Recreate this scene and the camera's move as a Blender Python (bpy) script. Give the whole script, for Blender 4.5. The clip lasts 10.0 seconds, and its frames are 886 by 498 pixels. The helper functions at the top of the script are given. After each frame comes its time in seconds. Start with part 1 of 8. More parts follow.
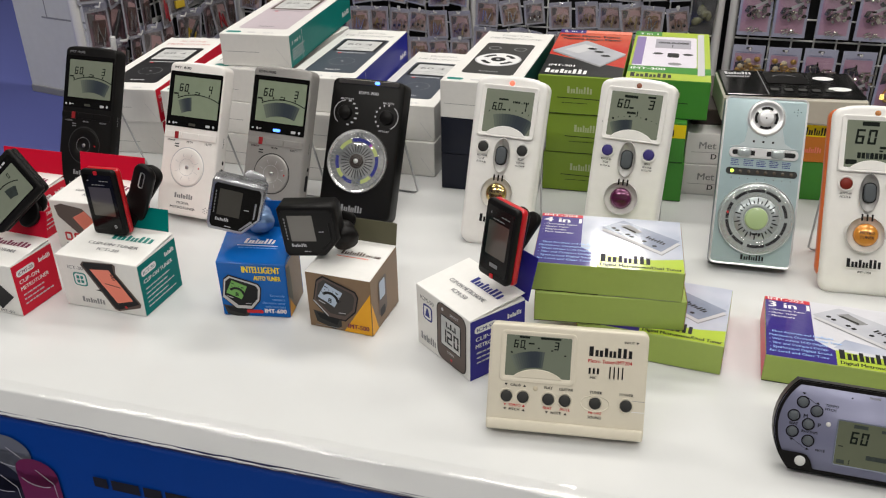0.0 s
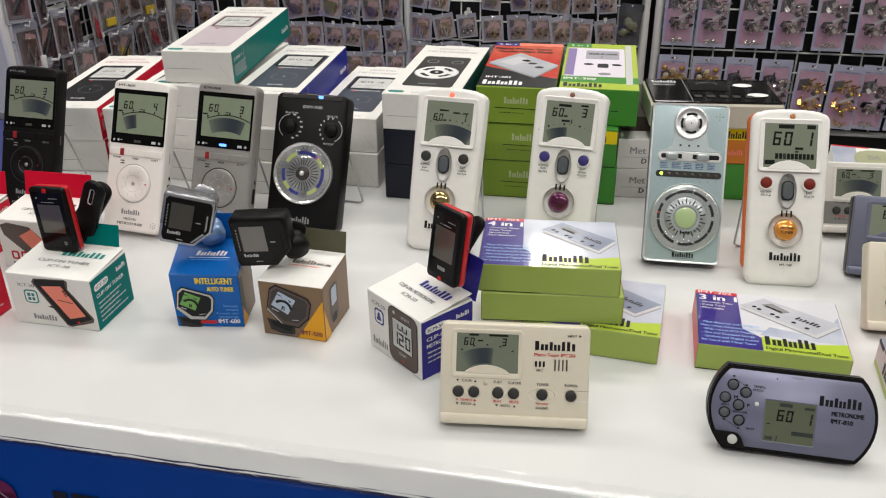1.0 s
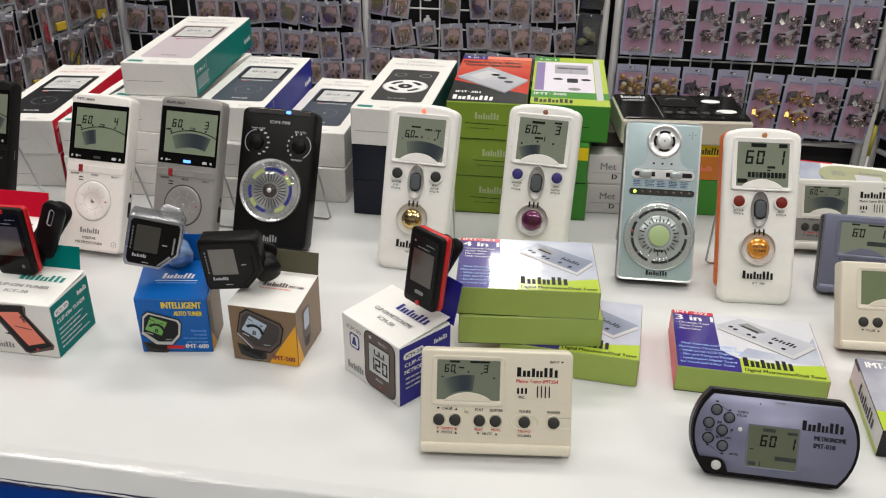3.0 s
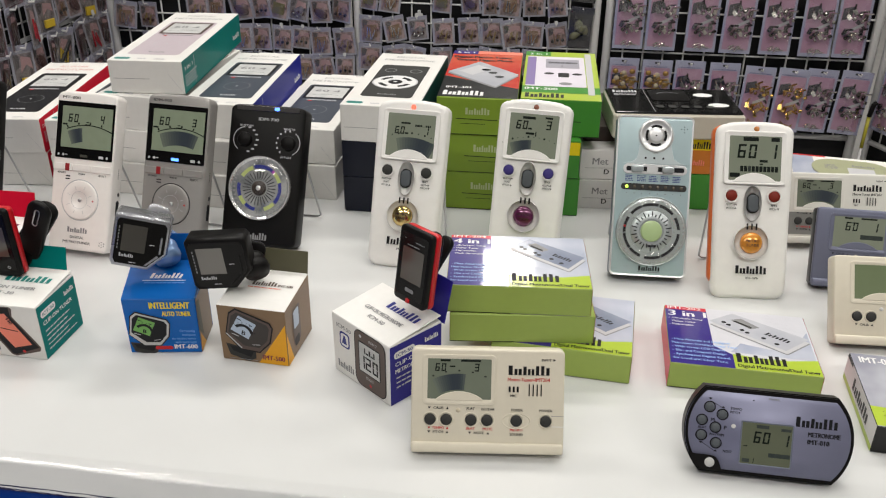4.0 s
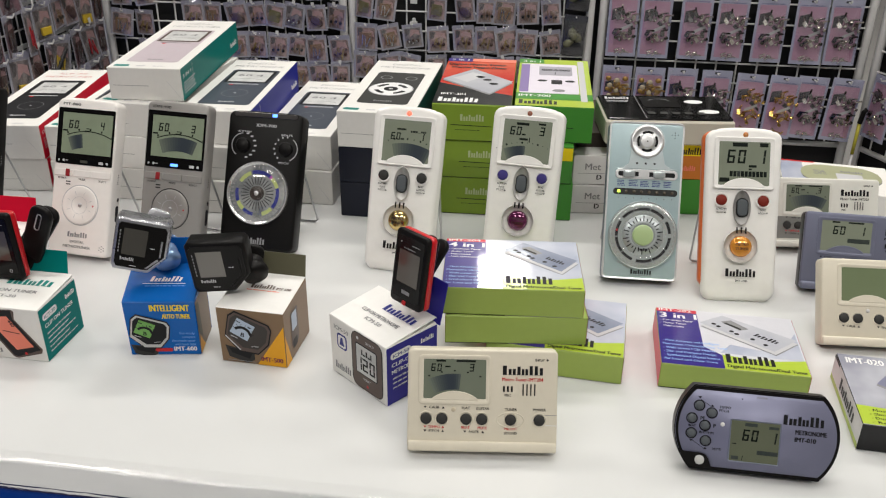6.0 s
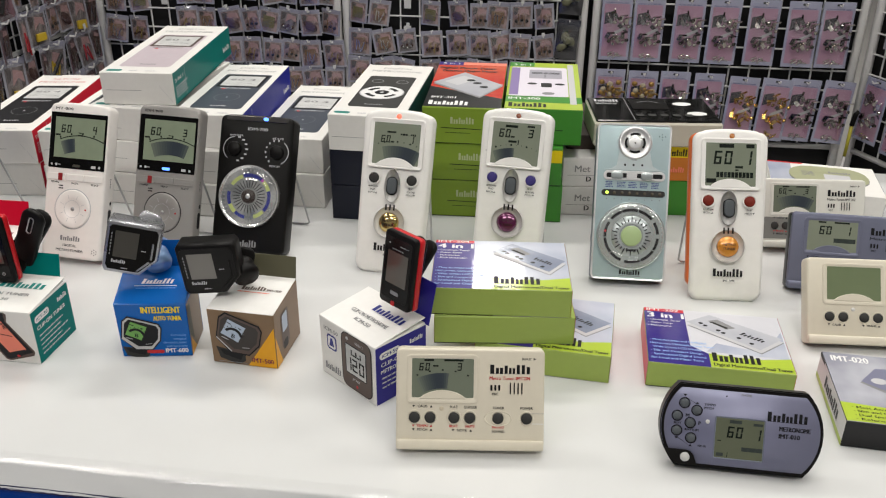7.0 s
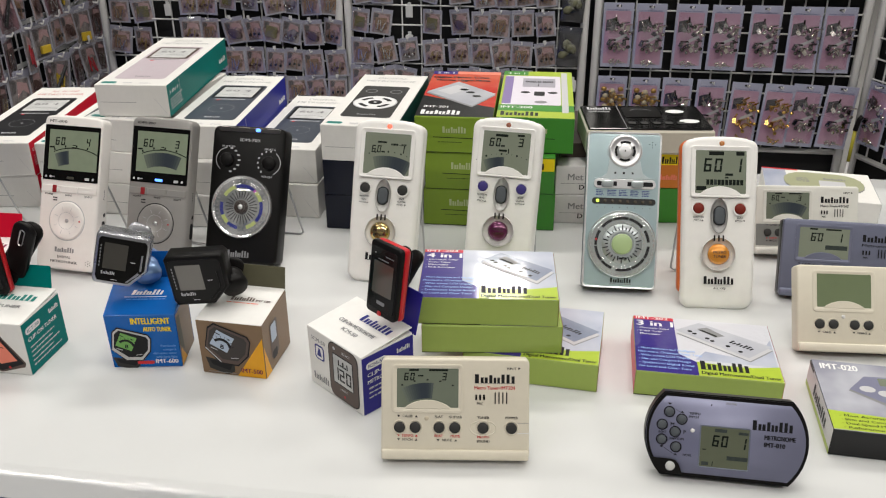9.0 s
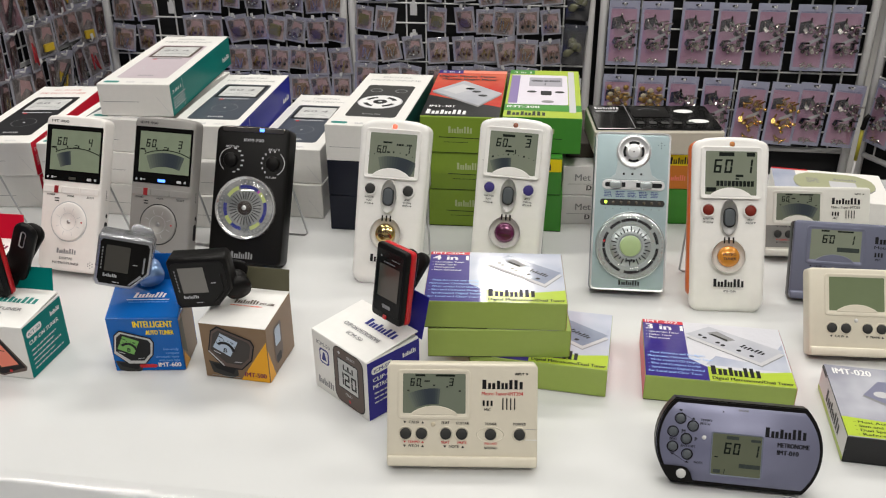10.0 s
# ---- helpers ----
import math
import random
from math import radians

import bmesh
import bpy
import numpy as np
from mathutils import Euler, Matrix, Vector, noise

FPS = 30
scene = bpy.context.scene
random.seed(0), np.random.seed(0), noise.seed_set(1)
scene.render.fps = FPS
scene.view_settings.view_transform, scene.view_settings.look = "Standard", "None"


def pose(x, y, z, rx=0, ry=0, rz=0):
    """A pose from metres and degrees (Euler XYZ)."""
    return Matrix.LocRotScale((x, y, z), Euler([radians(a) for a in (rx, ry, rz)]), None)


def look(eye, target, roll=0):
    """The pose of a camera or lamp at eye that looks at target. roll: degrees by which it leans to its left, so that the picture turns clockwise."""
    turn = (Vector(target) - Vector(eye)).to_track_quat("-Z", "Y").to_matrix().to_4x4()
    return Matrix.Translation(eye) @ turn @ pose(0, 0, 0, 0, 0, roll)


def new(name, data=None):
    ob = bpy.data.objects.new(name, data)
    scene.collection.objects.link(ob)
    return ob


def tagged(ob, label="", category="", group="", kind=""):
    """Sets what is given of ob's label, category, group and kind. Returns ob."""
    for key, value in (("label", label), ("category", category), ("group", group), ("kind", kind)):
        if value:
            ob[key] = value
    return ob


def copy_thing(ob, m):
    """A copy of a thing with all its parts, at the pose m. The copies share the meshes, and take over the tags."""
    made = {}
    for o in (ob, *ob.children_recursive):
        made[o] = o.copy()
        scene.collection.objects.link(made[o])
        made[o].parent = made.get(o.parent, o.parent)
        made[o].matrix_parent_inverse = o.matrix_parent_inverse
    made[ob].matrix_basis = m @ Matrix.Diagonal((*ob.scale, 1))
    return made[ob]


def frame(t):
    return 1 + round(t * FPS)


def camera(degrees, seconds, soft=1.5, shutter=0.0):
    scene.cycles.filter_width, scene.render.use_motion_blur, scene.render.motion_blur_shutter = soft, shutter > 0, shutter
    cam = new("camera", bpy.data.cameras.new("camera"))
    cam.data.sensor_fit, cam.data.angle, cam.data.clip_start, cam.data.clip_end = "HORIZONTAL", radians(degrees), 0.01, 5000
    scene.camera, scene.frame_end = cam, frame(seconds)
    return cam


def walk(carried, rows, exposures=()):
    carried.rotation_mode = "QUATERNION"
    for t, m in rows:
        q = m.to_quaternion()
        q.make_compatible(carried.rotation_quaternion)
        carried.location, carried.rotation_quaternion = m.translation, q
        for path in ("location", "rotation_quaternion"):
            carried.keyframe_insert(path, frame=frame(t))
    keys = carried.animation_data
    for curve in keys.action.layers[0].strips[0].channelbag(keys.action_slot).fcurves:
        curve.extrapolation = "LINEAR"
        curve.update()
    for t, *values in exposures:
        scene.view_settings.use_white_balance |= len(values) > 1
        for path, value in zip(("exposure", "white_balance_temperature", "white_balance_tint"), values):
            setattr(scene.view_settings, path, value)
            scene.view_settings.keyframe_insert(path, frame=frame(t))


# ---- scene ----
# The table top is TOP metres above the floor.
TOP = 0.75
cam = camera(54.19, 10.0, soft=1.15)
PATH = [
    (0, 0.0116, 0.0187, 0.3828, 9.098, -28.254, -0.959),
    (0.5, 0.0006, 0.0000, 0.3874, 6.555, -27.805, -0.486),
    (1, 0.0073, -0.0096, 0.3906, 4.459, -27.462, -0.573),
    (1.5, -0.0008, -0.0044, 0.3944, 4.014, -27.329, -0.501),
    (2, 0.0012, -0.0054, 0.3984, 3.473, -26.804, -0.700),
    (2.5, -0.0035, -0.0010, 0.3967, 3.140, -27.415, -0.434),
    (3, -0.0120, 0.0086, 0.3973, 0.959, -27.251, 0.798),
    (4.5, -0.0076, 0.0154, 0.3957, 0.477, -27.701, 0.530),
    (5, -0.0119, 0.0119, 0.3974, 0.148, -27.276, 0.777),
    (5.5, -0.0116, 0.0075, 0.3987, 0.213, -27.246, 0.716),
    (7, -0.0021, -0.0049, 0.3998, 0.000, -26.789, 0.430),
    (7.5, -0.0012, -0.0022, 0.3993, -0.052, -26.837, 0.483),
    (8, 0.0003, 0.0000, 0.4006, -0.004, -26.897, 0.331),
    (8.5, 0.0113, -0.0017, 0.3999, 0.241, -26.689, -0.060),
    (9, 0.0159, -0.0054, 0.4023, 0.744, -26.315, -0.257),
    (9.5, 0.0147, -0.0009, 0.4024, 0.864, -26.322, -0.296),
    (10, 0.0133, 0.0054, 0.4013, 0.992, -26.473, -0.308),
]
walk(cam, [(t, pose(x, y, TOP + z, 90 + pitch, 0, yaw) @ pose(0, 0, 0, 0, 0, roll)) for t, x, y, z, yaw, pitch, roll in PATH])

# ---- light: a dim hall, ceiling lights above the stand, spotlights on the hall's far truss ----
world = bpy.data.worlds.new("hall_air")
scene.world = world
world.use_nodes = True
world.node_tree.nodes["Background"].inputs[0].default_value = (0.95, 0.97, 1.0, 1)
world.node_tree.nodes["Background"].inputs[1].default_value = 0.35


def area_lamp(name, eye, target, sx, sy, watts, colour=(1, 0.965, 0.895)):
    data = bpy.data.lights.new(name, "AREA")
    data.shape, data.size, data.size_y, data.energy, data.color = "RECTANGLE", sx, sy, watts, colour
    ob = new(name, data)
    ob.matrix_world = look(eye, target)
    return ob


# Rows of hall lights under the ceiling, and a small spotlight on top of the racks.
for x in (-2.6, 0.2, 3.0):
    for y, watts in ((-2.4, 63.5), (0.2, 21.5), (2.9, 65)):
        area_lamp("hall_lamp", (x, y, 4.7), (x, y, 0), 1.6, 0.35, watts)
# Unseen fill lamp, added to brighten the goods on the racks.
area_lamp("booth_lamp", (0.3, 0.9, 3.3), (0.25, 2.1, 0.6), 1.6, 0.25, 17)
area_lamp("spot_lamp", (0.15, 2.14, TOP + 0.922), (0.04, 0.6, TOP + 0.07), 0.13, 0.1, 1.7)
scene.view_settings.exposure = 0.0


# ---- materials ----
def material(name, colour, rough=0.5, metal=0.0, coat=0.0, grain=0.0, grain_scale=60.0, bump=0.0, bump_scale=300.0,
             spread=0.0, emit=0.0, transmission=0.0, ior=1.45, coat_rough=0.08, detail=4.0, spec=0.5):
    """A plain surface with two scales of tone, a little relief and its own gloss; spread: tone from piece to piece."""
    m = bpy.data.materials.new(name)
    m.use_nodes = True
    nt = m.node_tree
    b = nt.nodes["Principled BSDF"]
    b.inputs["Roughness"].default_value, b.inputs["Metallic"].default_value = rough, metal
    b.inputs["Coat Weight"].default_value, b.inputs["Coat Roughness"].default_value = coat, coat_rough
    b.inputs["Transmission Weight"].default_value, b.inputs["IOR"].default_value = transmission, ior
    b.inputs["Specular IOR Level"].default_value = spec
    rgb = (*colour, 1.0)
    b.inputs["Base Color"].default_value = rgb
    if emit:
        b.inputs["Emission Color"].default_value, b.inputs["Emission Strength"].default_value = rgb, emit
    co = nt.nodes.new("ShaderNodeTexCoord")
    if grain:
        big, fine = nt.nodes.new("ShaderNodeTexNoise"), nt.nodes.new("ShaderNodeTexNoise")
        big.inputs["Scale"].default_value, fine.inputs["Scale"].default_value = grain_scale * 0.2, grain_scale * 4
        fine.inputs["Detail"].default_value = detail
        add = nt.nodes.new("ShaderNodeMath")
        add.operation = "ADD"
        ramp = nt.nodes.new("ShaderNodeMapRange")
        ramp.inputs[1].default_value, ramp.inputs[2].default_value = 0.6, 1.4
        ramp.inputs[3].default_value, ramp.inputs[4].default_value = 1 - grain, 1 + grain
        mix = nt.nodes.new("ShaderNodeVectorMath")
        mix.operation = "SCALE"
        mix.inputs[0].default_value = colour
        for n, k in ((big, 0), (fine, 1)):
            nt.links.new(co.outputs["Object"], n.inputs["Vector"])
            nt.links.new(n.outputs["Fac"], add.inputs[k])
        nt.links.new(add.outputs[0], ramp.inputs[0])
        last = ramp.outputs[0]
        if spread:
            info, rnd, mul = (nt.nodes.new(k) for k in ("ShaderNodeObjectInfo", "ShaderNodeMapRange", "ShaderNodeMath"))
            rnd.inputs[3].default_value, rnd.inputs[4].default_value = 1 - spread, 1 + spread
            mul.operation = "MULTIPLY"
            nt.links.new(info.outputs["Random"], rnd.inputs[0])
            nt.links.new(rnd.outputs[0], mul.inputs[0])
            nt.links.new(last, mul.inputs[1])
            last = mul.outputs[0]
        nt.links.new(last, mix.inputs["Scale"])
        nt.links.new(mix.outputs[0], b.inputs["Base Color"])
        rr = nt.nodes.new("ShaderNodeMapRange")
        rr.inputs[3].default_value, rr.inputs[4].default_value = max(rough - 0.06, 0.02), min(rough + 0.08, 1)
        nt.links.new(big.outputs["Fac"], rr.inputs[0])
        nt.links.new(rr.outputs[0], b.inputs["Roughness"])
    if bump:
        n, bp = nt.nodes.new("ShaderNodeTexNoise"), nt.nodes.new("ShaderNodeBump")
        n.inputs["Scale"].default_value, n.inputs["Detail"].default_value = bump_scale, 3
        bp.inputs["Strength"].default_value, bp.inputs["Distance"].default_value = bump, 0.001
        nt.links.new(co.outputs["Object"], n.inputs["Vector"])
        nt.links.new(n.outputs["Fac"], bp.inputs["Height"])
        nt.links.new(bp.outputs[0], b.inputs["Normal"])
    return m


def two_tone(name, a, b2, scale, rough=0.5, coat=0.0, sharp=0.15, stretch=(1, 1, 1), detail=3.0, metal=0.0):
    """Soft blots of one colour in another, for printed pictures, glossy wraps and carpets."""
    m = material(name, a, rough, metal=metal, coat=coat)
    nt = m.node_tree
    co, mp, n, r = (nt.nodes.new(k) for k in ("ShaderNodeTexCoord", "ShaderNodeMapping", "ShaderNodeTexNoise", "ShaderNodeValToRGB"))
    mp.inputs["Scale"].default_value = stretch
    n.inputs["Scale"].default_value, n.inputs["Detail"].default_value = scale, detail
    r.color_ramp.elements[0].position, r.color_ramp.elements[1].position = 0.5 - sharp, 0.5 + sharp
    r.color_ramp.elements[0].color, r.color_ramp.elements[1].color = (*a, 1), (*b2, 1)
    nt.links.new(co.outputs["Object"], mp.inputs[0])
    nt.links.new(mp.outputs[0], n.inputs["Vector"])
    nt.links.new(n.outputs["Fac"], r.inputs[0])
    nt.links.new(r.outputs[0], nt.nodes["Principled BSDF"].inputs["Base Color"])
    return m


def card(name, colour, rough=0.38, coat=0.0, spread=0.0, spec=0.25):
    return material(name, colour, rough, coat=coat, spec=spec, grain=0.035, grain_scale=40, bump=0.08, bump_scale=600, spread=spread)


def plastic(name, colour, rough=0.35, coat=0.0, metal=0.0, bump=0.04, spec=0.5):
    return material(name, colour, rough, metal=metal, coat=coat, spec=spec, grain=0.04, grain_scale=30, bump=bump, bump_scale=1500)


WHITE_CARD = card("white_cardboard", (0.745, 0.73, 0.705), 0.36, spread=0.03)
WHITE_GLOSS = card("white_glossy_card", (0.8, 0.79, 0.77), 0.22, coat=0.35)
GREY_CARD = card("grey_white_cardboard", (0.65, 0.635, 0.635), 0.4, spread=0.03)
NAVY_CARD = card("navy_cardboard", (0.007, 0.009, 0.02), 0.3, spec=0.32)
TEAL_CARD = card("teal_cardboard", (0.001, 0.165, 0.15), 0.32, spec=0.08)
TEAL_DARK = card("dark_teal_cardboard", (0.002, 0.055, 0.06), 0.32, spec=0.1)
BLUE_CARD = card("royal_blue_cardboard", (0.014, 0.02, 0.25), 0.32, spec=0.08)
RED_CARD = card("red_cardboard", (0.58, 0.004, 0.028), 0.32, coat=0.04)
INDIGO_CARD = card("indigo_cardboard", (0.022, 0.018, 0.24), 0.32, coat=0.05)
SKY_CARD = card("bright_blue_cardboard", (0.003, 0.105, 0.41), 0.26, coat=0.1)
TAN_CARD = card("tan_cardboard", (0.21, 0.135, 0.078), 0.36, coat=0.1)
AMBER_INK = card("amber_ink", (0.75, 0.36, 0.02), 0.35)
OLIVE_CARD = card("olive_cardboard_flap", (0.1, 0.095, 0.06), 0.45)
LIME_CARD = card("lime_green_cardboard", (0.325, 0.425, 0.1), 0.33, coat=0.08)
GREEN_CARD = card("moss_green_cardboard", (0.195, 0.295, 0.03), 0.33, coat=0.12)
LEAF_CARD = card("leaf_green_cardboard", (0.05, 0.24, 0.03), 0.33, coat=0.12)
ORANGE_CARD = card("orange_cardboard", (0.55, 0.18, 0.03), 0.35)
YELLOW_INK = card("yellow_ink", (0.8, 0.62, 0.01), 0.35)
BLACK_CARD = card("black_cardboard", (0.012, 0.012, 0.013), 0.3, coat=0.2)
BUFF_CARD = card("cream_case_side", (0.55, 0.52, 0.44), 0.4)

WHITE_ABS = plastic("white_abs_plastic", (0.84, 0.825, 0.8), 0.28, coat=0.2)
PEARL_ABS = plastic("pearl_white_plastic", (0.82, 0.785, 0.755), 0.3, coat=0.25)
CREAM_ABS = plastic("cream_abs_plastic", (0.66, 0.61, 0.5), 0.35)
BLACK_ABS = plastic("black_abs_plastic", (0.007, 0.0065, 0.0065), 0.36, spec=0.16)
BLACK_GLOSS = plastic("gloss_black_panel", (0.004, 0.004, 0.004), 0.1, coat=0.0, spec=0.2, bump=0.0)
RED_ABS = plastic("red_abs_plastic", (0.5, 0.006, 0.012), 0.3, coat=0.2)
ORANGE_ABS = plastic("orange_abs_plastic", (0.62, 0.14, 0.035), 0.3, coat=0.2)
GREY_METALLIC = plastic("warm_grey_metallic_paint", (0.3, 0.288, 0.275), 0.36, metal=0.25)
ICE_METALLIC = plastic("ice_blue_metallic_paint", (0.38, 0.49, 0.52), 0.3, metal=0.2, coat=0.2)
SLATE_METALLIC = plastic("lavender_grey_metallic_paint", (0.2, 0.205, 0.3), 0.4, metal=0.3)
SLATE_DARK = plastic("slate_plastic", (0.13, 0.145, 0.2), 0.4)
SILVER = material("bright_silver", (0.74, 0.74, 0.75), 0.34, metal=0.85, grain=0.05, grain_scale=80)
STEEL_WIRE = material("steel_wire", (0.45, 0.45, 0.46), 0.3, metal=1.0)
GOLD = material("polished_gold", (0.62, 0.47, 0.2), 0.14, metal=1.0, grain=0.1, grain_scale=120)
PLUM = material("plum_lens", (0.13, 0.012, 0.075), 0.08, coat=1.0, metal=0.5)
AMBER_LENS = material("amber_lens", (0.72, 0.29, 0.035), 0.16, coat=1.0, metal=0.35)
RUBBER_GREY = plastic("dark_grey_rubber", (0.034, 0.034, 0.033), 0.55, spec=0.25)
SLATE_KEY = plastic("slate_rubber_key", (0.085, 0.095, 0.105), 0.45, spec=0.25)
PURPLE_KEY = plastic("purple_rubber_key", (0.05, 0.04, 0.18), 0.5, spec=0.2)
RUST_KEY = plastic("rust_red_key", (0.17, 0.018, 0.01), 0.42, spec=0.25)
LCD_GLASS = material("lcd_green_grey", (0.2, 0.225, 0.17), 0.14, coat=0.5, grain=0.04, grain_scale=25)
LCD_MID = material("lcd_deep_green_grey", (0.15, 0.172, 0.128), 0.14, coat=0.5, grain=0.04, grain_scale=25)
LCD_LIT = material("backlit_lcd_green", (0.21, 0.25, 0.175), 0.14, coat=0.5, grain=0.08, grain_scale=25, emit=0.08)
LCD_DARK = material("lcd_dark_green", (0.1, 0.112, 0.072), 0.14, coat=0.5, grain=0.04, grain_scale=25)
LCD_OFF = material("unlit_lcd", (0.06, 0.06, 0.05), 0.12, coat=0.6)
LCD_INK = material("lcd_segments", (0.008, 0.011, 0.009), 0.4, spec=0.1)
LCD_FADE = material("lcd_fan_shade", (0.036, 0.045, 0.042), 0.4, spec=0.15, grain=0.35, grain_scale=60)
LCD_STEPS = [material("lcd_fan_tone", (0.035 + 0.13 * k, 0.045 + 0.145 * k, 0.057 + 0.09 * k), 0.4, spec=0.15) for k in (0.3, 0.12, 0.03, 0.0, 0.0, 0.0, 0.03, 0.08, 0.14, 0.22, 0.31, 0.42, 0.54, 0.68)]
INK = material("black_ink", (0.01, 0.01, 0.012), 0.4, spec=0.25)
GREY_INK = material("grey_ink", (0.22, 0.22, 0.23), 0.4)
SOFT_INK = material("soft_grey_ink", (0.36, 0.36, 0.37), 0.4)
ROSE_INK = material("rose_ink", (0.62, 0.25, 0.24), 0.4)
PALE_INK = material("pale_grey_ink", (0.5, 0.5, 0.52), 0.4)
WHITE_INK = material("white_ink", (0.75, 0.75, 0.75), 0.4)
RED_INK = material("red_ink", (0.5, 0.01, 0.015), 0.4)
BLUE_INK = material("blue_ink", (0.012, 0.02, 0.2), 0.4)
SKY_INK = material("light_blue_ink", (0.1, 0.3, 0.7), 0.4)
TEAL_INK = material("teal_ink", (0.01, 0.2, 0.18), 0.4)
LIME_INK = card("lime_ink", (0.4, 0.52, 0.05), 0.3, coat=0.3)
CORAL_INK = material("coral_ink", (0.78, 0.21, 0.14), 0.35)
BROWN_INK = material("brown_ink", (0.09, 0.06, 0.05), 0.4)
LCD_PRINT = material("printed_green_screen", (0.16, 0.38, 0.09), 0.35)
ICE_PRINT = material("printed_ice_screen", (0.42, 0.5, 0.62), 0.35)
MAROON_INK = material("maroon_print", (0.15, 0.006, 0.05), 0.4)
LED_RED = material("lit_red_led", (1.0, 0.12, 0.07), 0.3, emit=1.5)
LED_BLUE = material("lit_blue_led", (0.08, 0.22, 1.0), 0.3, emit=3.0)
LED_GREEN = material("lit_green_led", (0.6, 1.0, 0.1), 0.3, emit=1.4)
LED_OFF = material("dim_rust_led", (0.3, 0.12, 0.08), 0.25)
LED_AMBER = material("unlit_amber_led", (0.5, 0.2, 0.06), 0.25)
LED_SMOKE = material("smoked_led", (0.09, 0.075, 0.06), 0.25)

# ---- building helpers ----
def place(x, y, z=0.0, yaw=0.0, tilt=0.0, lean=0.0):
    """A pose over the table top."""
    return pose(x, y, TOP + z, tilt, lean, yaw)


def empty(name, m):
    ob = new(name)
    ob.empty_display_size = 0.02
    ob.matrix_world = m
    return ob


def part(name, bm, mat, parent=None, label="", m=None, smooth=False):
    """Links a bmesh as one mesh object, under a thing or a part."""
    me = bpy.data.meshes.new(name)
    if smooth:
        for f in bm.faces:
            f.smooth = True
    bm.to_mesh(me)
    bm.free()
    for one in (mat if isinstance(mat, (list, tuple)) else [mat]):
        me.materials.append(one)
    ob = new(name, me)
    if parent is not None:
        ob.parent = parent
    if m is not None:
        ob.matrix_local = m
    if label:
        tagged(ob, label)
    return ob


def rounded(w, h, d, bevel=0.0, segments=2, corner=0.0, corner_seg=6, bulge=0.0):
    """A slab from x -w/2..w/2, y 0..d (front at y 0), z 0..h: corners rounded in its front outline, edges bevelled.
    bulge: how far its top edge arches up."""
    bm = bmesh.new()
    if corner > 0:
        c = min(corner, w / 2 - 1e-5, h / 2 - 1e-5)
        pts = []
        for cx, cz, a0 in ((w / 2 - c, c, -90), (w / 2 - c, h - c, 0), (-w / 2 + c, h - c, 90), (-w / 2 + c, c, 180)):
            for k in range(corner_seg + 1):
                a = radians(a0 + 90 * k / corner_seg)
                pts.append((cx + c * math.cos(a), cz + c * math.sin(a)))
            if a0 == 0 and bulge:
                pts += [((w / 2 - c) * math.cos(math.pi * k / 8), h + bulge * math.sin(math.pi * k / 8)) for k in range(1, 8)]
    else:
        pts = [(-w / 2, 0), (w / 2, 0), (w / 2, h), (-w / 2, h)]
    front = [bm.verts.new((x, 0, z)) for x, z in pts]
    back = [bm.verts.new((x, d, z)) for x, z in pts]
    bm.faces.new(front)
    bm.faces.new(back[::-1])
    n = len(pts)
    for k in range(n):
        bm.faces.new((front[(k + 1) % n], front[k], back[k], back[(k + 1) % n]))
    bmesh.ops.recalc_face_normals(bm, faces=bm.faces)
    if bevel:
        rim = [e for e in bm.edges if abs(e.verts[0].co.y - e.verts[1].co.y) < 1e-7]
        if corner <= 0:
            rim = list(bm.edges)
        bmesh.ops.bevel(bm, geom=rim, offset=bevel, segments=segments, affect="EDGES", profile=0.5)
    return bm


def carton(w, d, h, bevel=0.0006):
    """A carton from x -w/2..w/2, y 0..d, z 0..h."""
    return rounded(w, h, d, bevel, 1)


def round_bar(path, r, seg=6):
    """A bent wire through the points of path."""
    bm = bmesh.new()
    rings = []
    for k, p in enumerate(path):
        p = Vector(p)
        a, b = Vector(path[max(k - 1, 0)]), Vector(path[min(k + 1, len(path) - 1)])
        way = (b - a).normalized()
        side = way.cross(Vector((0.31, 0.77, 0.55))).normalized()
        up = way.cross(side)
        rings.append([bm.verts.new(p + r * (math.cos(q) * side + math.sin(q) * up)) for q in (2 * math.pi * j / seg for j in range(seg))])
    for a, b in zip(rings, rings[1:]):
        for j in range(seg):
            bm.faces.new((a[j], a[(j + 1) % seg], b[(j + 1) % seg], b[j]))
    bm.faces.new(rings[0][::-1])
    bm.faces.new(rings[-1])
    bmesh.ops.recalc_face_normals(bm, faces=bm.faces)
    return bm


def lathe(profile, seg=32, sx=1.0, sz=1.0):
    """A turned form whose axis is -y (towards the viewer): profile rows of (radius, forward)."""
    bm = bmesh.new()
    rings = []
    for r, y in profile:
        rings.append([bm.verts.new((sx * r * math.cos(2 * math.pi * j / seg), -y, sz * r * math.sin(2 * math.pi * j / seg))) for j in range(seg)]
                     if r > 1e-7 else [bm.verts.new((0, -y, 0))])
    for a, b in zip(rings, rings[1:]):
        for j in range(seg):
            k = (j + 1) % seg
            if len(b) == 1:
                bm.faces.new((a[j], a[k], b[0]))
            elif len(a) == 1:
                bm.faces.new((a[0], b[k], b[j]))
            else:
                bm.faces.new((a[j], a[k], b[k], b[j]))
    bmesh.ops.recalc_face_normals(bm, faces=bm.faces)
    return bm


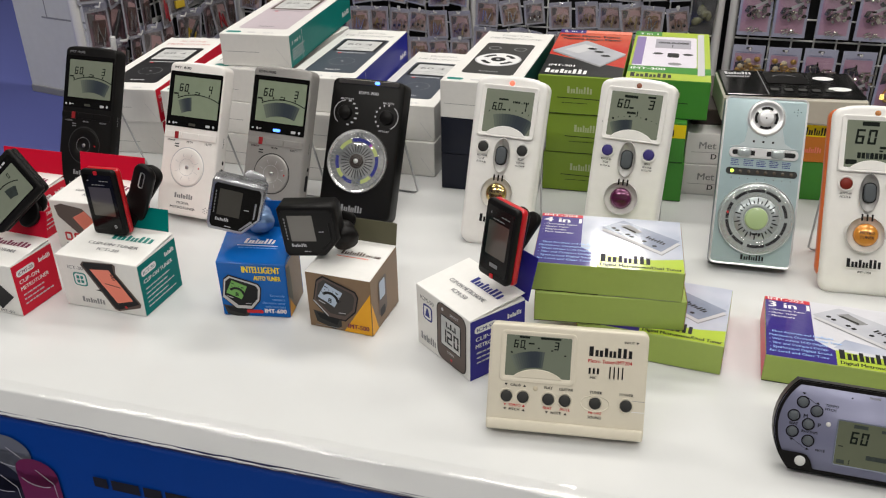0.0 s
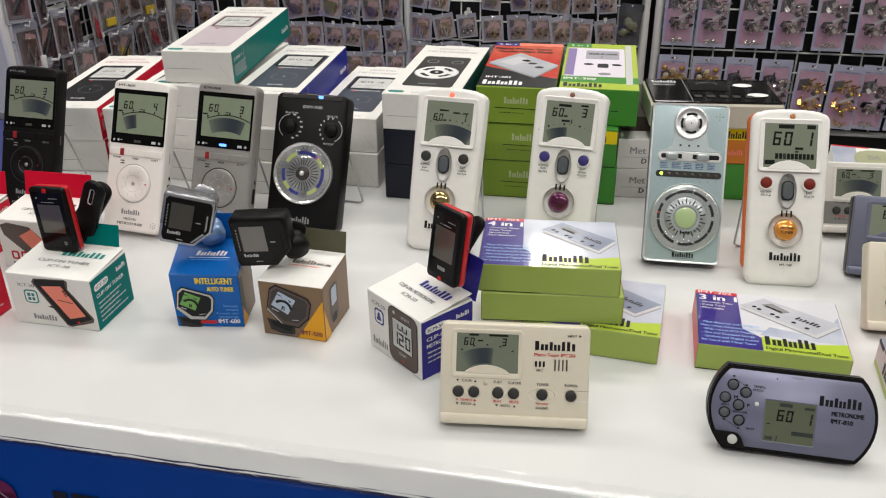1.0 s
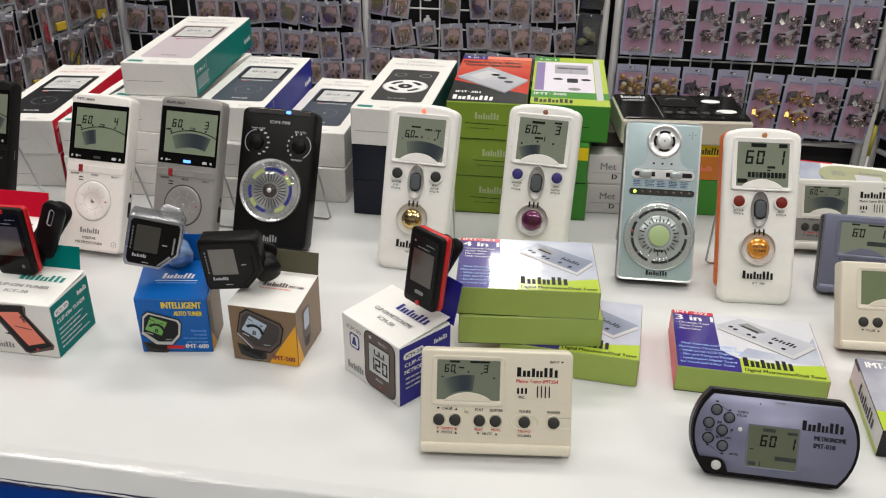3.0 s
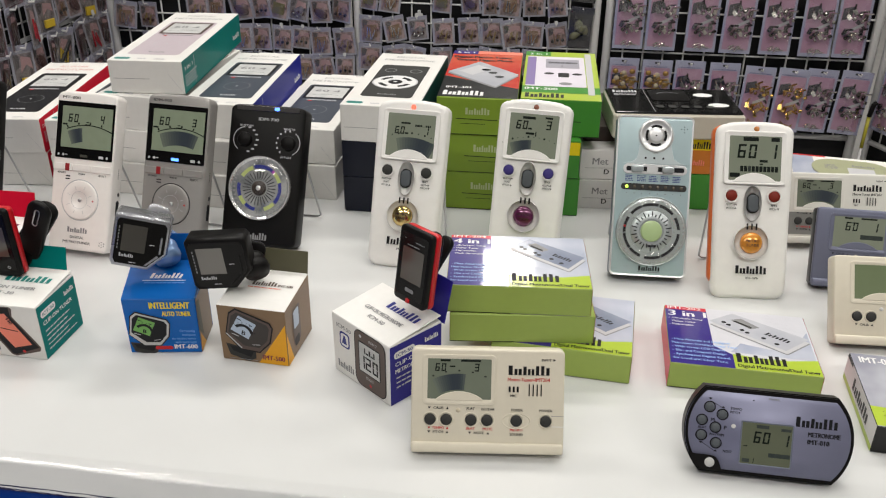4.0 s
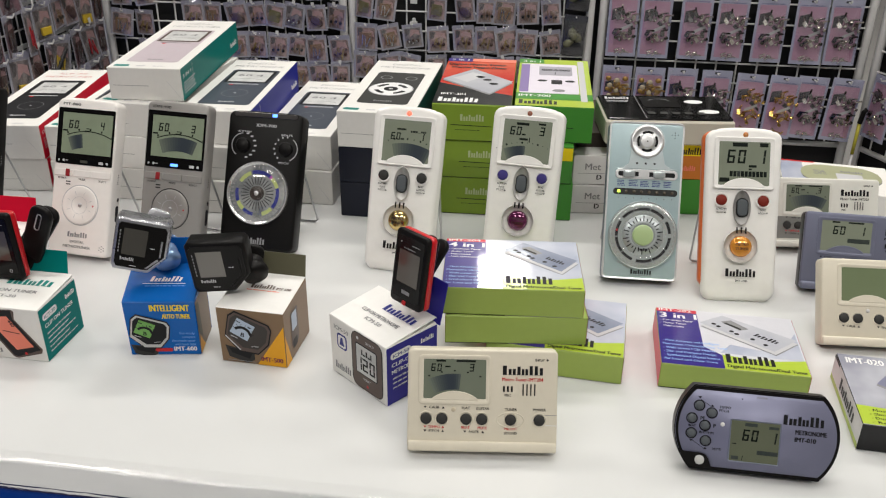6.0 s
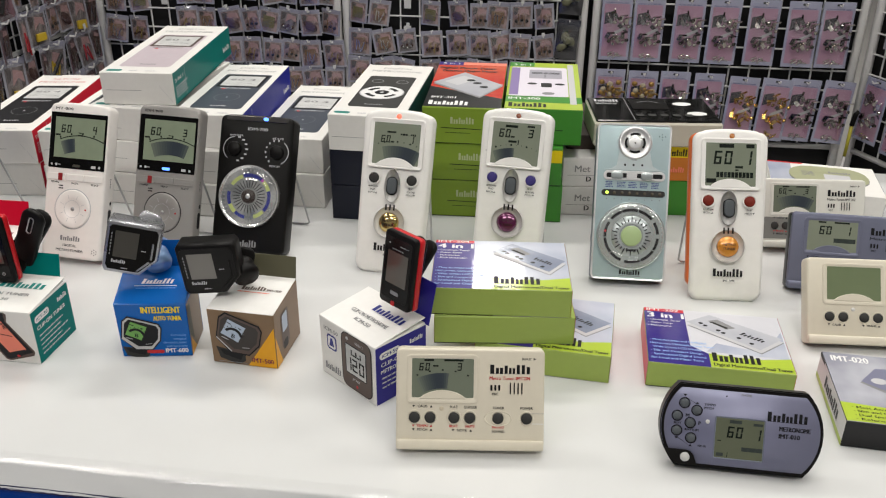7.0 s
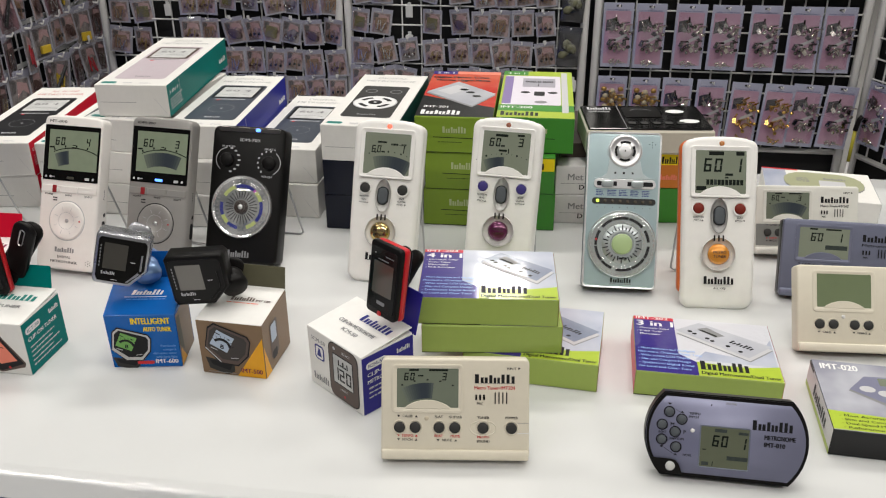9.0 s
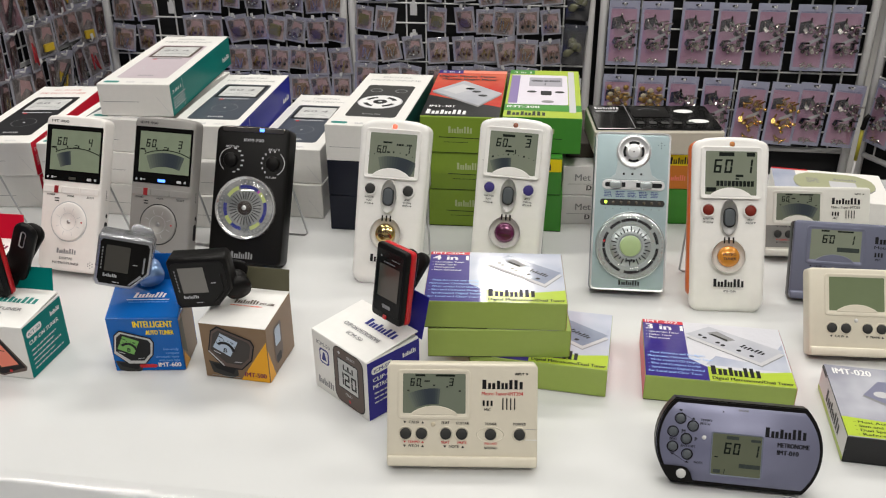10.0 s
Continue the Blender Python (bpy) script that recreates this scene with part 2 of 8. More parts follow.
def pillow(r, height, seg=28, sx=1.0, sz=1.0, foot=0.0):
    """A domed key or lens: a short wall, then a dome."""
    prof = [(r, -0.0006), (r, foot)] + [(r * math.cos(a), foot + height * math.sin(a)) for a in (radians(q) for q in (18, 36, 54, 72))] + [(0, foot + height)]
    return lathe(prof, seg, sx, sz)


WORDS = {}


def word_shape(text):
    """Triangles of a word in the built-in font: cap height about 0.73 at size 1."""
    if text not in WORDS:
        cu = bpy.data.curves.new("word", "FONT")
        cu.body, cu.size, cu.resolution_u, cu.offset = text, 1.0, 2, 0.0
        ob = bpy.data.objects.new("word", cu)
        me = bpy.data.meshes.new_from_object(ob)
        co = [v.co.to_2d() for v in me.vertices]
        WORDS[text] = (co, [tuple(p.vertices) for p in me.polygons])
        bpy.data.objects.remove(ob)
        bpy.data.curves.remove(cu)
        bpy.data.meshes.remove(me)
    return WORDS[text]


class Print:
    """Ink laid on one flat face of a thing. m: the face's frame under its parent, x to the right, z up, -y out of the face.
    Coordinates in millimetres; each name and ink gives one part."""

    def __init__(self, parent, m=None, lift=0.12):
        self.parent, self.m, self.lift, self.rows, self.count = parent, m or Matrix(), lift, {}, 0

    def _bag(self, name, mat):
        """Small print is gathered by ink; every other shape stays a part of its own."""
        self.count += 1
        alone = name not in ("lettering", "scale_mark", "display_figure", "print", "badge_line", "lamp_mark")
        return self.rows.setdefault((name, mat.name, self.count if alone else 0), (mat, [], []))

    def poly(self, pts, mat, layer=1, name="print"):
        _, vs, fs = self._bag(name, mat)
        fs.append(tuple(range(len(vs), len(vs) + len(pts))))
        vs += [(x, -self.lift * layer, z) for x, z in pts]
        return self

    def rect(self, x0, z0, x1, z1, mat, layer=1, name="print", skew=0.0):
        return self.poly([(x0, z0), (x1, z0), (x1 + skew, z1), (x0 + skew, z1)], mat, layer, name)

    def panel(self, x0, z0, x1, z1, r, mat, layer=1, name="print"):
        pts = []
        for cx, cz, a0 in ((x1 - r, z0 + r, -90), (x1 - r, z1 - r, 0), (x0 + r, z1 - r, 90), (x0 + r, z0 + r, 180)):
            pts += [(cx + r * math.cos(radians(a0 + 22.5 * k)), cz + r * math.sin(radians(a0 + 22.5 * k))) for k in range(5)]
        return self.poly(pts, mat, layer, name)

    def disc(self, x, z, r, mat, layer=1, name="print", sx=1.0, seg=20):
        return self.poly([(x + sx * r * math.cos(2 * math.pi * k / seg), z + r * math.sin(2 * math.pi * k / seg)) for k in range(seg)], mat, layer, name)

    def arc(self, x, z, r0, r1, a0, a1, mat, layer=1, name="print", seg=24, sx=1.0):
        _, vs, fs = self._bag(name, mat)
        n = len(vs)
        for k in range(seg + 1):
            a = radians(a0 + (a1 - a0) * k / seg)
            vs += [(x + sx * r * math.cos(a), -self.lift * layer, z + r * math.sin(a)) for r in (r0, r1)]
        fs += [(n + 2 * k, n + 2 * k + 1, n + 2 * k + 3, n + 2 * k + 2) for k in range(seg)]
        return self

    def line(self, x0, z0, x1, z1, w, mat, layer=1, name="print"):
        d = math.hypot(x1 - x0, z1 - z0) or 1
        ox, oz = -(z1 - z0) / d * w / 2, (x1 - x0) / d * w / 2
        return self.poly([(x0 - ox, z0 - oz), (x1 - ox, z1 - oz), (x1 + ox, z1 + oz), (x0 + ox, z0 + oz)], mat, layer, name)

    def text(self, body, x, z, cap, mat, layer=2, width=None, align="l", turn=0.0, bold=0.0, name="printed_word"):
        """cap: the height of its capitals; width: squeezed or stretched to this width; align: l, c or r at x."""
        co, faces = word_shape(body)
        lo, hi = min(v.x for v in co), max(v.x for v in co)
        k = cap / 0.73
        kx = width / (hi - lo) if width else k
        shift = {"l": 0, "c": -0.5, "r": -1}[align] * (hi - lo) * kx
        c, s = math.cos(radians(turn)), math.sin(radians(turn))
        _, vs, fs = self._bag(name, mat)
        for ox, lay in [(0, 0), (bold or cap * 0.07, 0.1)]:
            fs += [tuple(i + len(vs) for i in f) for f in faces]
            for v in co:
                a, b = (v.x - lo) * kx + shift + ox, v.y * k
                vs.append((x + a * c - b * s, -self.lift * (layer + lay), z + a * s + b * c))
        return self

    def bars(self, x, z, w, h, mat, layer=2, name="lettering", shape=(1, 0.7, 0.9, 0.7, 1, 1, 0.9), gap=0.16, slant=0.0):
        """A mark or an unreadable word as a row of plain bars."""
        if name == "brand_bars":
            return self.mark(x, z, w, h, mat, layer, slant)
        wide = [(0.55, 1.1, 0.7, 1.0, 0.55, 0.55, 0.5)[k % 7] for k in range(len(shape))]
        step = w / (sum(wide) + gap * (len(shape) - 1))
        for q, k in zip(shape, wide):
            self.poly([(x, z), (x + k * step, z), (x + k * step + slant * h * q, z + h * q), (x + slant * h * q, z + h * q)], mat, layer, name)
            x += (k + gap) * step
        return self

    def mark(self, x, z, w, h, mat, layer, slant=0.0):
        """A printed mark as one comb of plain upright blocks, tall and short, on a thin foot."""
        u, foot = w / 4.62, 0.03 * h
        pts = [(0.0, 0.0), (4.58, 0.0)]
        for a, wide, top in ((4.22, 0.36, 0.8), (3.64, 0.36, 1.0), (3.06, 0.36, 1.0), (2.58, 0.3, 0.66), (2.16, 0.3, 0.66), (1.66, 0.36, 0.92), (1.12, 0.36, 0.66), (0.66, 0.34, 0.66), (0.0, 0.46, 1.0)):
            pts += [(a + wide, foot / h), (a + wide, top), (a, top), (a, foot / h)]
        pts = pts[:2] + pts[3:-1]
        _, vs, fs = self._bag("brand_mark", mat)
        fs.append(tuple(range(len(vs), len(vs) + len(pts))))
        vs.extend((x + a * u + slant * c * h, -self.lift * layer, z + c * h) for a, c in pts)
        return self

    def lines(self, x, z, w, h, n, mat, layer=2, name="lettering", seed=1, ragged=0.25):
        """n lines of small print, each a row of short bars."""
        rnd = random.Random(seed)
        for k in range(n):
            zz, xx, end = z - k * h * 1.9, x, x + w * (1 - ragged * rnd.random())
            while xx < end:
                q = h * rnd.uniform(1.2, 4.2)
                self.rect(xx, zz, min(xx + q, end), zz + h * rnd.uniform(0.75, 1), mat, layer, name)
                xx += q + h * 0.55
        return self

    def digit(self, ch, x, z, h, mat=None, layer=3, name="display_figure", slant=0.1):
        """A seven-segment figure with its lower left corner at x, z."""
        w, t = h * 0.56, h * 0.185
        on = {"0": "abcdef", "1": "bc", "2": "abged", "3": "abgcd", "4": "fgbc", "6": "afgedc", "8": "abcdefg", "5": "afgcd", "7": "abc"}[ch]
        seg = {"a": (0, h - t, w, h), "g": (0, h / 2 - t / 2, w, h / 2 + t / 2), "d": (0, 0, w, t), "f": (0, h / 2, t, h), "e": (0, 0, t, h / 2),
               "b": (w - t, h / 2, w, h), "c": (w - t, 0, w, h / 2)}
        for s in on:
            x0, z0, x1, z1 = seg[s]
            e = t * 0.12
            self.poly([(x + x0 + e + slant * z0, z + z0 + e), (x + x1 - e + slant * z0, z + z0 + e), (x + x1 - e + slant * z1, z + z1 - e), (x + x0 + e + slant * z1, z + z1 - e)],
                      mat or LCD_INK, layer, name)
        return self

    def done(self):
        for (name, _, _), (mat, vs, fs) in self.rows.items():
            me = bpy.data.meshes.new(name)
            me.from_pydata([(x / 1000, y / 1000, z / 1000) for x, y, z in vs], [], fs)
            me.materials.append(mat)
            me.update()
            ob = new(name, me)
            ob.parent = self.parent
            ob.matrix_local = self.m
        return self


def top_face(w, d, h):
    """The frame of a carton's top: x along its width, z away from its front, lower left corner at its front left."""
    return Matrix.Translation((-w / 2, 0, h)) @ pose(0, 0, 0, -90, 0, 0)


def front_face(w):
    return Matrix.Translation((-w / 2, 0, 0))


def right_face(w):
    """The frame of a carton's right side, from its front edge back."""
    return Matrix.Translation((w / 2, 0, 0)) @ pose(0, 0, 0, 0, 0, 90)


# ---- the setting: hall floor, walls, table ----
def grid_sheet(x0, x1, y0, y1, nx, ny, height):
    bm = bmesh.new()
    vs = [[bm.verts.new((x0 + (x1 - x0) * i / nx, y0 + (y1 - y0) * j / ny, height(x0 + (x1 - x0) * i / nx, y0 + (y1 - y0) * j / ny))) for i in range(nx + 1)] for j in range(ny + 1)]
    for j in range(ny):
        for i in range(nx):
            bm.faces.new((vs[j][i], vs[j][i + 1], vs[j + 1][i + 1], vs[j + 1][i]))
    return bm


CARPET = two_tone("blue_needle_felt_carpet", (0.075, 0.09, 0.29), (0.095, 0.11, 0.34), 900, 0.95, sharp=0.25)
HALL_FLOOR = material("grey_concrete_floor", (0.3, 0.29, 0.28), 0.6, grain=0.15, grain_scale=4, bump=0.1, bump_scale=80)
HALL_WALL = material("hall_wall_paint", (0.3, 0.3, 0.3), 0.8, grain=0.05, grain_scale=3)
PARTITION = material("white_partition_panel", (0.74, 0.745, 0.72), 0.5, grain=0.04, grain_scale=8)
SEAM = material("grey_panel_seam", (0.3, 0.3, 0.3), 0.5)
BLACK_BOARD = material("black_backing_board", (0.008, 0.008, 0.009), 0.7, grain=0.2, grain_scale=8)
WHITE_WIRE = material("white_coated_wire", (0.72, 0.71, 0.7), 0.4, grain=0.04, grain_scale=50)

bm = grid_sheet(-6, 7, -4, 7, 2, 2, lambda x, y: 0)
tagged(part("floor", bm, HALL_FLOOR), "grey concrete floor of the exhibition hall", "floor", kind="structure")
bm = bmesh.new()
bmesh.ops.create_cube(bm, size=1, matrix=Matrix.Translation((-3.4, 1.5, 0.003)) @ Matrix.Diagonal((5.18, 10.98, 0.006, 1)))
tagged(part("carpet", bm, CARPET), "blue needle-felt carpet laid along the aisle", "carpet", kind="structure")
bm = bmesh.new()
bmesh.ops.create_cube(bm, size=1, matrix=pose(0.5, 1.5, 5.1) @ Matrix.Diagonal((13, 11, 0.2, 1)))
tagged(part("ceiling", bm, HALL_WALL), "plain grey hall ceiling", "ceiling", kind="structure")
for name, x, y, sx, sy in (("wall_north", 0.5, 7.1, 13.4, 0.2), ("wall_south", 0.5, -4.1, 13.4, 0.2), ("wall_west", -6.1, 1.5, 0.2, 11), ("wall_east", 7.1, 1.5, 0.2, 11)):
    bm = bmesh.new()
    bmesh.ops.create_cube(bm, size=1, matrix=pose(x, y, 2.5) @ Matrix.Diagonal((sx, sy, 5, 1)))
    tagged(part(name, bm, HALL_WALL), "plain light grey hall wall", "wall", kind="structure")

# White partition beyond the side rack, standing on the carpet.
panel_m = pose(-2.2, 3.26, 0, 0, 0, -19)
partition = tagged(empty("partition_wall", panel_m), "white booth partition of panels standing on blue carpet", "partition", kind="structure")
part("panel", rounded(1.9, 2.4, 0.06, 0.004, 1), PARTITION, partition, m=Matrix.Translation((0.88, 0, 0.014)))
p = Print(partition, Matrix.Translation((0, 0, 0)), lift=1.0)
p.rect(90, 330, 1700, 337, SEAM, 1, "seam").rect(118, 337, 124, 2400, SEAM, 1, "seam")
p.done()
part("foot_rail", rounded(1.9, 0.03, 0.07, 0.002, 1), SEAM, partition, m=Matrix.Translation((0.88, -0.004, 0.0062)))

# ---- the table under its white plastic cover ----
YAW_T = -7.5
COVER = material("white_vinyl_table_cover", (0.618, 0.624, 0.626), 0.13, coat=0.0, spec=0.6, grain=0.025, grain_scale=6, bump=0.03, bump_scale=40)
SKIRT = material("blue_printed_skirt", (0.0005, 0.048, 0.3), 0.45, spec=0.15, grain=0.06, grain_scale=10, bump=0.05, bump_scale=30)
SKIRT_EDGE = material("dark_navy_skirt_hem", (0.01, 0.012, 0.07), 0.35)
table_m = pose(-0.28, 0.4620, 0, 0, 0, YAW_T)
table = tagged(empty("display_table", table_m), "display table under a white vinyl cover with a blue skirt", "table")
T_L, T_R, T_D = -0.335, 1.35, 0.655

bm = bmesh.new()
prof = [(T_D + 0.004, -0.3), (T_D + 0.004, -0.012), (T_D - 0.004, -0.002)]
prof += [(T_D * k / 12, 0.0) for k in range(11, 1, -1)] + [(0.085, 0), (0.06, 0), (0.04, 0), (0.025, 0), (0.014, 0), (0.006, 0), (0.0, 0.0), (-0.003, -0.0001)]
prof += [(-0.0045 - 0.003 * math.sin(radians(a)), -0.003 + 0.003 * math.cos(radians(a))) for a in (12, 26, 40, 54, 64)] + [(-0.0098, -0.0054), (-0.0128, -0.0098), (-0.0152, -0.0132), (-0.016, -0.0145)]
rows = []
nx = 320
for i in range(nx + 1):
    x = T_L + (T_R - T_L) * i / nx
    row = []
    for y, z in prof:
        k = max(0.0, 1 - max(y + 0.016, 0) / 0.03)
        w = noise.noise(Vector((x * 14, (y - z) * 90, 0.4))) * 0.0007 + noise.noise(Vector((x * 34, (y - z) * 330, 5.0))) * 0.0004
        hem = 0.0025 * noise.noise(Vector((x * 9, 2.0, 0))) if z < -0.011 and y < 0.1 else 0
        row.append(bm.verts.new((x, y - k * w * 0.8, z + k * w * (1 if y > -0.013 else 0.2) + hem)))
    rows.append(row)
for a, b in zip(rows, rows[1:]):
    for j in range(len(prof) - 1):
        bm.faces.new((a[j], a[j + 1], b[j + 1], b[j]))
bmesh.ops.recalc_face_normals(bm, faces=bm.faces)
part("table_cover", bm, COVER, table, "glossy white vinyl cover wrinkled along its front edge", m=Matrix.Translation((0, 0, TOP)), smooth=True)
bm = bmesh.new()
bmesh.ops.create_cube(bm, size=1, matrix=Matrix.Translation(((T_L + T_R) / 2, T_D / 2, -0.02)) @ Matrix.Diagonal((T_R - T_L - 0.01, T_D - 0.01, 0.028, 1)))
part("tabletop", bm, PARTITION, table, m=Matrix.Translation((0, 0, TOP)))
for x in (T_L + 0.04, T_R - 0.04):
    for y in (0.06, T_D - 0.05):
        part("leg", rounded(0.03, TOP - 0.034, 0.03, 0.003, 1), STEEL_WIRE, table, m=Matrix.Translation((x, y - 0.015, 0)))

# Blue skirt below the cover's hem.
bm = bmesh.new()
rows = []
for i in range(nx + 1):
    x = T_L + (T_R - T_L) * i / nx
    row = []
    for z in (-0.0008, -0.005, -0.012, -0.06, -0.12, -0.3, -0.5, -0.71):
        w = 0.0015 * noise.noise(Vector((x * 8, z * 6, 9.0))) + (0.001 * noise.noise(Vector((x * 26, 0, 4.0))) if z > -0.04 else 0)
        row.append(bm.verts.new((x, -0.012 + w * 0.7 - 0.004 * max(0, -z), z)))
    rows.append(row)
for a, b in zip(rows, rows[1:]):
    for j in range(7):
        bm.faces.new((a[j], b[j], b[j + 1], a[j + 1]))
skirt = part("skirt", bm, SKIRT, table, "blue printed skirt with a dark hem", m=Matrix.Translation((0, 0, TOP - 0.012)), smooth=True)

# Hem under the cover, slack clear film along it, and the skirt's printed badge and lettering bars.
def ribbon(z0, z1, y, wave, seed, x0=T_L, x1=T_R, n=260):
    bm = bmesh.new()
    last = None
    for i in range(n + 1):
        x = x0 + (x1 - x0) * i / n
        o = wave * noise.noise(Vector((x * 11, seed, 0)))
        pair = [bm.verts.new((x, y - 0.4 * abs(o) - 0.0006 * noise.noise(Vector((x * 70, seed, z)))  , z + o)) for z in (z0, z1)]
        if last:
            bm.faces.new((last[0], pair[0], pair[1], last[1]))
        last = pair
    return bm


part("hem", ribbon(-0.0172, -0.0125, -0.0152, 0.0012, 2.0), SKIRT_EDGE, table, "dark navy hem", m=Matrix.Translation((0, 0, TOP)), smooth=True)
# Pale threads along the film's edge; their colour stands for its white glints.
film_glint = material("glossy_film_edge", (0.62, 0.62, 0.64), 0.08, coat=1.0)
for k, (a, b, zz) in enumerate(((-0.33, -0.19, -0.0145), (-0.12, -0.04, -0.0165), (-0.02, 0.03, -0.018), (0.05, 0.13, -0.019), (0.16, 0.3, -0.017), (0.34, 0.5, -0.017), (0.55, 1.2, -0.017))):
    part("film_edge", round_bar([(a + (b - a) * i / 40, -0.0178 - 0.0003 * math.sin(i * 0.9 + k), -0.0128 + 0.05 * (zz + 0.016) + 0.0011 * noise.noise(Vector((i * 0.21, k, 3)))) for i in range(41)], 0.00013, 4), film_glint, table, "edge of slack clear film", m=Matrix.Translation((0, 0, TOP)))

# Clear film drawn over the cover's front edge, crinkled, its slack hem hanging over the skirt.
COVER_FILM = material("crinkled_clear_film", (0.9, 0.9, 0.9), 0.05, metal=1.0, bump=0.45, bump_scale=110)
COVER_FILM.node_tree.nodes["Principled BSDF"].inputs["Alpha"].default_value = 0.045
edge = [(0.004, 0.0003), (0.0, 0.0004), (-0.003, 0.0004), (-0.005, 0.0001), (-0.0068, -0.0008), (-0.0082, -0.0025), (-0.0098, -0.005), (-0.0115, -0.0075), (-0.0132, -0.01), (-0.0148, -0.0122), (-0.016, -0.0138), (-0.0168, -0.015), (-0.0172, -0.0165), (-0.0176, -0.0185)]
bm = bmesh.new()
last = None
for i in range(901):
    x = T_L + (T_R - T_L) * i / 900
    row = []
    for j, (y, z) in enumerate(edge):
        fold = noise.noise(Vector((x * 9, j * 0.55, 7.0))) * 0.001 + noise.noise(Vector((x * 38, j * 1.1, 2.0))) * 0.0007 + noise.noise(Vector((x * 130, j * 0.9, 4.0))) * 0.00025
        hem = 0.003 * noise.noise(Vector((x * 12, 1.0, 6.0))) * (j > 11)
        row.append(bm.verts.new((x, y - 0.5 * abs(fold), z + abs(fold) * (0.9 if j < 9 else 0.1) + hem)))
    if last:
        for a, b, c, d in zip(last, last[1:], row[1:], row):
            bm.faces.new((a, d, c, b))
    last = row
part("clear_film", bm, COVER_FILM, table, "crinkled clear plastic film along the front edge", m=Matrix.Translation((0, 0, TOP)), smooth=True)

badge = Print(table, Matrix.Translation((0, -0.0131, TOP - 0.1)), 0.15)
GREY_BADGE = material("badge_grey", (0.14, 0.15, 0.17), 0.4)
for cx, cz, r, ink, lay in ((-113, 47, 21, GREY_BADGE, 1), (-129, 18, 21, INK, 2), (-91, 30, 18.7, MAROON_INK, 3)):
    badge.disc(cx, cz, r * 0.72, ink, lay, "badge_disc", sx=1.38, seg=32).rect(cx - r, cz - 40, cx + r, cz, ink, lay, "badge_drum")
    badge.line(cx, cz + 3, cx + r * 0.72, cz - 8, 0.8, PALE_INK, lay + 0.5, "badge_line").line(cx + r * 0.72, cz - 8, cx + r * 0.76, cz - 30, 0.6, PALE_INK, lay + 0.5, "badge_line")
    badge.arc(cx, cz, r * 0.71, r * 0.745, 215, 300, PALE_INK, lay + 0.5, "badge_line", 10, 1.38)
badge.bars(-40, 29.5, 112, 9.5, INK, 1, "brand_block", shape=(1, 1, 1, 1, 1, 1))
badge.done()


# ---- wire racks behind the table, hung with bagged and carded parts ----
YAW_W = -7.0
WALL_M = pose(0.37, 2.2, TOP, 0, 0, YAW_W)
RACKS = (("back", -1.315, 0.668), ("back", -0.64, 0.625), ("back", 0.0, 0.655))


def wire_rack(m, width, low=-0.37, high=0.83, label="white wire grid panel in front of black backing board", cut=0.0):
    rack = tagged(empty("wire_rack", m), label, "display rack", group="wire grid racks")
    for x in (0.009, width - 0.009):
        part("upright", round_bar([(x, 0, -0.7435), (x, 0, high)], 0.011, 10), WHITE_WIRE, rack, smooth=True)
    for z in (low, high):
        part("rail", round_bar([(0.02, 0, z), (width - 0.02, 0, z)], 0.007, 8), WHITE_WIRE, rack, smooth=True)
    nz, nxw = int((high - low) / 0.05), int(width / 0.05)
    hor = round_bar([(0.02, 0, 0), (width - 0.02, 0, 0)], 0.0022, 6)
    first = part("wire", hor, WHITE_WIRE, rack, m=Matrix.Translation((0, -0.003, low + 0.05)))
    for k in range(2, nz):
        w = new("wire", first.data)
        w.parent, w.matrix_local = rack, Matrix.Translation((0, -0.003, low + 0.05 * k))
    ver = round_bar([(0, 0, low), (0, 0, high)], 0.0022, 6)
    first = part("wire", ver, WHITE_WIRE, rack, m=Matrix.Translation((0.05, 0.002, 0)))
    for k in range(2, nxw):
        w = new("wire", first.data)
        w.parent, w.matrix_local = rack, Matrix.Translation((0.05 * k, 0.002, 0))
    bm = bmesh.new()
    bmesh.ops.create_cube(bm, size=1, matrix=Matrix.Translation((width / 2 + cut / 2, 0.05, (high - 0.745) / 2)) @ Matrix.Diagonal((width + 0.03 - cut, 0.02, high + 0.745, 1)))
    part("backing_board", bm, BLACK_BOARD, rack, "matt black board")
    return rack


for _, s, w in RACKS:
    wire_rack(WALL_M @ Matrix.Translation((s, 0, 0)), w)
LEFT_M = WALL_M @ Matrix.Translation((-1.335, 0.0, 0)) @ pose(0, 0, 0, 0, 0, 90) @ Matrix.Translation((-0.66, 0, 0))
wire_rack(LEFT_M, 0.66, cut=0.17)
RIGHT_M = WALL_M @ Matrix.Translation((0.675, 0.0, 0)) @ pose(0, 0, 0, 0, 0, -62)
wire_rack(RIGHT_M, 0.6)


# ---- goods hung on the racks ----
FILM = material("clear_bag_film", (0.85, 0.85, 0.92), 0.12, metal=1.0, bump=0.8, bump_scale=60)
FILM.node_tree.nodes["Principled BSDF"].inputs["Alpha"].default_value = 0.13
BAG_CARD = two_tone("printed_mauve_card", (0.12, 0.075, 0.065), (0.4, 0.29, 0.28), 60, 0.45, sharp=0.13, stretch=(1.5, 1, 0.7))
BAG_GREY = two_tone("printed_grey_card", (0.07, 0.06, 0.06), (0.28, 0.25, 0.25), 60, 0.45, sharp=0.13, stretch=(1.5, 1, 0.7))
BAG_WINE = two_tone("printed_wine_card", (0.03, 0.02, 0.025), (0.2, 0.1, 0.12), 50, 0.45, sharp=0.14, stretch=(2, 1, 0.6))
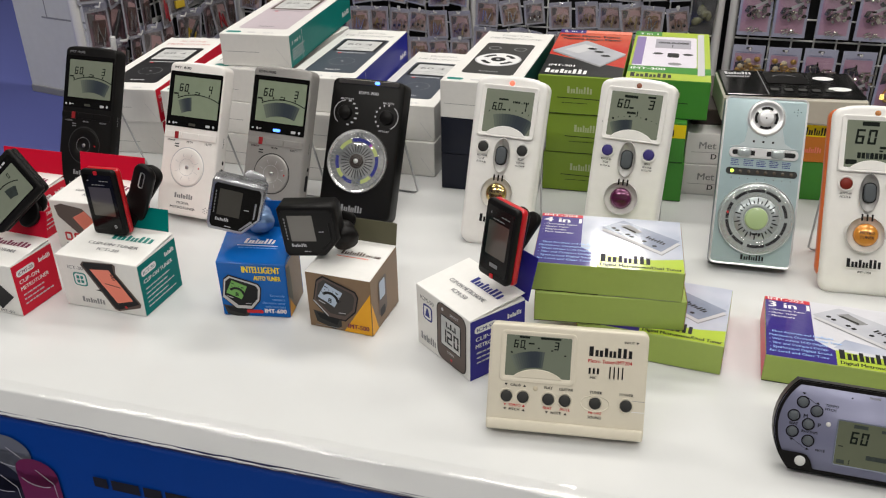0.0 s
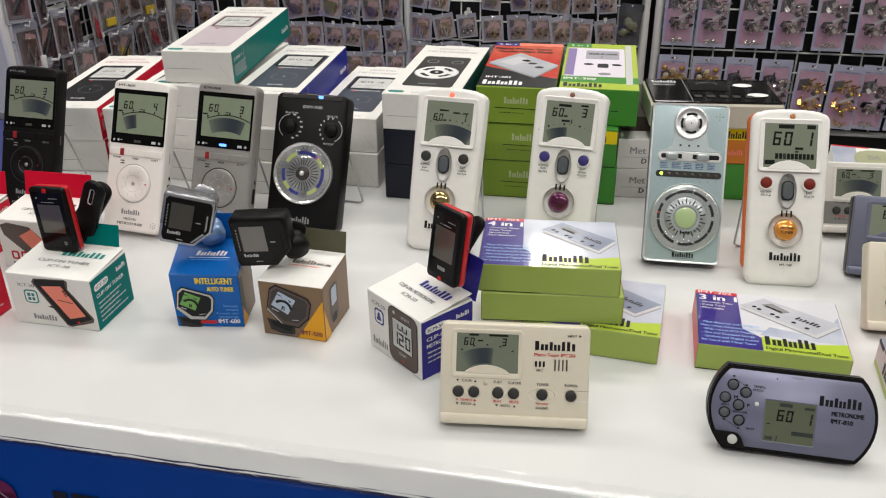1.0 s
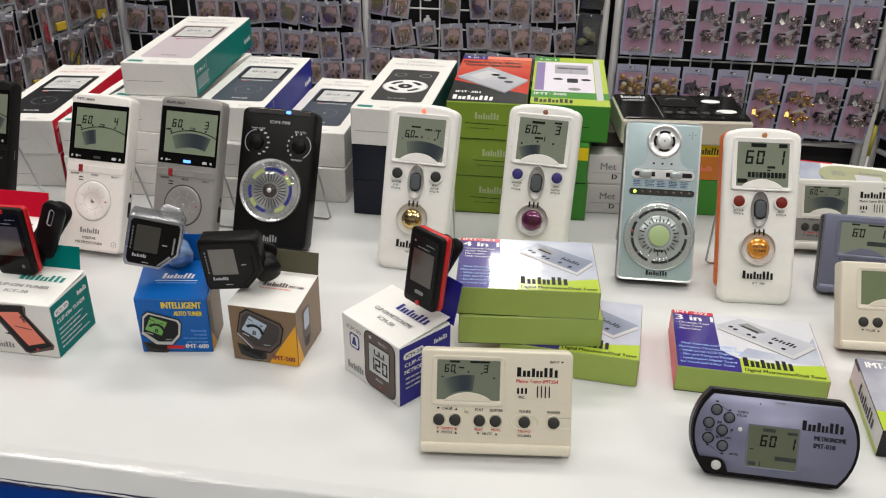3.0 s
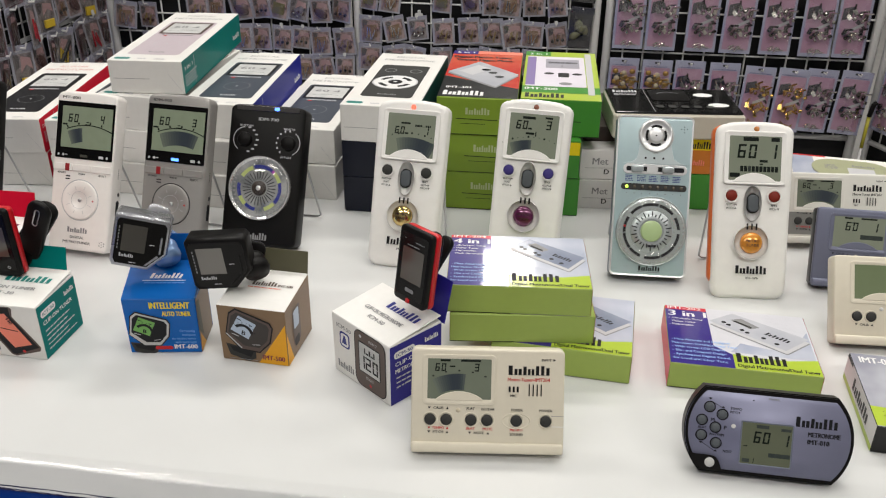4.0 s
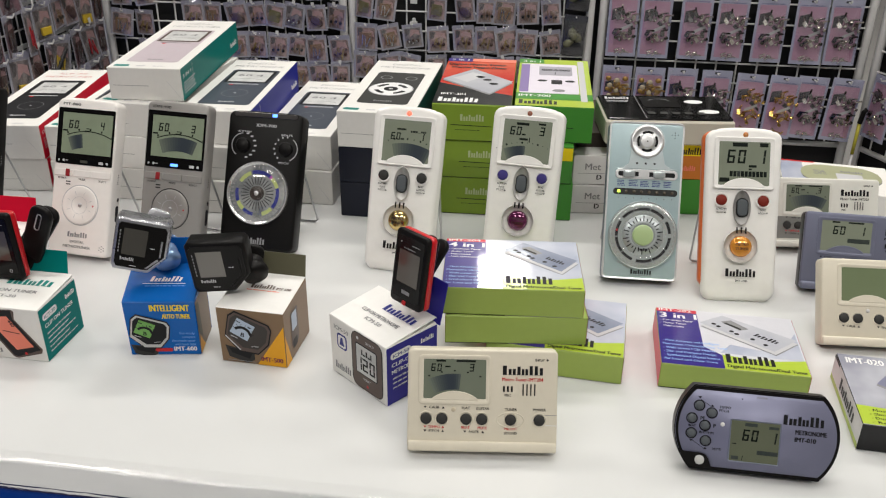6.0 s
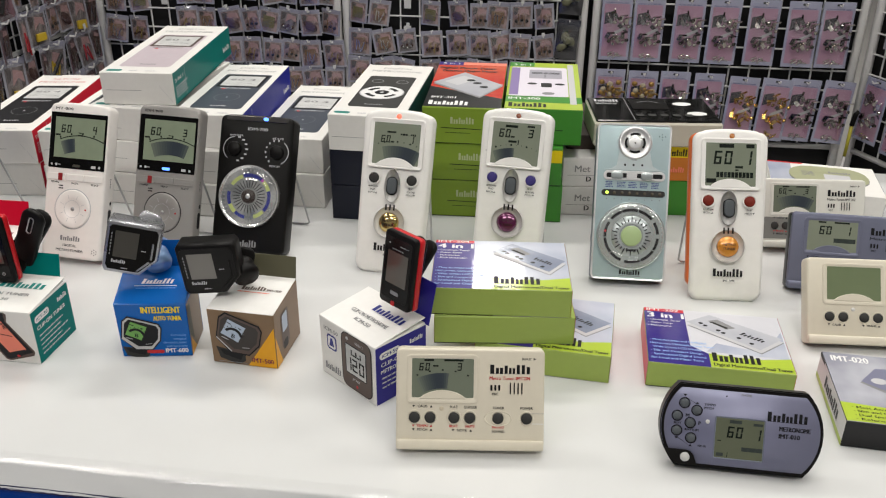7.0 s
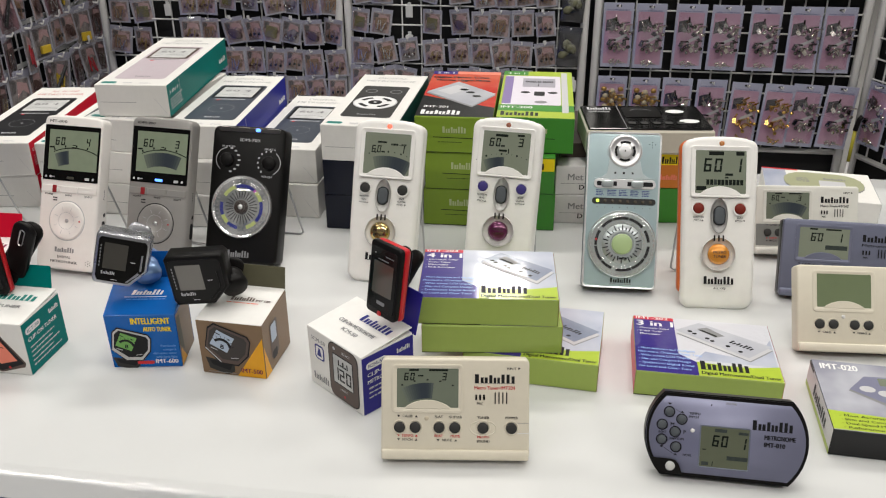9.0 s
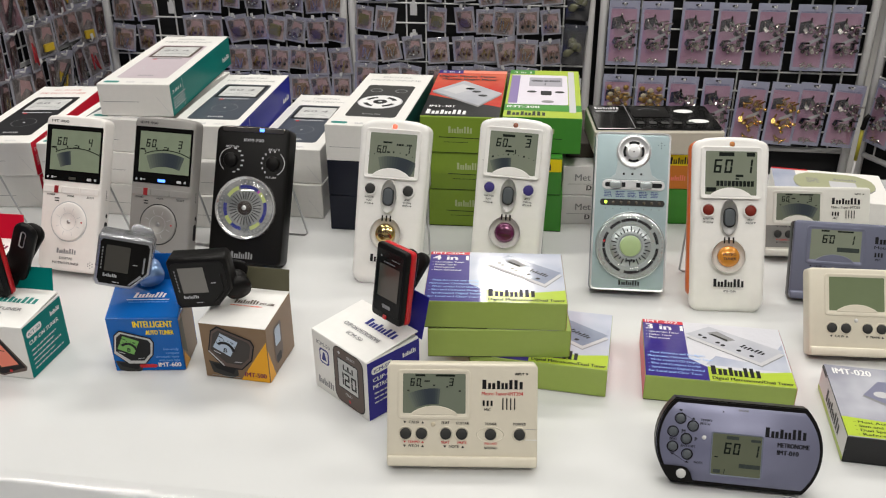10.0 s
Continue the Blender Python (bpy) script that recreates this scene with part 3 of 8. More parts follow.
BAG_BACK = material("milky_bag_film", (0.36, 0.36, 0.41), 0.22, coat=0.5, grain=0.12, grain_scale=30, bump=0.5, bump_scale=70)
GOODS = [material("dark_brown_goods", (0.06, 0.03, 0.025), 0.45), material("black_goods", (0.016, 0.016, 0.017), 0.4), material("amber_goods", (0.24, 0.17, 0.05), 0.4),
         material("dull_silver_goods", (0.5, 0.5, 0.5), 0.25, metal=0.9), material("yellow_goods", (0.55, 0.38, 0.03), 0.45), material("red_goods", (0.42, 0.02, 0.03), 0.45), material("wood_goods", (0.2, 0.12, 0.07), 0.5), material("olive_bits", (0.13, 0.115, 0.04), 0.5)]
HEADER = material("lavender_bag_header", (0.3, 0.3, 0.38), 0.35, coat=0.3)
WHITE_TAG = material("white_hook_tag", (0.6, 0.6, 0.6), 0.4)
PHOTO_DUSK = material("printed_dusk_grey", (0.09, 0.08, 0.08), 0.45)


def lump(w, h, t, seed, n=3):
    """A few small uneven pieces lying together."""
    rnd = random.Random(seed)
    bm = bmesh.new()
    for _ in range(n):
        m = pose(rnd.uniform(-w, w) * 0.35, -t * rnd.uniform(0.3, 1), rnd.uniform(-h, h) * 0.35, 0, rnd.uniform(-50, 50), 0) @ Matrix.Diagonal((w * rnd.uniform(0.25, 0.6), t, h * rnd.uniform(0.15, 0.45), 1))
        bmesh.ops.create_icosphere(bm, subdivisions=1, radius=0.6, matrix=m)
    return bm


def goods_shape(kind, w, h, seed):
    """One piece of the goods in a bag: its mesh and the places where it lies, x and z from the bag's middle."""
    r = random.Random(seed)
    bm = bmesh.new()
    if kind == "knob":
        bmesh.ops.create_cone(bm, cap_ends=True, segments=10, radius1=0.0042, radius2=0.0034, depth=0.004, matrix=pose(0, -0.002, 0, 90))
        return bm, [(w * (-0.24 + 0.24 * k), -h * 0.2 + 0.002 * (k % 2), 0) for k in range(3)]
    if kind == "bead":
        bmesh.ops.create_icosphere(bm, subdivisions=2, radius=0.0036, matrix=pose(0, -0.003, 0) @ Matrix.Diagonal((1, 0.7, 1, 1)))
        return bm, [(w * (-0.2 + 0.19 * k), -h * (0.3 if k % 2 else 0.22), 0) for k in range(3)]
    if kind == "stick":
        bmesh.ops.create_cube(bm, size=1, matrix=pose(0, -0.0018, 0) @ Matrix.Diagonal((0.0026, 0.0026, h * 0.4, 1)))
        return bm, [(w * (-0.14 + 0.13 * k), -h * (0.1 + 0.04 * k), r.uniform(-30, 30)) for k in range(3)]
    if kind == "wedge":
        bmesh.ops.create_uvsphere(bm, u_segments=12, v_segments=6, radius=0.5, matrix=pose(0, -0.002, 0, 0, 34, 0) @ Matrix.Diagonal((w * 0.72, 0.005, h * 0.34, 1)))
        return bm, [(0.0, -h * 0.12, 0)]
    if kind == "block":
        bmesh.ops.create_cube(bm, size=1, matrix=pose(0, -0.003, 0) @ Matrix.Diagonal((w * 0.46, 0.006, h * 0.2, 1)))
        bmesh.ops.bevel(bm, geom=bm.edges[:], offset=0.0008, segments=1, affect="EDGES")
        return bm, [(0.0, -h * 0.24, r.uniform(-18, 18))]
    if kind == "tube":
        bmesh.ops.create_cone(bm, cap_ends=True, segments=10, radius1=0.0035, radius2=0.0035, depth=h * 0.62, matrix=pose(0, -0.0035, 0))
        return bm, [(0.0, -h * 0.02, 38)]
    bmesh.ops.create_cube(bm, size=1, matrix=pose(0, -0.001, 0) @ Matrix.Diagonal((w * 0.55, 0.002, h * 0.45, 1)))
    bmesh.ops.bevel(bm, geom=bm.edges[:], offset=0.0008, segments=1, affect="EDGES")
    return bm, [(0.0, -h * 0.06, r.uniform(-5, 5))]


def film_sheet(w, h, bulge, seed, nx=5, nz=6):
    """A slack clear film, bulging out of its card."""
    bm = bmesh.new()
    vs = []
    for j in range(nz + 1):
        row = []
        for i in range(nx + 1):
            u, v = i / nx, j / nz
            b = bulge * (math.sin(math.pi * u) * math.sin(math.pi * v)) ** 0.6 + 0.0016 * noise.noise(Vector((u * 4, v * 4, seed))) * (0 < i < nx)
            row.append(bm.verts.new((w * (u - 0.5), -0.0012 - b, h * (v - 0.5))))
        vs.append(row)
    for j in range(nz):
        for i in range(nx):
            bm.faces.new((vs[j][i], vs[j][i + 1], vs[j + 1][i + 1], vs[j + 1][i]))
    return bm


def small_bag(seed, goods, card):
    """A zip bag with a printed card and small parts in it; its origin is the hook hole."""
    t = empty("parts_bag", Matrix.Translation((0, 0, -5)))
    w, h = 0.056, 0.066
    part("bag_back", rounded(w, h, 0.0006, 0.0001, 1), BAG_BACK, t, "milky film", m=Matrix.Translation((0, 0.0007, -h)))
    part("card", rounded(w * 0.8, h * 0.76, 0.0008, 0.0002, 1), card, t, m=Matrix.Translation((0, -0.0003, -h * 0.93)))
    part("header", rounded(w, h * 0.12, 0.0012, 0.0003, 1), HEADER, t, m=Matrix.Translation((0, -0.0004, -h * 0.12)))
    for k, (kind, mat) in enumerate(goods):
        bm, spots = goods_shape(kind, w, h, seed * 7 + k)
        first = None
        for x, z, turn in spots:
            m = Matrix.Translation((x, -0.0016, -h * 0.5 + z)) @ pose(0, 0, 0, 0, turn, 0)
            if first is None:
                first = part(kind, bm, mat, t, m=m, smooth=kind in ("bead", "wedge"))
            else:
                o = new(kind, first.data)
                o.parent, o.matrix_local = t, m
    p = Print(t, Matrix.Translation((-w / 2, -0.0003, -h)), 0.2)
    p.poly([(8, 34), (17, 38), (21, 52), (8, 54)], PHOTO_DUSK, 1, "photo").poly([(19, 30), (34, 40), (48, 33), (46, 48), (24, 52)], CARD_GLOW, 1, "photo").bars(12, 57.6, 18, 2.4, PALE_INK, name="lettering", shape=(1, 0.7, 0.9)).lines(9, 9, 34, 1.2, 2, GREY_INK, seed=seed)
    p.done()
    part("film", film_sheet(w, h, 0.007, seed), FILM, t, "clear plastic film", m=Matrix.Translation((0, 0, -h * 0.5)), smooth=True)
    part("peg_hook", round_bar([(0, 0.012, -0.004), (0, -0.012, -0.004), (0, -0.016, 0.002)], 0.0016, 6), WHITE_WIRE, t)
    if seed % 3 == 0:
        part("hook_tag", rounded(0.008, 0.009, 0.002, 0.0004, 1), WHITE_TAG, t, m=Matrix.Translation((0, -0.017, 0.0)))
    return t


CARD_GLOW = material("printed_rose_glow", (0.4, 0.25, 0.25), 0.45)
DARK_BITS, SILVER_BITS = GOODS[1], GOODS[3]
BAGS = [small_bag(k, g, c) for k, (g, c) in enumerate((
    ((("wedge", GOODS[0]),), BAG_CARD), ((("wedge", GOODS[1]),), BAG_GREY), ((("knob", GOODS[0]), ("stick", GOODS[2])), BAG_CARD), ((("knob", GOODS[0]), ("bead", SILVER_BITS)), BAG_GREY), ((("sheet", GOODS[6]), ("stick", SILVER_BITS)), BAG_CARD),
    ((("block", GOODS[4]),), BAG_GREY), ((("stick", GOODS[5]),), BAG_GREY), ((("tube", DARK_BITS), ("stick", GOODS[4])), BAG_GREY), ((("sheet", GOODS[7]),), BAG_CARD), ((("knob", DARK_BITS), ("stick", GOODS[6])), BAG_CARD),
    ((("tube", DARK_BITS),), BAG_WINE), ((("sheet", GOODS[0]), ("stick", SILVER_BITS)), BAG_WINE)))]
BAG_LABELS = ("clear bag with a dark brown part hung on a wire rack", "clear bag with a black part hung on a wire rack", "clear bag of amber sticks and brown knobs on a rack", "clear bag of silver beads and knobs on a rack",
              "clear bag with a brown sheet and silver pins", "clear bag with a yellow block hung on a wire rack", "clear bag of red sticks hung on a wire rack", "clear bag with a black tube and yellow sticks", "clear bag with an olive sheet hung on a rack", "clear bag of black knobs and wooden sticks",
              "clear bag with a black tube on a wine card", "clear bag with a brown sheet on a wine card")
rnd = random.Random(11)
used = set()


# Bags with bright goods on the side rack, by row and column.
LEFT_GAY = {(2, 5): 5, (2, 8): 5, (3, 6): 7, (3, 8): 6, (2, 4): 6, (1, 7): 7, (3, 3): 5, (1, 2): 6, (4, 6): 6}


def hang_bag(frame_m, s, z, k, out=0.012, size=1.0, tall=1.0):
    m = frame_m @ pose(s + rnd.uniform(-0.003, 0.003), -out - rnd.uniform(0, 0.006), z + rnd.uniform(-0.003, 0.003), rnd.uniform(-6, 3), rnd.uniform(-10, 10), rnd.uniform(-18, 18)) @ Matrix.Scale(size * rnd.uniform(0.93, 1.06), 4) @ Matrix.Diagonal((1, 1, tall, 1))
    if k not in used:
        used.add(k)
        BAGS[k].matrix_world = m
        ob = BAGS[k]
    else:
        ob = copy_thing(BAGS[k], m)
    tagged(ob, BAG_LABELS[k], "parts bag", "small bags on the racks")


BAY_B = (-0.596, -0.538, -0.408, -0.344, -0.283, -0.232, -0.178, -0.122)
BAY_A = (-1.253, -1.194, -1.056, -1.003, -0.945, -0.889, -0.831, -0.778, -0.728, -0.669)
for r, z in enumerate((0.125, 0.049, -0.026, -0.101, -0.176)):
    for c, s in enumerate(BAY_B):
        if (r, c) in ((4, 7),):
            continue
        hang_bag(WALL_M, s, z, rnd.choice((4, 4, 2, 3, 4, 9, 8, 0, 4, 9, 2, 1, 2)))
    if r >= 2:
        hang_bag(WALL_M, -0.476, z, rnd.choice((4, 3))) if r > 2 else None
for r, z in enumerate((0.10, 0.018, -0.06, -0.136, -0.21)):
    for c, s in enumerate(BAY_A):
        if r == 3 and c in (0,):
            continue
        hang_bag(WALL_M, s, z - (0.03 if c < 2 else 0), rnd.choice((4, 3, 2, 4, 9, 8, 2, 0)))
for r, z in enumerate((0.166, 0.076, -0.016, -0.107, -0.2)):
    rail = tagged(empty("price_rail", LEFT_M @ pose(0.02, -0.012, z)), "white price rail clipped along the side rack", "price rail", "price rails")
    part("strip", rounded(0.62, 0.011, 0.002, 0.0004, 1), WHITE_TAG, rail, m=Matrix.Translation((0.31, 0, -0.004)))
    for c in range(10):
        hang_bag(LEFT_M, 0.045 + 0.063 * c + rnd.uniform(-0.006, 0.006), z - 0.002, rnd.choice((0, 1, 10, 11, 10, 0, 11, 9) if (r, c) not in LEFT_GAY else (LEFT_GAY[r, c],)), 0.02, rnd.uniform(1.02, 1.16), 1.18)
t = tagged(empty("hanging_roll", LEFT_M @ pose(0.074, -0.03, -0.094, 0, 6, 0)), "short white roll hung at the end of the side rack", "roll")
part("roll", round_bar([(0, 0, -0.044), (0, 0, -0.04), (0, 0, -0.004), (0, 0, 0)], 0.0075, 12), WHITE_TAG, t, smooth=True)
part("hook", round_bar([(0, 0, 0), (0, 0.006, 0.008), (0, 0.03, 0.01)], 0.0014, 6), STEEL_WIRE, t)
for z, s in ((0.11, 0.1), (0.11, 0.2), (-0.03, 0.09), (-0.03, 0.17), (0.03, 0.28), (-0.1, 0.3)):
    hang_bag(RIGHT_M, s, z, rnd.choice((3, 2, 0)))


for k in range(len(BAGS)):
    if k not in used:
        hang_bag(LEFT_M, 0.1 + 0.05 * (k % 4), -0.12, k, 0.03)


def tall_bag(s, z):
    """A tall dark-labelled bag with olive parts."""
    t = tagged(empty("parts_bag", WALL_M @ pose(s, -0.016, z, -3, 4, 0)), "tall clear bag of olive parts with dark header", "parts bag")
    w, h = 0.058, 0.1
    part("card", rounded(w * 0.94, h * 0.9, 0.0008, 0.0002, 1), GOODS[1], t, m=Matrix.Translation((0, 0, -h)))
    part("header", rounded(w, h * 0.16, 0.0012, 0.0003, 1), NAVY_CARD, t, m=Matrix.Translation((0, -0.0006, -h * 0.16)))
    part("olive_piece", lump(w * 0.7, h * 0.6, 0.006, 3, 5), material("olive_goods", (0.16, 0.16, 0.1), 0.35, metal=0.3), t, m=Matrix.Translation((0, -0.002, -h * 0.6)), smooth=True)
    part("film", film_sheet(w, h, 0.009, 4), FILM, t, "clear plastic film", m=Matrix.Translation((0, 0, -h * 0.5)), smooth=True)
    part("peg_hook", round_bar([(0, 0.016, -0.004), (0, -0.012, -0.004)], 0.0016, 6), WHITE_WIRE, t)


tall_bag(-0.057, -0.062)
tall_bag(-0.05, 0.05)

# Carded tuning machines.
CARD_EDGE = material("lavender_blue_card", (0.36, 0.37, 0.5), 0.35, coat=0.4, grain=0.04, grain_scale=20)
CARD_PINK = two_tone("printed_pink_glow", (0.37, 0.17, 0.26), (0.5, 0.33, 0.44), 11, 0.35, coat=0.25, sharp=0.3)
CARD_HEAD = material("indigo_card_lettering", (0.08, 0.07, 0.2), 0.4)
NICKEL = material("nickel_plate", (0.62, 0.59, 0.54), 0.12, metal=1.0, grain=0.1, grain_scale=200)
BRASS = material("gold_plate", (0.66, 0.43, 0.13), 0.2, metal=1.0, grain=0.1, grain_scale=200)
BRONZE = material("antique_bronze", (0.36, 0.22, 0.07), 0.35, metal=0.6)
CREAM_BUTTON = material("cream_button", (0.4, 0.34, 0.24), 0.35)
# Darker copy of the nickel, its dark reflections put into the colour; then drawn shadow.
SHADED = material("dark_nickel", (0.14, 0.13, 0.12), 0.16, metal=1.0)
CARD_SHADE = material("grey_printed_shadow", (0.035, 0.03, 0.035), 0.5)


def machine(seed):
    """One tuning machine: plate, post and button."""
    r = random.Random(seed)
    bm = bmesh.new()
    base = pose(0, -0.007, 0, r.uniform(-25, 25), r.uniform(-50, 50), r.uniform(-30, 30))
    bmesh.ops.create_cube(bm, size=1, matrix=base @ Matrix.Diagonal((0.009, 0.004, 0.013, 1)))
    bmesh.ops.create_cone(bm, cap_ends=True, segments=8, radius1=0.0026, radius2=0.0021, depth=0.023, matrix=base @ pose(0.003, -0.005, 0.01, 70, 0, 20))
    bmesh.ops.create_uvsphere(bm, u_segments=8, v_segments=5, radius=0.0056, matrix=base @ pose(0.008, -0.005, -0.01) @ Matrix.Diagonal((1, 0.6, 0.8, 1)))
    return bm


def card_pack(seed, metal):
    t = empty("tuning_machine_card", Matrix.Translation((0, 0, -6)))
    w, h = 0.074, 0.158
    part("backing_card", rounded(w, h, 0.0012, 0.0003, 1), CARD_EDGE, t, "lavender blue card", m=Matrix.Translation((0, 0, -h)))
    p = Print(t, Matrix.Translation((-w / 2, 0, -h)), 0.25)
    p.rect(6, 9, 68, 138, CARD_PINK, 1, "pink_panel").text("GUITAR MACHINE HEAD", 8, 139, 3.4, CARD_HEAD, width=56, layer=2)
    # Flat dark shapes on the card draw shadow around the machines.
    p.poly([(8, 88), (30, 95), (33, 122), (9, 116)], CARD_SHADE, 2, "shadow_print").poly([(40, 84), (66, 66), (66, 72), (46, 92)], CARD_SHADE, 2, "shadow_print").poly([(30, 60), (62, 78), (60, 84), (32, 70)], PALE_INK, 3, "shadow_print")
    p.panel(30, 148, 44, 153, 2, INK, 1, "hang_slot")
    p.done()
    for k in range(8):
        row, col = divmod(k, 4)
        # Every third nickel machine takes the shaded copy.
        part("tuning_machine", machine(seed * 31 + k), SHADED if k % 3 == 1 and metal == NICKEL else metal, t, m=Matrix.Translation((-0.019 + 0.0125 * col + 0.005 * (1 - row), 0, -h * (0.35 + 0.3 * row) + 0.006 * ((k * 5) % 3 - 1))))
    if metal == BRONZE:
        for k in range(11):
            bm = bmesh.new()
            bmesh.ops.create_uvsphere(bm, u_segments=10, v_segments=6, radius=0.0076, matrix=Matrix.Diagonal((1, 0.6, 0.85, 1)))
            part("button", bm, CREAM_BUTTON if k % 2 else BRONZE, t, "cream button" if k % 2 else "", m=Matrix.Translation((-0.021 + 0.021 * (k % 3) + 0.004 * (k // 3 % 2), -0.008 - 0.002 * (k % 2), -h * (0.2 + 0.085 * (k // 3)) - 0.004 * (k % 2))), smooth=True)
    part("screw_bag", lump(0.04, 0.012, 0.003, seed, 6), metal, t, m=Matrix.Translation((0, -0.001, -h * 0.9)), smooth=False)
    part("sleeve", film_sheet(w * 1.01, h, 0.012, seed, 5, 9), FILM, t, "clear plastic sleeve", m=Matrix.Translation((0, -0.0008, -h * 0.5)), smooth=True)
    part("peg_hook", round_bar([(0, 0.012, -0.008), (0, -0.018, -0.008), (0, -0.022, -0.002)], 0.0018, 6), WHITE_WIRE, t)
    return t


CARDS = {"nickel": card_pack(1, NICKEL), "gold": card_pack(2, BRASS), "bronze": card_pack(3, BRONZE)}
CARD_WORDS = {"nickel": "lavender card of nickel tuning machines in clear sleeve", "gold": "lavender card of gold tuning machines in clear sleeve", "bronze": "lavender card of antique bronze tuning machines"}
seen = set()


def hang_card(frame_m, s, z, kind, turn=0.0, out=0.018, lean=-2.0):
    m = frame_m @ pose(s, -out, z, lean, turn, rnd.uniform(-3, 3))
    if kind in seen:
        ob = copy_thing(CARDS[kind], m)
    else:
        seen.add(kind)
        ob = CARDS[kind]
        ob.matrix_world = m
    tagged(ob, CARD_WORDS[kind], "tuning machines", "carded tuning machines")


for k, s in enumerate((0.057, 0.136, 0.233, 0.318, 0.410, 0.5015, 0.5815)):
    hang_card(WALL_M, s, 0.0, "nickel", rnd.uniform(-0.8, 0.8), 0.018 + 0.004 * (k % 2))
    hang_card(WALL_M, s + 0.004, 0.178, "nickel", rnd.uniform(-0.8, 0.8))
for k, (s, kind) in enumerate(((0.056, "bronze"), (0.138, "bronze"), (0.219, "nickel"), (0.303, "nickel"), (0.391, "gold"), (0.471, "gold"), (0.540, "nickel"), (0.620, "nickel"))):
    hang_card(WALL_M, s, -0.183 if k < 4 else -0.190, kind, 0.5 if k < 4 else 2.5 + 0.6 * (k - 4), 0.018 + 0.006 * (k % 2), -2 - (k > 3) * 2)
for s, z in ((0.07, -0.17), (0.16, -0.18), (0.25, -0.18), (0.16, 0.0), (0.26, 0.0)):
    hang_card(RIGHT_M, s, z, "nickel", 1.0)

# White price tags clipped to the back grid.
for s, z in ((-0.47, -0.02), (-0.47, -0.094), (-1.12, -0.03), (-0.045, -0.2)):
    t = tagged(empty("price_tag", WALL_M @ Matrix.Translation((s, -0.008, z))), "small white price tag clipped to the wire rack", "price tag")
    part("tag", rounded(0.018, 0.03, 0.002, 0.0005, 1), WHITE_TAG, t, m=Matrix.Translation((-0.0, 0, -0.03)))
    part("clip", rounded(0.008, 0.01, 0.006, 0.0006, 1), WHITE_TAG, t, m=Matrix.Translation((0, 0.001, -0.003)))

# Pole with a yellow grip standing by the corner of the racks.
t = tagged(empty("hook_pole", WALL_M @ pose(0.646, -0.07, -0.75, -1, 1.0, 0)), "thin white pole with a yellow grip and black head", "pole")
part("shaft", round_bar([(0, 0, 0), (0, 0, 0.38)], 0.003, 10), WHITE_WIRE, t, smooth=True)
part("grip", round_bar([(0, 0, 0.38), (0, 0, 0.46)], 0.0042, 10), material("yellow_grip", (0.45, 0.4, 0.04), 0.45), t, "yellow grip", smooth=True)
part("head", round_bar([(0, 0, 0.46), (0.004, 0, 0.49), (0.01, 0, 0.497)], 0.006, 10), BLACK_ABS, t, "black head", smooth=True)


# ---- the metronomes and tuners ----
def plate(pts, thick, bevel=0.0, segments=2, base=0.0):
    """A flat piece with the outline pts (x, z in millimetres, anticlockwise) standing out of a face by thick millimetres."""
    bm = bmesh.new()
    lo = [bm.verts.new((x / 1000, -base / 1000, z / 1000)) for x, z in pts]
    hi = [bm.verts.new((x / 1000, -(base + thick) / 1000, z / 1000)) for x, z in pts]
    bm.faces.new(hi)
    bm.faces.new(lo[::-1])
    n = len(pts)
    for k in range(n):
        bm.faces.new((lo[k], lo[(k + 1) % n], hi[(k + 1) % n], hi[k]))
    bmesh.ops.recalc_face_normals(bm, faces=bm.faces)
    if bevel:
        edge = [e for e in bm.edges if all(abs(v.co.y + (base + thick) / 1000) < 1e-8 for v in e.verts)]
        bmesh.ops.bevel(bm, geom=edge, offset=bevel / 1000, segments=segments, affect="EDGES", profile=0.5)
    return bm


def round_rect(x0, z0, x1, z1, r, n=5):
    pts = []
    for cx, cz, a0 in ((x1 - r, z0 + r, -90), (x1 - r, z1 - r, 0), (x0 + r, z1 - r, 90), (x0 + r, z0 + r, 180)):
        pts += [(cx + r * math.cos(radians(a0 + 90 * k / n)), cz + r * math.sin(radians(a0 + 90 * k / n))) for k in range(n + 1)]
    return pts


def circle(x, z, r, n=28, sx=1.0):
    return [(x + sx * r * math.cos(2 * math.pi * k / n), z + r * math.sin(2 * math.pi * k / n)) for k in range(n)]


def rim(outer, inner, high, low=0.1, mid=0.5):
    """A raised rim between two outlines of the same count of points; its inner side slopes down to the glass."""
    bm = bmesh.new()
    crest = [(a + (c - a) * mid, b + (d - b) * mid) for (a, b), (c, d) in zip(outer, inner)]
    rings = []
    for pts, y in ((outer, -0.3), (outer, high * 0.7), ([(a + (c - a) * 0.12, b + (d - b) * 0.12) for (a, b), (c, d) in zip(outer, inner)], high), (crest, high), (inner, low), (inner, -0.3)):
        rings.append([bm.verts.new((x / 1000, -y / 1000, z / 1000)) for x, z in pts])
    n = len(outer)
    for a, b in zip(rings, rings[1:]):
        for k in range(n):
            bm.faces.new((a[k], a[(k + 1) % n], b[(k + 1) % n], b[k]))
    bmesh.ops.recalc_face_normals(bm, faces=bm.faces)
    return bm


def arch(x0, x1, z0, height, n=14):
    """The outline of a low arch on a straight foot."""
    return [(x0, z0), (x1, z0)] + [(x1 + (x0 - x1) * k / n, z0 + height * (1 - (2 * k / n - 1) ** 2) ** 0.8) for k in range(1, n)]


def at(x, z, y=0.0):
    return Matrix.Translation((x / 1000, -y / 1000, z / 1000))


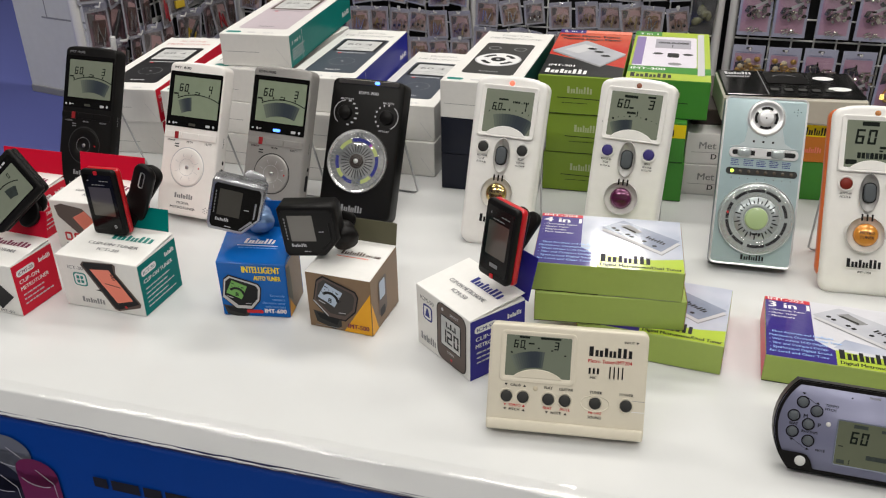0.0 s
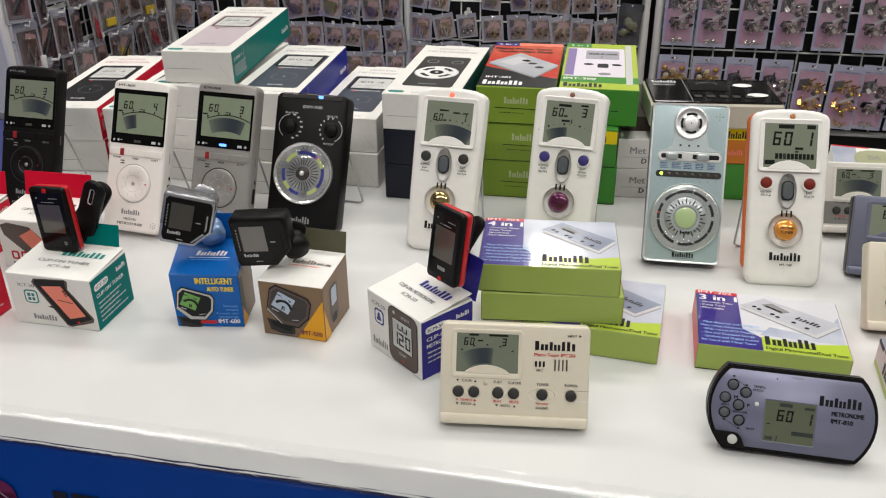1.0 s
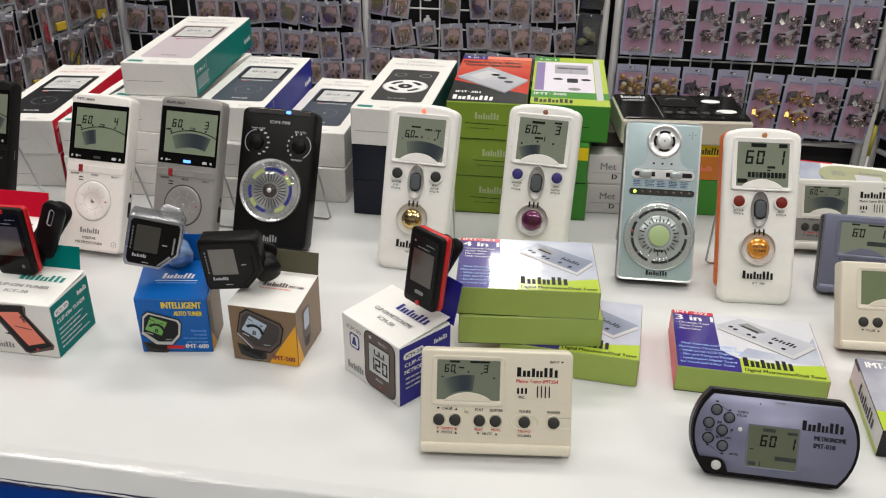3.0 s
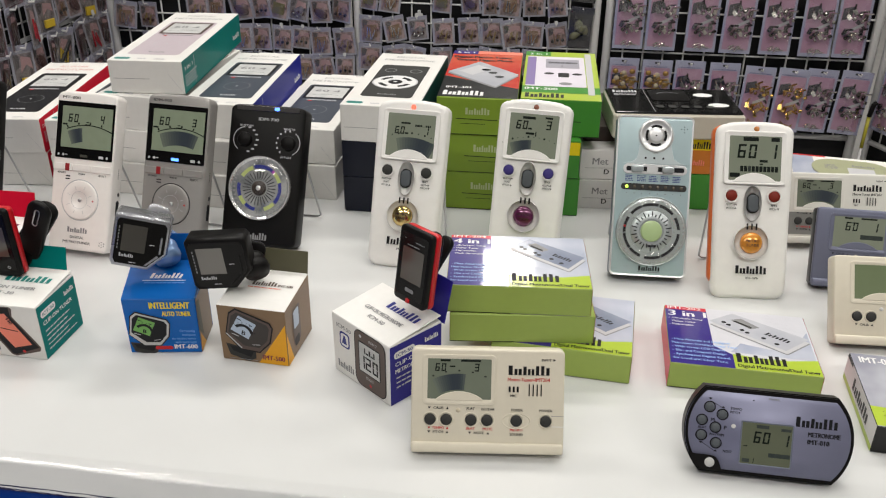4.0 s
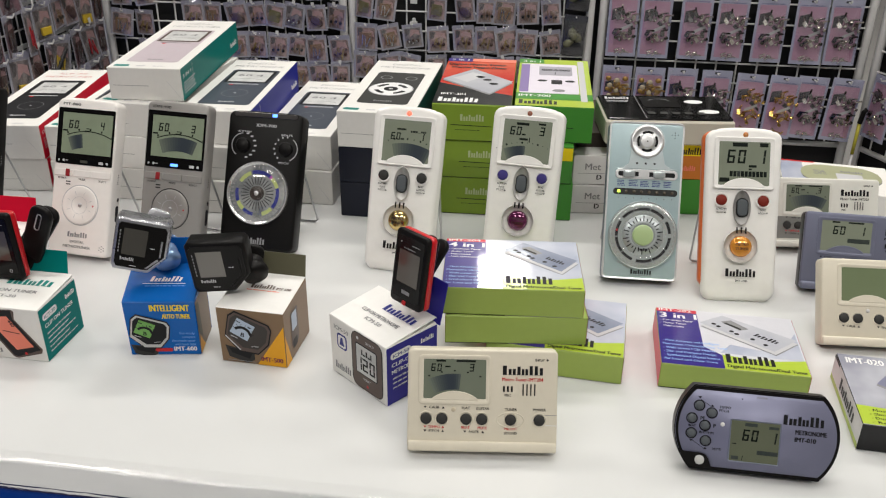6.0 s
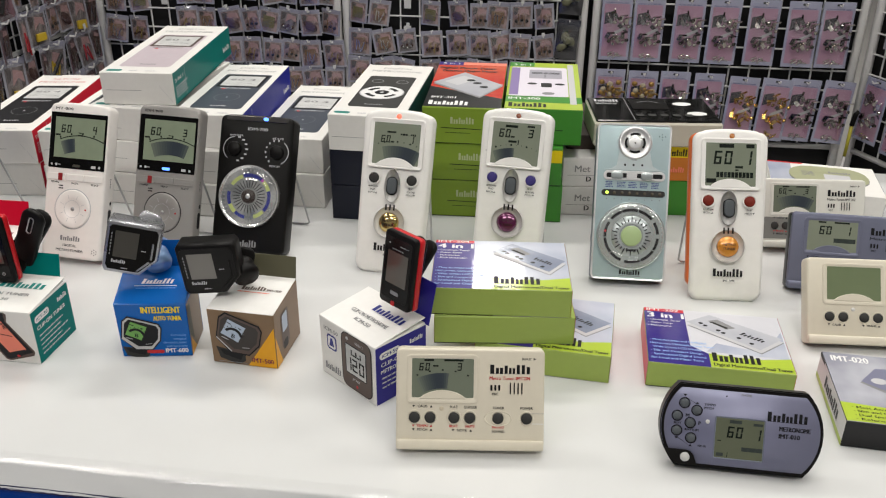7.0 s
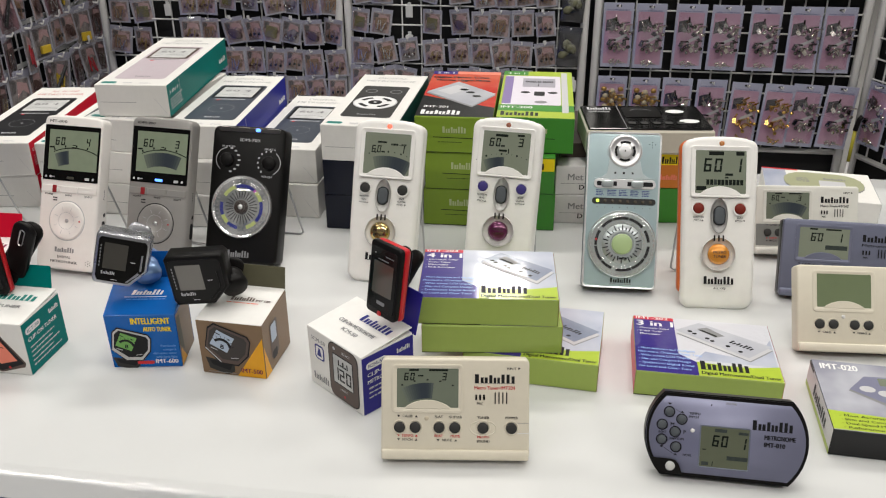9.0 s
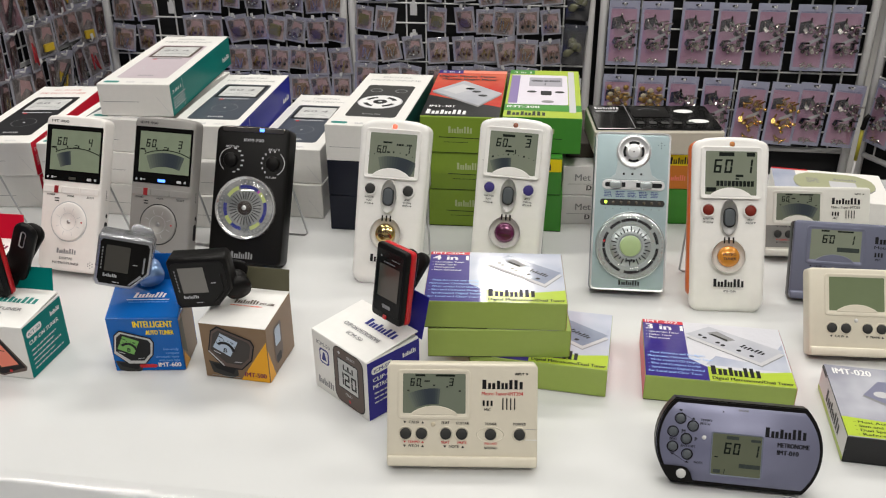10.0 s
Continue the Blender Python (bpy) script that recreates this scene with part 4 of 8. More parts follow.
def standing(name, label, category, x, y, yaw, lean, foot=0.0, group=""):
    """An Empty at the foot of a thing that leans back; foot: the depth of its base, on whose rear edge it rests."""
    lift = foot * math.sin(radians(lean))
    s = 1 - lift / 0.398
    m = place(x * s, y * s, lift + 0.0002, yaw) @ pose(0, 0, 0, -lean) @ Matrix.Scale(s, 4)
    return tagged(empty(name, m), label, category, group)


def wire_stand(thing, w, top, depth, lean, foot, back=0.065):
    """A bent wire easel behind a leaning thing: two legs and a cross bar on the table. Lengths in metres."""
    th = radians(lean)
    lift = foot * math.sin(th)
    fy = top * math.sin(th) + back
    # level (fy, fz) = (y cos + z sin, z cos - y sin), turned round
    fz = 0.0014 - lift
    yy, zz = fy * math.cos(th) - fz * math.sin(th), fy * math.sin(th) + fz * math.cos(th)
    h = w / 2
    path = [(-h * 0.86, depth, top), (-h, depth + 0.002, top - 0.006), (-h, yy - 0.001, zz + 0.002), (-h + 0.003, yy, zz),
            (h - 0.003, yy, zz), (h, yy - 0.001, zz + 0.002), (h, depth + 0.002, top - 0.006), (h * 0.86, depth, top)]
    part("wire_stand", round_bar(path, 0.00105, 8), STEEL_WIRE, thing, "bent steel wire stand", smooth=True)


def key(thing, x, z, r, mat, ring=None, name="button", dome=1.6, sx=1.0, label=""):
    """A round rubber key in a shallow collar."""
    if ring:
        part("button_collar", rim(circle(x, z, r * 1.34), circle(x, z, r * 1.04), 0.35, 0.0), ring, thing, smooth=True)
    return part(name, pillow(r / 1000, dome / 1000, 24, sx, foot=0.0006), mat, thing, label, m=at(x, z), smooth=True)


def slots(p, x, z, n, pitch, w, h, mat=None):
    for k in range(n):
        p.rect(x + k * pitch - w / 2, z, x + k * pitch + w / 2, z + h, mat or INK, 6, "sound_slot")


def fan(p, cx, cz, r0, r1, a0, a1, layer=2):
    n = len(LCD_STEPS)
    for k, tone in enumerate(LCD_STEPS):
        p.arc(cx, cz, r0, r1, a0 + (a1 - a0) * k / n, a0 + (a1 - a0) * (k + 1) / n, tone, layer, "display_shade", 4)


DISH_INK = material("pale_dish_line", (0.62, 0.61, 0.6), 0.4)
LENS_INK = material("engraved_lens_letters", (0.03, 0.012, 0.012), 0.3)


def tall_white(x, y, yaw, lean, accent, key_mat, lens_mat, led, label, figures, shell=None, shell_label=""):
    """A tall white hand-held metronome: arched top, bezelled display, two keys, rocker, round lens, wire stand."""
    t = standing("handheld_metronome", label, "metronome", x, y, yaw, lean, 0.013, "tall white handheld metronomes")
    w, h = 0.0685, 0.1555
    bm = rounded(w, h, 0.011, 0.0042, 4, 0.0085, 5, 0.0028)
    for v in bm.verts:
        k = max(0.0, 1 - v.co.z / 0.03)
        v.co.y += 0.0095 * k * k
        v.co.x *= 1 - 0.05 * k
        v.co.z -= 0.004 * max(0.0, 1 - (v.co.x / 0.033) ** 2) * (k > 0.6)
    part("front_shell", bm, WHITE_ABS, t, smooth=True)
    bm = rounded(w * 0.995, h * 0.93, 0.011, 0.003, 2, 0.008, 5, 0.002)
    part("back_shell", bm, shell or WHITE_ABS, t, shell_label, m=Matrix.Translation((-0.0012 if shell else 0, 0.0095, 0.011)), smooth=True)
    part("display_bezel", rim(round_rect(-27.3, 101.3, 27.3, 149, 3), round_rect(-22.8, 105, 22.8, 144.6, 0.8), 1.1, 0.1, 0.25), WHITE_ABS, t)
    disp = part("display", plate(round_rect(-23, 104.8, 23, 144.8, 0.8), 0.15), LCD_GLASS, t, "grey-green liquid crystal display")
    part("display_arch", plate(arch(-19.5, 19.5, 103.2, 8.5), 1.0, 0.4), WHITE_ABS, t)
    part("indicator_lamp", pillow(0.0024, 0.0009, 16), led, t, m=at(0.4, 151.2, 0.1), smooth=True)
    part("indicator_collar", rim(circle(0.4, 151.2, 3.0, 18), circle(0.4, 151.2, 2.45, 18), 0.4, 0.1), WHITE_ABS, t, smooth=True)
    for kx in (-19.4, 18.2):
        key(t, kx, 91, 4.9, key_mat, WHITE_ABS)
    outer, inner = ([(-0.6 + a * math.cos(2 * math.pi * k / 32), 84.6 + b * math.sin(2 * math.pi * k / 32)) for k in range(32)] for a, b in ((8.0, 16.6), (5.6, 9.4)))
    part("rocker_dish", rim(outer, inner, 0.12, -0.05, 0.1), accent, t, smooth=True)
    part("rocker_key", plate(round_rect(-5.3, 76.4, 4.1, 92.3, 4.2), 2.4, 1.2, 3), SLATE_KEY, t, smooth=True)
    part("rocker_rim", rim(round_rect(-6, 75.6, 4.8, 93.1, 4.9), round_rect(-5.2, 76.5, 4.0, 92.2, 4.1), 1.5, 0.6), BLACK_ABS, t)
    part("lens_dish", rim(circle(-0.6, 49.2, 15.6, 36), circle(-0.6, 49.2, 10.4, 36), 0.25, 0.1, 0.08), WHITE_ABS, t, smooth=True)
    part("lens", pillow(0.0097, 0.0042, 36, foot=0.001), lens_mat, t, m=at(-0.6, 49.0), smooth=True)
    e = Print(t, at(-0.6, 49.0))
    e.text("METRO", 0, 0.5, 2.6, LENS_INK, align="c", width=11.6).text("TUNER", 0, -3.4, 2.6, LENS_INK, align="c", width=11.6)
    for _, vs, _ in e.rows.values():
        vs[:] = [(a, -1.2 - 4.2 * math.sqrt(max(0.0, 1 - (a * a + c * c) / 94)), c) for a, _, c in vs]
    e.done()
    p = Print(t)
    p.arc(-0.6, 49.2, 15.4, 15.8, 0, 360, DISH_INK, 1, "dish_line", 36)
    slots(p, -4.6, 60.8, 3, 4.0, 1.5, 5.6)
    p.bars(-13.5, 21.3, 27, 7.2, INK, name="brand_bars", shape=(1, 0.68, 0.86, 0.68, 1, 1, 0.92))
    p.text("IMT-1000" if shell else "IMT-500", 1, 16.6, 2.0, INK, align="c")
    for kx, words in ((-19.4, ("RHYTHM", "PITCH") if shell else ("RHYTHM", "FLAT", "PITCH")), (18.2, ("BEAT", "PITCH") if shell else ("BEAT", "GUITAR", "PITCH"))):
        for k, word in enumerate(words):
            p.text(word, kx - (1.2 if word == "PITCH" else 0), 82 - 3.0 * k, 1.7, INK, align="c")
        zz = 82 - 3.0 * (len(words) - 1) + 0.8
        s = -1 if kx < 0 else 1
        p.poly([(kx + 3.6, zz - 0.8 * s), (kx + 4.6 + 0.0, zz + 0.8 * s), (kx + 2.6, zz + 0.8 * s)][:: -s], INK, 2, "lettering")
    q = Print(disp, at(0, 0, 0.16), 0.04)
    figures(q)
    p.done()
    q.done()
    wire_stand(t, 0.058, 0.115, 0.02, lean, 0.013, 0.03)
    return t


def figures_a(q):
    q.digit("6", -16, 125.6, 7.2).digit("0", -10.6, 125.6, 7.2).digit("1", 12.6, 126.2, 7.4)
    q.rect(-6, 126, -2.4, 127.4, LCD_INK, 2, "display_figure").rect(-10, 135.2, -1, 136.8, LCD_INK, 2, "display_figure")
    q.bars(3.5, 133.4, 15, 1.8, LCD_INK, name="display_figure", shape=(1, 1, 1, 0.2, 1, 1, 1))
    fan(q, 0, 66, 43, 57, 64, 104)
    for k in range(9):
        a = radians(65 + 6 * k)
        q.disc(61 * math.cos(a), 66 + 61 * math.sin(a), 0.55 if k % 2 else 0.9, LCD_INK, 2, "display_figure", seg=8)


def figures_b(q):
    q.digit("6", -17, 130, 8.4).digit("0", -10.8, 130, 8.4).digit("3", 11.2, 131, 8.6)
    q.rect(-5.4, 130.3, -1.6, 131.8, LCD_INK, 2, "display_figure").rect(-11, 139.8, 1, 142.2, LCD_INK, 2, "display_figure")
    q.rect(10, 141, 17, 142.8, LCD_INK, 2, "display_figure").rect(-7, 125.6, 1, 127.6, LCD_INK, 2, "display_figure").rect(2, 124, 3, 128.4, LCD_INK, 2, "display_figure")
    fan(q, 0, 66, 42, 54.5, 91, 113)
    for k in range(12):
        a = radians(64 + 5 * k)
        q.disc(57.5 * math.cos(a), 66 + 57.5 * math.sin(a), 0.4 if k % 3 else 1.0, LCD_INK, 2, "display_figure", seg=8)


def figures_c(q):
    q.digit("6", -16.2, 124.6, 13).digit("0", -6.6, 124.6, 13).digit("1", 11.2, 124.8, 13)
    q.panel(-11, 140.2, 2.5, 143.8, 0.5, LCD_INK, 2, "display_figure").panel(13.5, 140.2, 21, 143.8, 0.5, LCD_INK, 2, "display_figure")
    for k in range(10):
        q.rect(-13 + 3.4 * k, 112.8, -10.2 + 3.4 * k, 117.8, LCD_INK if k != 2 else LCD_FADE, 2, "display_figure")
    q.panel(-22, 107.5, -13, 111.5, 0.5, LCD_INK, 2, "display_figure").rect(4, 121.4, 11, 123.6, LCD_INK, 2, "display_figure").rect(4, 119, 7, 120.4, LCD_INK, 2, "display_figure")


PALE_ABS = plastic("pale_grey_plastic", (0.62, 0.61, 0.6), 0.3, coat=0.3)
tall_white(-0.0584, 0.7342, -12.2, 24.0, WHITE_ABS, RUBBER_GREY, GOLD, LED_RED, "tall white handheld metronome with a gold lens on wire stand", figures_a)
tall_white(0.0557, 0.7372, -13.6, 22.0, WHITE_ABS, PURPLE_KEY, PLUM, LED_OFF, "tall white handheld metronome with purple keys and plum lens", figures_b)
tall_white(0.2597, 0.6871, -3.3, 27.5, PALE_ABS, RUST_KEY, AMBER_LENS, LED_AMBER, "tall white and orange handheld metronome with an amber lens", figures_c, ORANGE_ABS, "orange plastic back shell")


DARK_RED = plastic("dark_red_key", (0.26, 0.012, 0.016), 0.35)


def slim_remote(x, y, yaw, lean, shell, panel_keys, lcd, lamp, label, ink, model, words, fan_span, keyline):
    """A slim metronome with a large display in a black panel, a key row and a round wheel."""
    t = standing("digital_metronome", label, "metronome", x, y, yaw, lean, 0.018, "slim digital metronomes")
    w, h = 0.0655, 0.153
    part("body", rounded(w, h, 0.0175, 0.0028, 3, 0.006, 5, 0.0012), shell, t, smooth=True)
    part("screen_panel", plate(round_rect(-30.6, 89, 31.2, 144, 1.2), 0.5, 0.2), BLACK_GLOSS, t, "gloss black screen panel")
    disp = part("display", plate([(-25.2, 99.6), (29.2, 99.6), (29.2, 139.4), (-25.2, 139.4)], 0.1, base=0.52), lcd, t, "lit green liquid crystal display")
    part("beat_lamp", plate(round_rect(-3.4, 90.9, 4.6, 93.6, 0.8), 0.25, 0.1, base=0.5), lamp, t)
    for x0, x1 in ((-31, -10.4), (-9.8, 9.6), (10.2, 31)):
        part("button", plate(round_rect(x0, 77.2, x1, 83.8, 0.8), 0.9, 0.4), panel_keys, t)
    part("power_mark", plate(round_rect(-18.2, 76.9, -13.6, 84.1, 0.6), 1.2, 0.3), DARK_RED, t, "red power key")
    part("wheel", lathe([(0.0192, 0.0), (0.0188, 0.0011), (0.0178, 0.0014), (0.0086, 0.0011), (0.0078, 0.0005), (0.0, 0.0004)], 48), panel_keys, t, m=at(-0.2, 49.4), smooth=True)
    part("wheel_groove", rim(circle(-0.2, 49.4, 20.2, 48), circle(-0.2, 49.4, 19.3, 48), 0.25, 0.0), keyline, t, smooth=True)
    part("wheel_screw", pillow(0.0021, 0.0011, 14, foot=0.0004), STEEL_WIRE, t, m=at(-0.2, 49.4), smooth=True)
    p = Print(t)
    p.text(model, -26.2, 146.6, 2.6, ink, width=19)
    for word, xx in (("POWER", -22), ("MODE", 0), ("SELECT", 22)):
        p.text(word, xx, 73.9, 1.9, ink, align="c")
    p.rect(-17.5, 71.2, -12.6, 72.3, ink).rect(-17.5, 68.6, -12.6, 69.7, ink)
    p.bars(-11.6, 17.6, 21.5, 5.0, GREY_INK, name="brand_bars", shape=(0.9, 0.7, 0.95, 0.7, 1, 1, 0.9))
    for word, zz, ww in words:
        p.text(word, -0.8, zz, 2.6, ink, width=ww, align="c")
    for a, b in ((0, 0), (2.4, 1.2), (-2.4, 1.2), (2.4, -1.2), (-2.4, -1.2), (0, 2.6), (0, -2.6)):
        p.disc(26.5 + a, 8.6 + b, 0.55, ink, 1, "speaker_hole", seg=10)
    if shell != BLACK_ABS:
        for k in range(8):
            a = radians(22 + 45 * k)
            p.line(10.5 * math.cos(a) - 0.2, 49.4 + 10.5 * math.sin(a), 14.4 * math.cos(a) - 0.2, 49.4 + 14.4 * math.sin(a), 0.4, PALE_INK, 12, "wheel_mark")
    p.arc(-0.2, 49.4, 8.3, 8.6, 0, 360, GREY_INK if shell == BLACK_ABS else PALE_INK, 12, "wheel_mark", 32)
    p.disc(14.6, 49.6, 0.9, RED_INK, 12, "wheel_mark", seg=10)
    q = Print(disp, at(0, 0, 0.66), 0.04)
    q.digit("6", -18.6, 124.0, 8.2).digit("0", -12.4, 124.0, 8.2).digit("4" if model == "MT-800" else "3", 16.0, 124.6, 7.8)
    q.rect(-24.5, 121, -19, 122.6, LCD_INK, 2, "display_figure").rect(0, 121.6, 5.6, 123, LCD_INK, 2, "display_figure").rect(1, 124.4, 4.4, 125.2, LCD_INK, 2, "display_figure")
    q.arc(4, 62, 59.6, 60.5, 64, 113, LCD_INK, 2, "display_figure", 20)
    for k in range(5):
        a = radians(65.5 + 11.5 * k)
        q.line(4 + 61 * math.cos(a), 62 + 61 * math.sin(a), 4 + 63 * math.cos(a), 62 + 63 * math.sin(a), 1.6, LCD_INK, 2, "display_figure")
    fan(q, 4, 62, 44, 57.5, *fan_span)
    q.text("z", -29 + 1.2, 91.2, 1.6, PALE_INK).disc(-26.6, 92.4, 1.1, PALE_INK, 2, "icon", seg=10).disc(-21.5, 92.4, 1.3, PALE_INK, 2, "icon", seg=12)
    q.rect(-19.8, 92.1, -16.8, 92.8, PALE_INK, 2, "icon").panel(17, 91, 22, 93.6, 0.5, PALE_INK, 2, "icon").disc(26, 92.3, 1.3, PALE_INK, 2, "icon", seg=12)
    s = Print(t, right_face(w), 0.1)
    s.disc(12, 58, 2.2, INK, 1, "socket", sx=0.7).panel(9, 36, 14, 52, 2.2, INK, 1, "side_wheel").lines(9, 82, 1.6, 0.9, 6, ink, seed=4)
    for one in (p, q, s):
        one.done()
    wire_stand(t, 0.05, 0.1, 0.0175, lean, 0.018, 0.045)
    return t


TUNER_WORDS = (("DIGITAL", 11.8, 15), ("METROTUNER", 6.9, 30))
slim_remote(-0.3742, 0.7593, -12.8, 23.9, PEARL_ABS, PEARL_ABS, LCD_LIT, LCD_OFF, "pearl white slim digital metronome with a lit green display", INK, "MT-800", TUNER_WORDS, (97, 113), PALE_INK)
slim_remote(-0.2833, 0.7532, -13.4, 22.9, GREY_METALLIC, GREY_METALLIC, LCD_LIT, LED_BLUE, "warm grey metallic slim digital metronome with a lit display", INK, "IDM-900", (("DIGITAL", 11.8, 15), ("METRONOME", 6.9, 30)), (70, 112), INK)
slim_remote(-0.5094, 0.8041, -10.3, 23.4, BLACK_ABS, BLACK_ABS, LCD_GLASS, LCD_OFF, "matt black slim digital metronome with a green display", GREY_INK, "MT-900", TUNER_WORDS, (66, 104), RUBBER_GREY)


DIAL_GLASS = material("clear_dial_glass", (0.9, 0.9, 0.9), 0.04, metal=1.0)
DIAL_GLASS.node_tree.nodes["Principled BSDF"].inputs["Alpha"].default_value = 0.06
SMOKED = material("smoked_mirror_window", (0.16, 0.15, 0.15), 0.16, metal=0.9)


def dial_metronome(x, y, yaw, lean):
    """A black metronome with a large clear tempo dial, two small knobs and a lamp window along its top."""
    t = standing("dial_metronome", "matt black metronome with a large clear tempo dial on wire stand", "metronome", x, y, yaw, lean, 0.018)
    t.matrix_world = t.matrix_world @ Matrix.Scale(1.04, 4)
    part("body", rounded(0.0745, 0.133, 0.021, 0.0026, 3, 0.006, 5, 0.0008), BLACK_ABS, t, smooth=True)
    part("lamp_window", plate(round_rect(-31, 127.6, 32, 132.4, 1.6), 1.0, 0.4), SMOKED, t, "smoked lamp window along the top edge")
    part("beat_lamp", plate(round_rect(7, 128.6, 12, 131.6, 1.2), 0.2, base=1.05), LED_BLUE, t)
    for kx, kz in ((-20.6, 100.2), (22.6, 99)):
        part("knob", lathe([(0.0069, 0.0), (0.0067, 0.0026), (0.006, 0.0034), (0.0, 0.0036)], 32), BLACK_ABS, t, m=at(kx, kz), smooth=True)
    c = (-1.2, 54.6)
    dial = part("dial", lathe([(0.0296, 0.0), (0.0292, 0.0026), (0.0282, 0.003), (0.0, 0.003)], 56), two_tone("dial_face", (0.2, 0.21, 0.22), (0.5, 0.51, 0.5), 60, 0.2, coat=0.3, metal=0.4), t, "silvered dial face with blue bands", m=at(*c), smooth=False)
    part("dial_bezel", rim(circle(0, 0, 30.6, 56), circle(0, 0, 27.6, 56), 4.4, 3.0, 0.45), material("satin_clear_bezel", (0.7, 0.7, 0.7), 0.24, metal=0.8), dial, "bright clear bezel")
    part("hub", lathe([(0.007, 0.003), (0.0068, 0.0052), (0.006, 0.0056), (0.0, 0.0056)], 32), plastic("brown_black_hub", (0.03, 0.02, 0.016), 0.35), dial, smooth=True)
    part("hub_screw", pillow(0.0024, 0.001, 14), SILVER, dial, m=at(0, 0, 5.6), smooth=True)
    part("dial_glass", lathe([(0.0276, 0.0036), (0.0262, 0.0062), (0.02, 0.0082), (0.012, 0.0092), (0.0, 0.0096)], 56), DIAL_GLASS, dial, "domed clear dial glass", smooth=True)
    d = Print(dial, at(0, 0, 3.02), 0.05)
    for a0, a1 in ((52, 108), (-38, 18), (170, 205), (232, 262)):
        d.arc(0, 0, 18.8, 22.2, a0, a1, BLUE_INK, 1, "blue_band", 10)
    for a0, a1 in ((18, 48), (112, 150), (-72, -42), (205, 230)):
        d.arc(0, 0, 18.6, 22.2, a0, a1, material("pale_lime_band", (0.42, 0.48, 0.16), 0.35) if a0 == 18 else bpy.data.materials["pale_lime_band"], 1, "green_band", 8)
    d.arc(0, 0, 19, 22, 48, 55, material("magenta_ink", (0.4, 0.05, 0.35), 0.4), 2, "pink_band", 4)
    for k in range(28):
        a = 2 * math.pi * k / 28
        d.line(8.4 * math.cos(a), 8.4 * math.sin(a), 16.4 * math.cos(a), 16.4 * math.sin(a), 0.85, INK, 1, "tick")
    for k in range(40):
        a = 2 * math.pi * k / 40
        d.line(24.2 * math.cos(a), 24.2 * math.sin(a), 26.4 * math.cos(a), 26.4 * math.sin(a), 1.3, GREY_INK, 1, "tick")
    d.done()
    p = Print(t)
    p.text("IDM-700", 1.5, 118.8, 3.0, PALE_INK, width=20, align="c").text("RHYTHM", -20, 112.4, 1.9, PALE_INK, align="c", width=13)
    p.text("BEATS", 22.8, 111.4, 1.9, PALE_INK, align="c", width=11).text("PITCH", 21.2, 84.6, 1.9, PALE_INK, align="c", width=10)
    p.arc(-20.6, 100.2, 11.2, 11.9, 95, 235, PALE_INK).arc(22.6, 99, 11.2, 11.9, -65, 55, PALE_INK)
    for k in range(7):
        a = radians(72 - 24 * k)
        p.rect(-20.6 + 12 * math.cos(a) - 1.2, 100.2 + 12 * math.sin(a) - 0.7, -20.6 + 12 * math.cos(a) + 1.6, 100.2 + 12 * math.sin(a) + 0.7, PALE_INK)
        a = radians(85 + 24 * k)
        p.rect(22.6 + 11.6 * math.cos(a) - 0.7, 99 + 11.6 * math.sin(a) - 0.9, 22.6 + 11.6 * math.cos(a) + 0.7, 99 + 11.6 * math.sin(a) + 0.9, PALE_INK)
    p.bars(-13, 5.5, 22, 6.5, GREY_INK, name="brand_bars", shape=(0.9, 0.7, 0.95, 0.7, 1, 1, 0.9))
    p.done()
    wire_stand(t, 0.07, 0.085, 0.021, lean, 0.018, 0.05)


dial_metronome(-0.2011, 0.7752, -10.2, 26.2)


DULL_RING = material("dull_silver_ring", (0.42, 0.46, 0.47), 0.3, metal=0.6, grain=0.06, grain_scale=60)


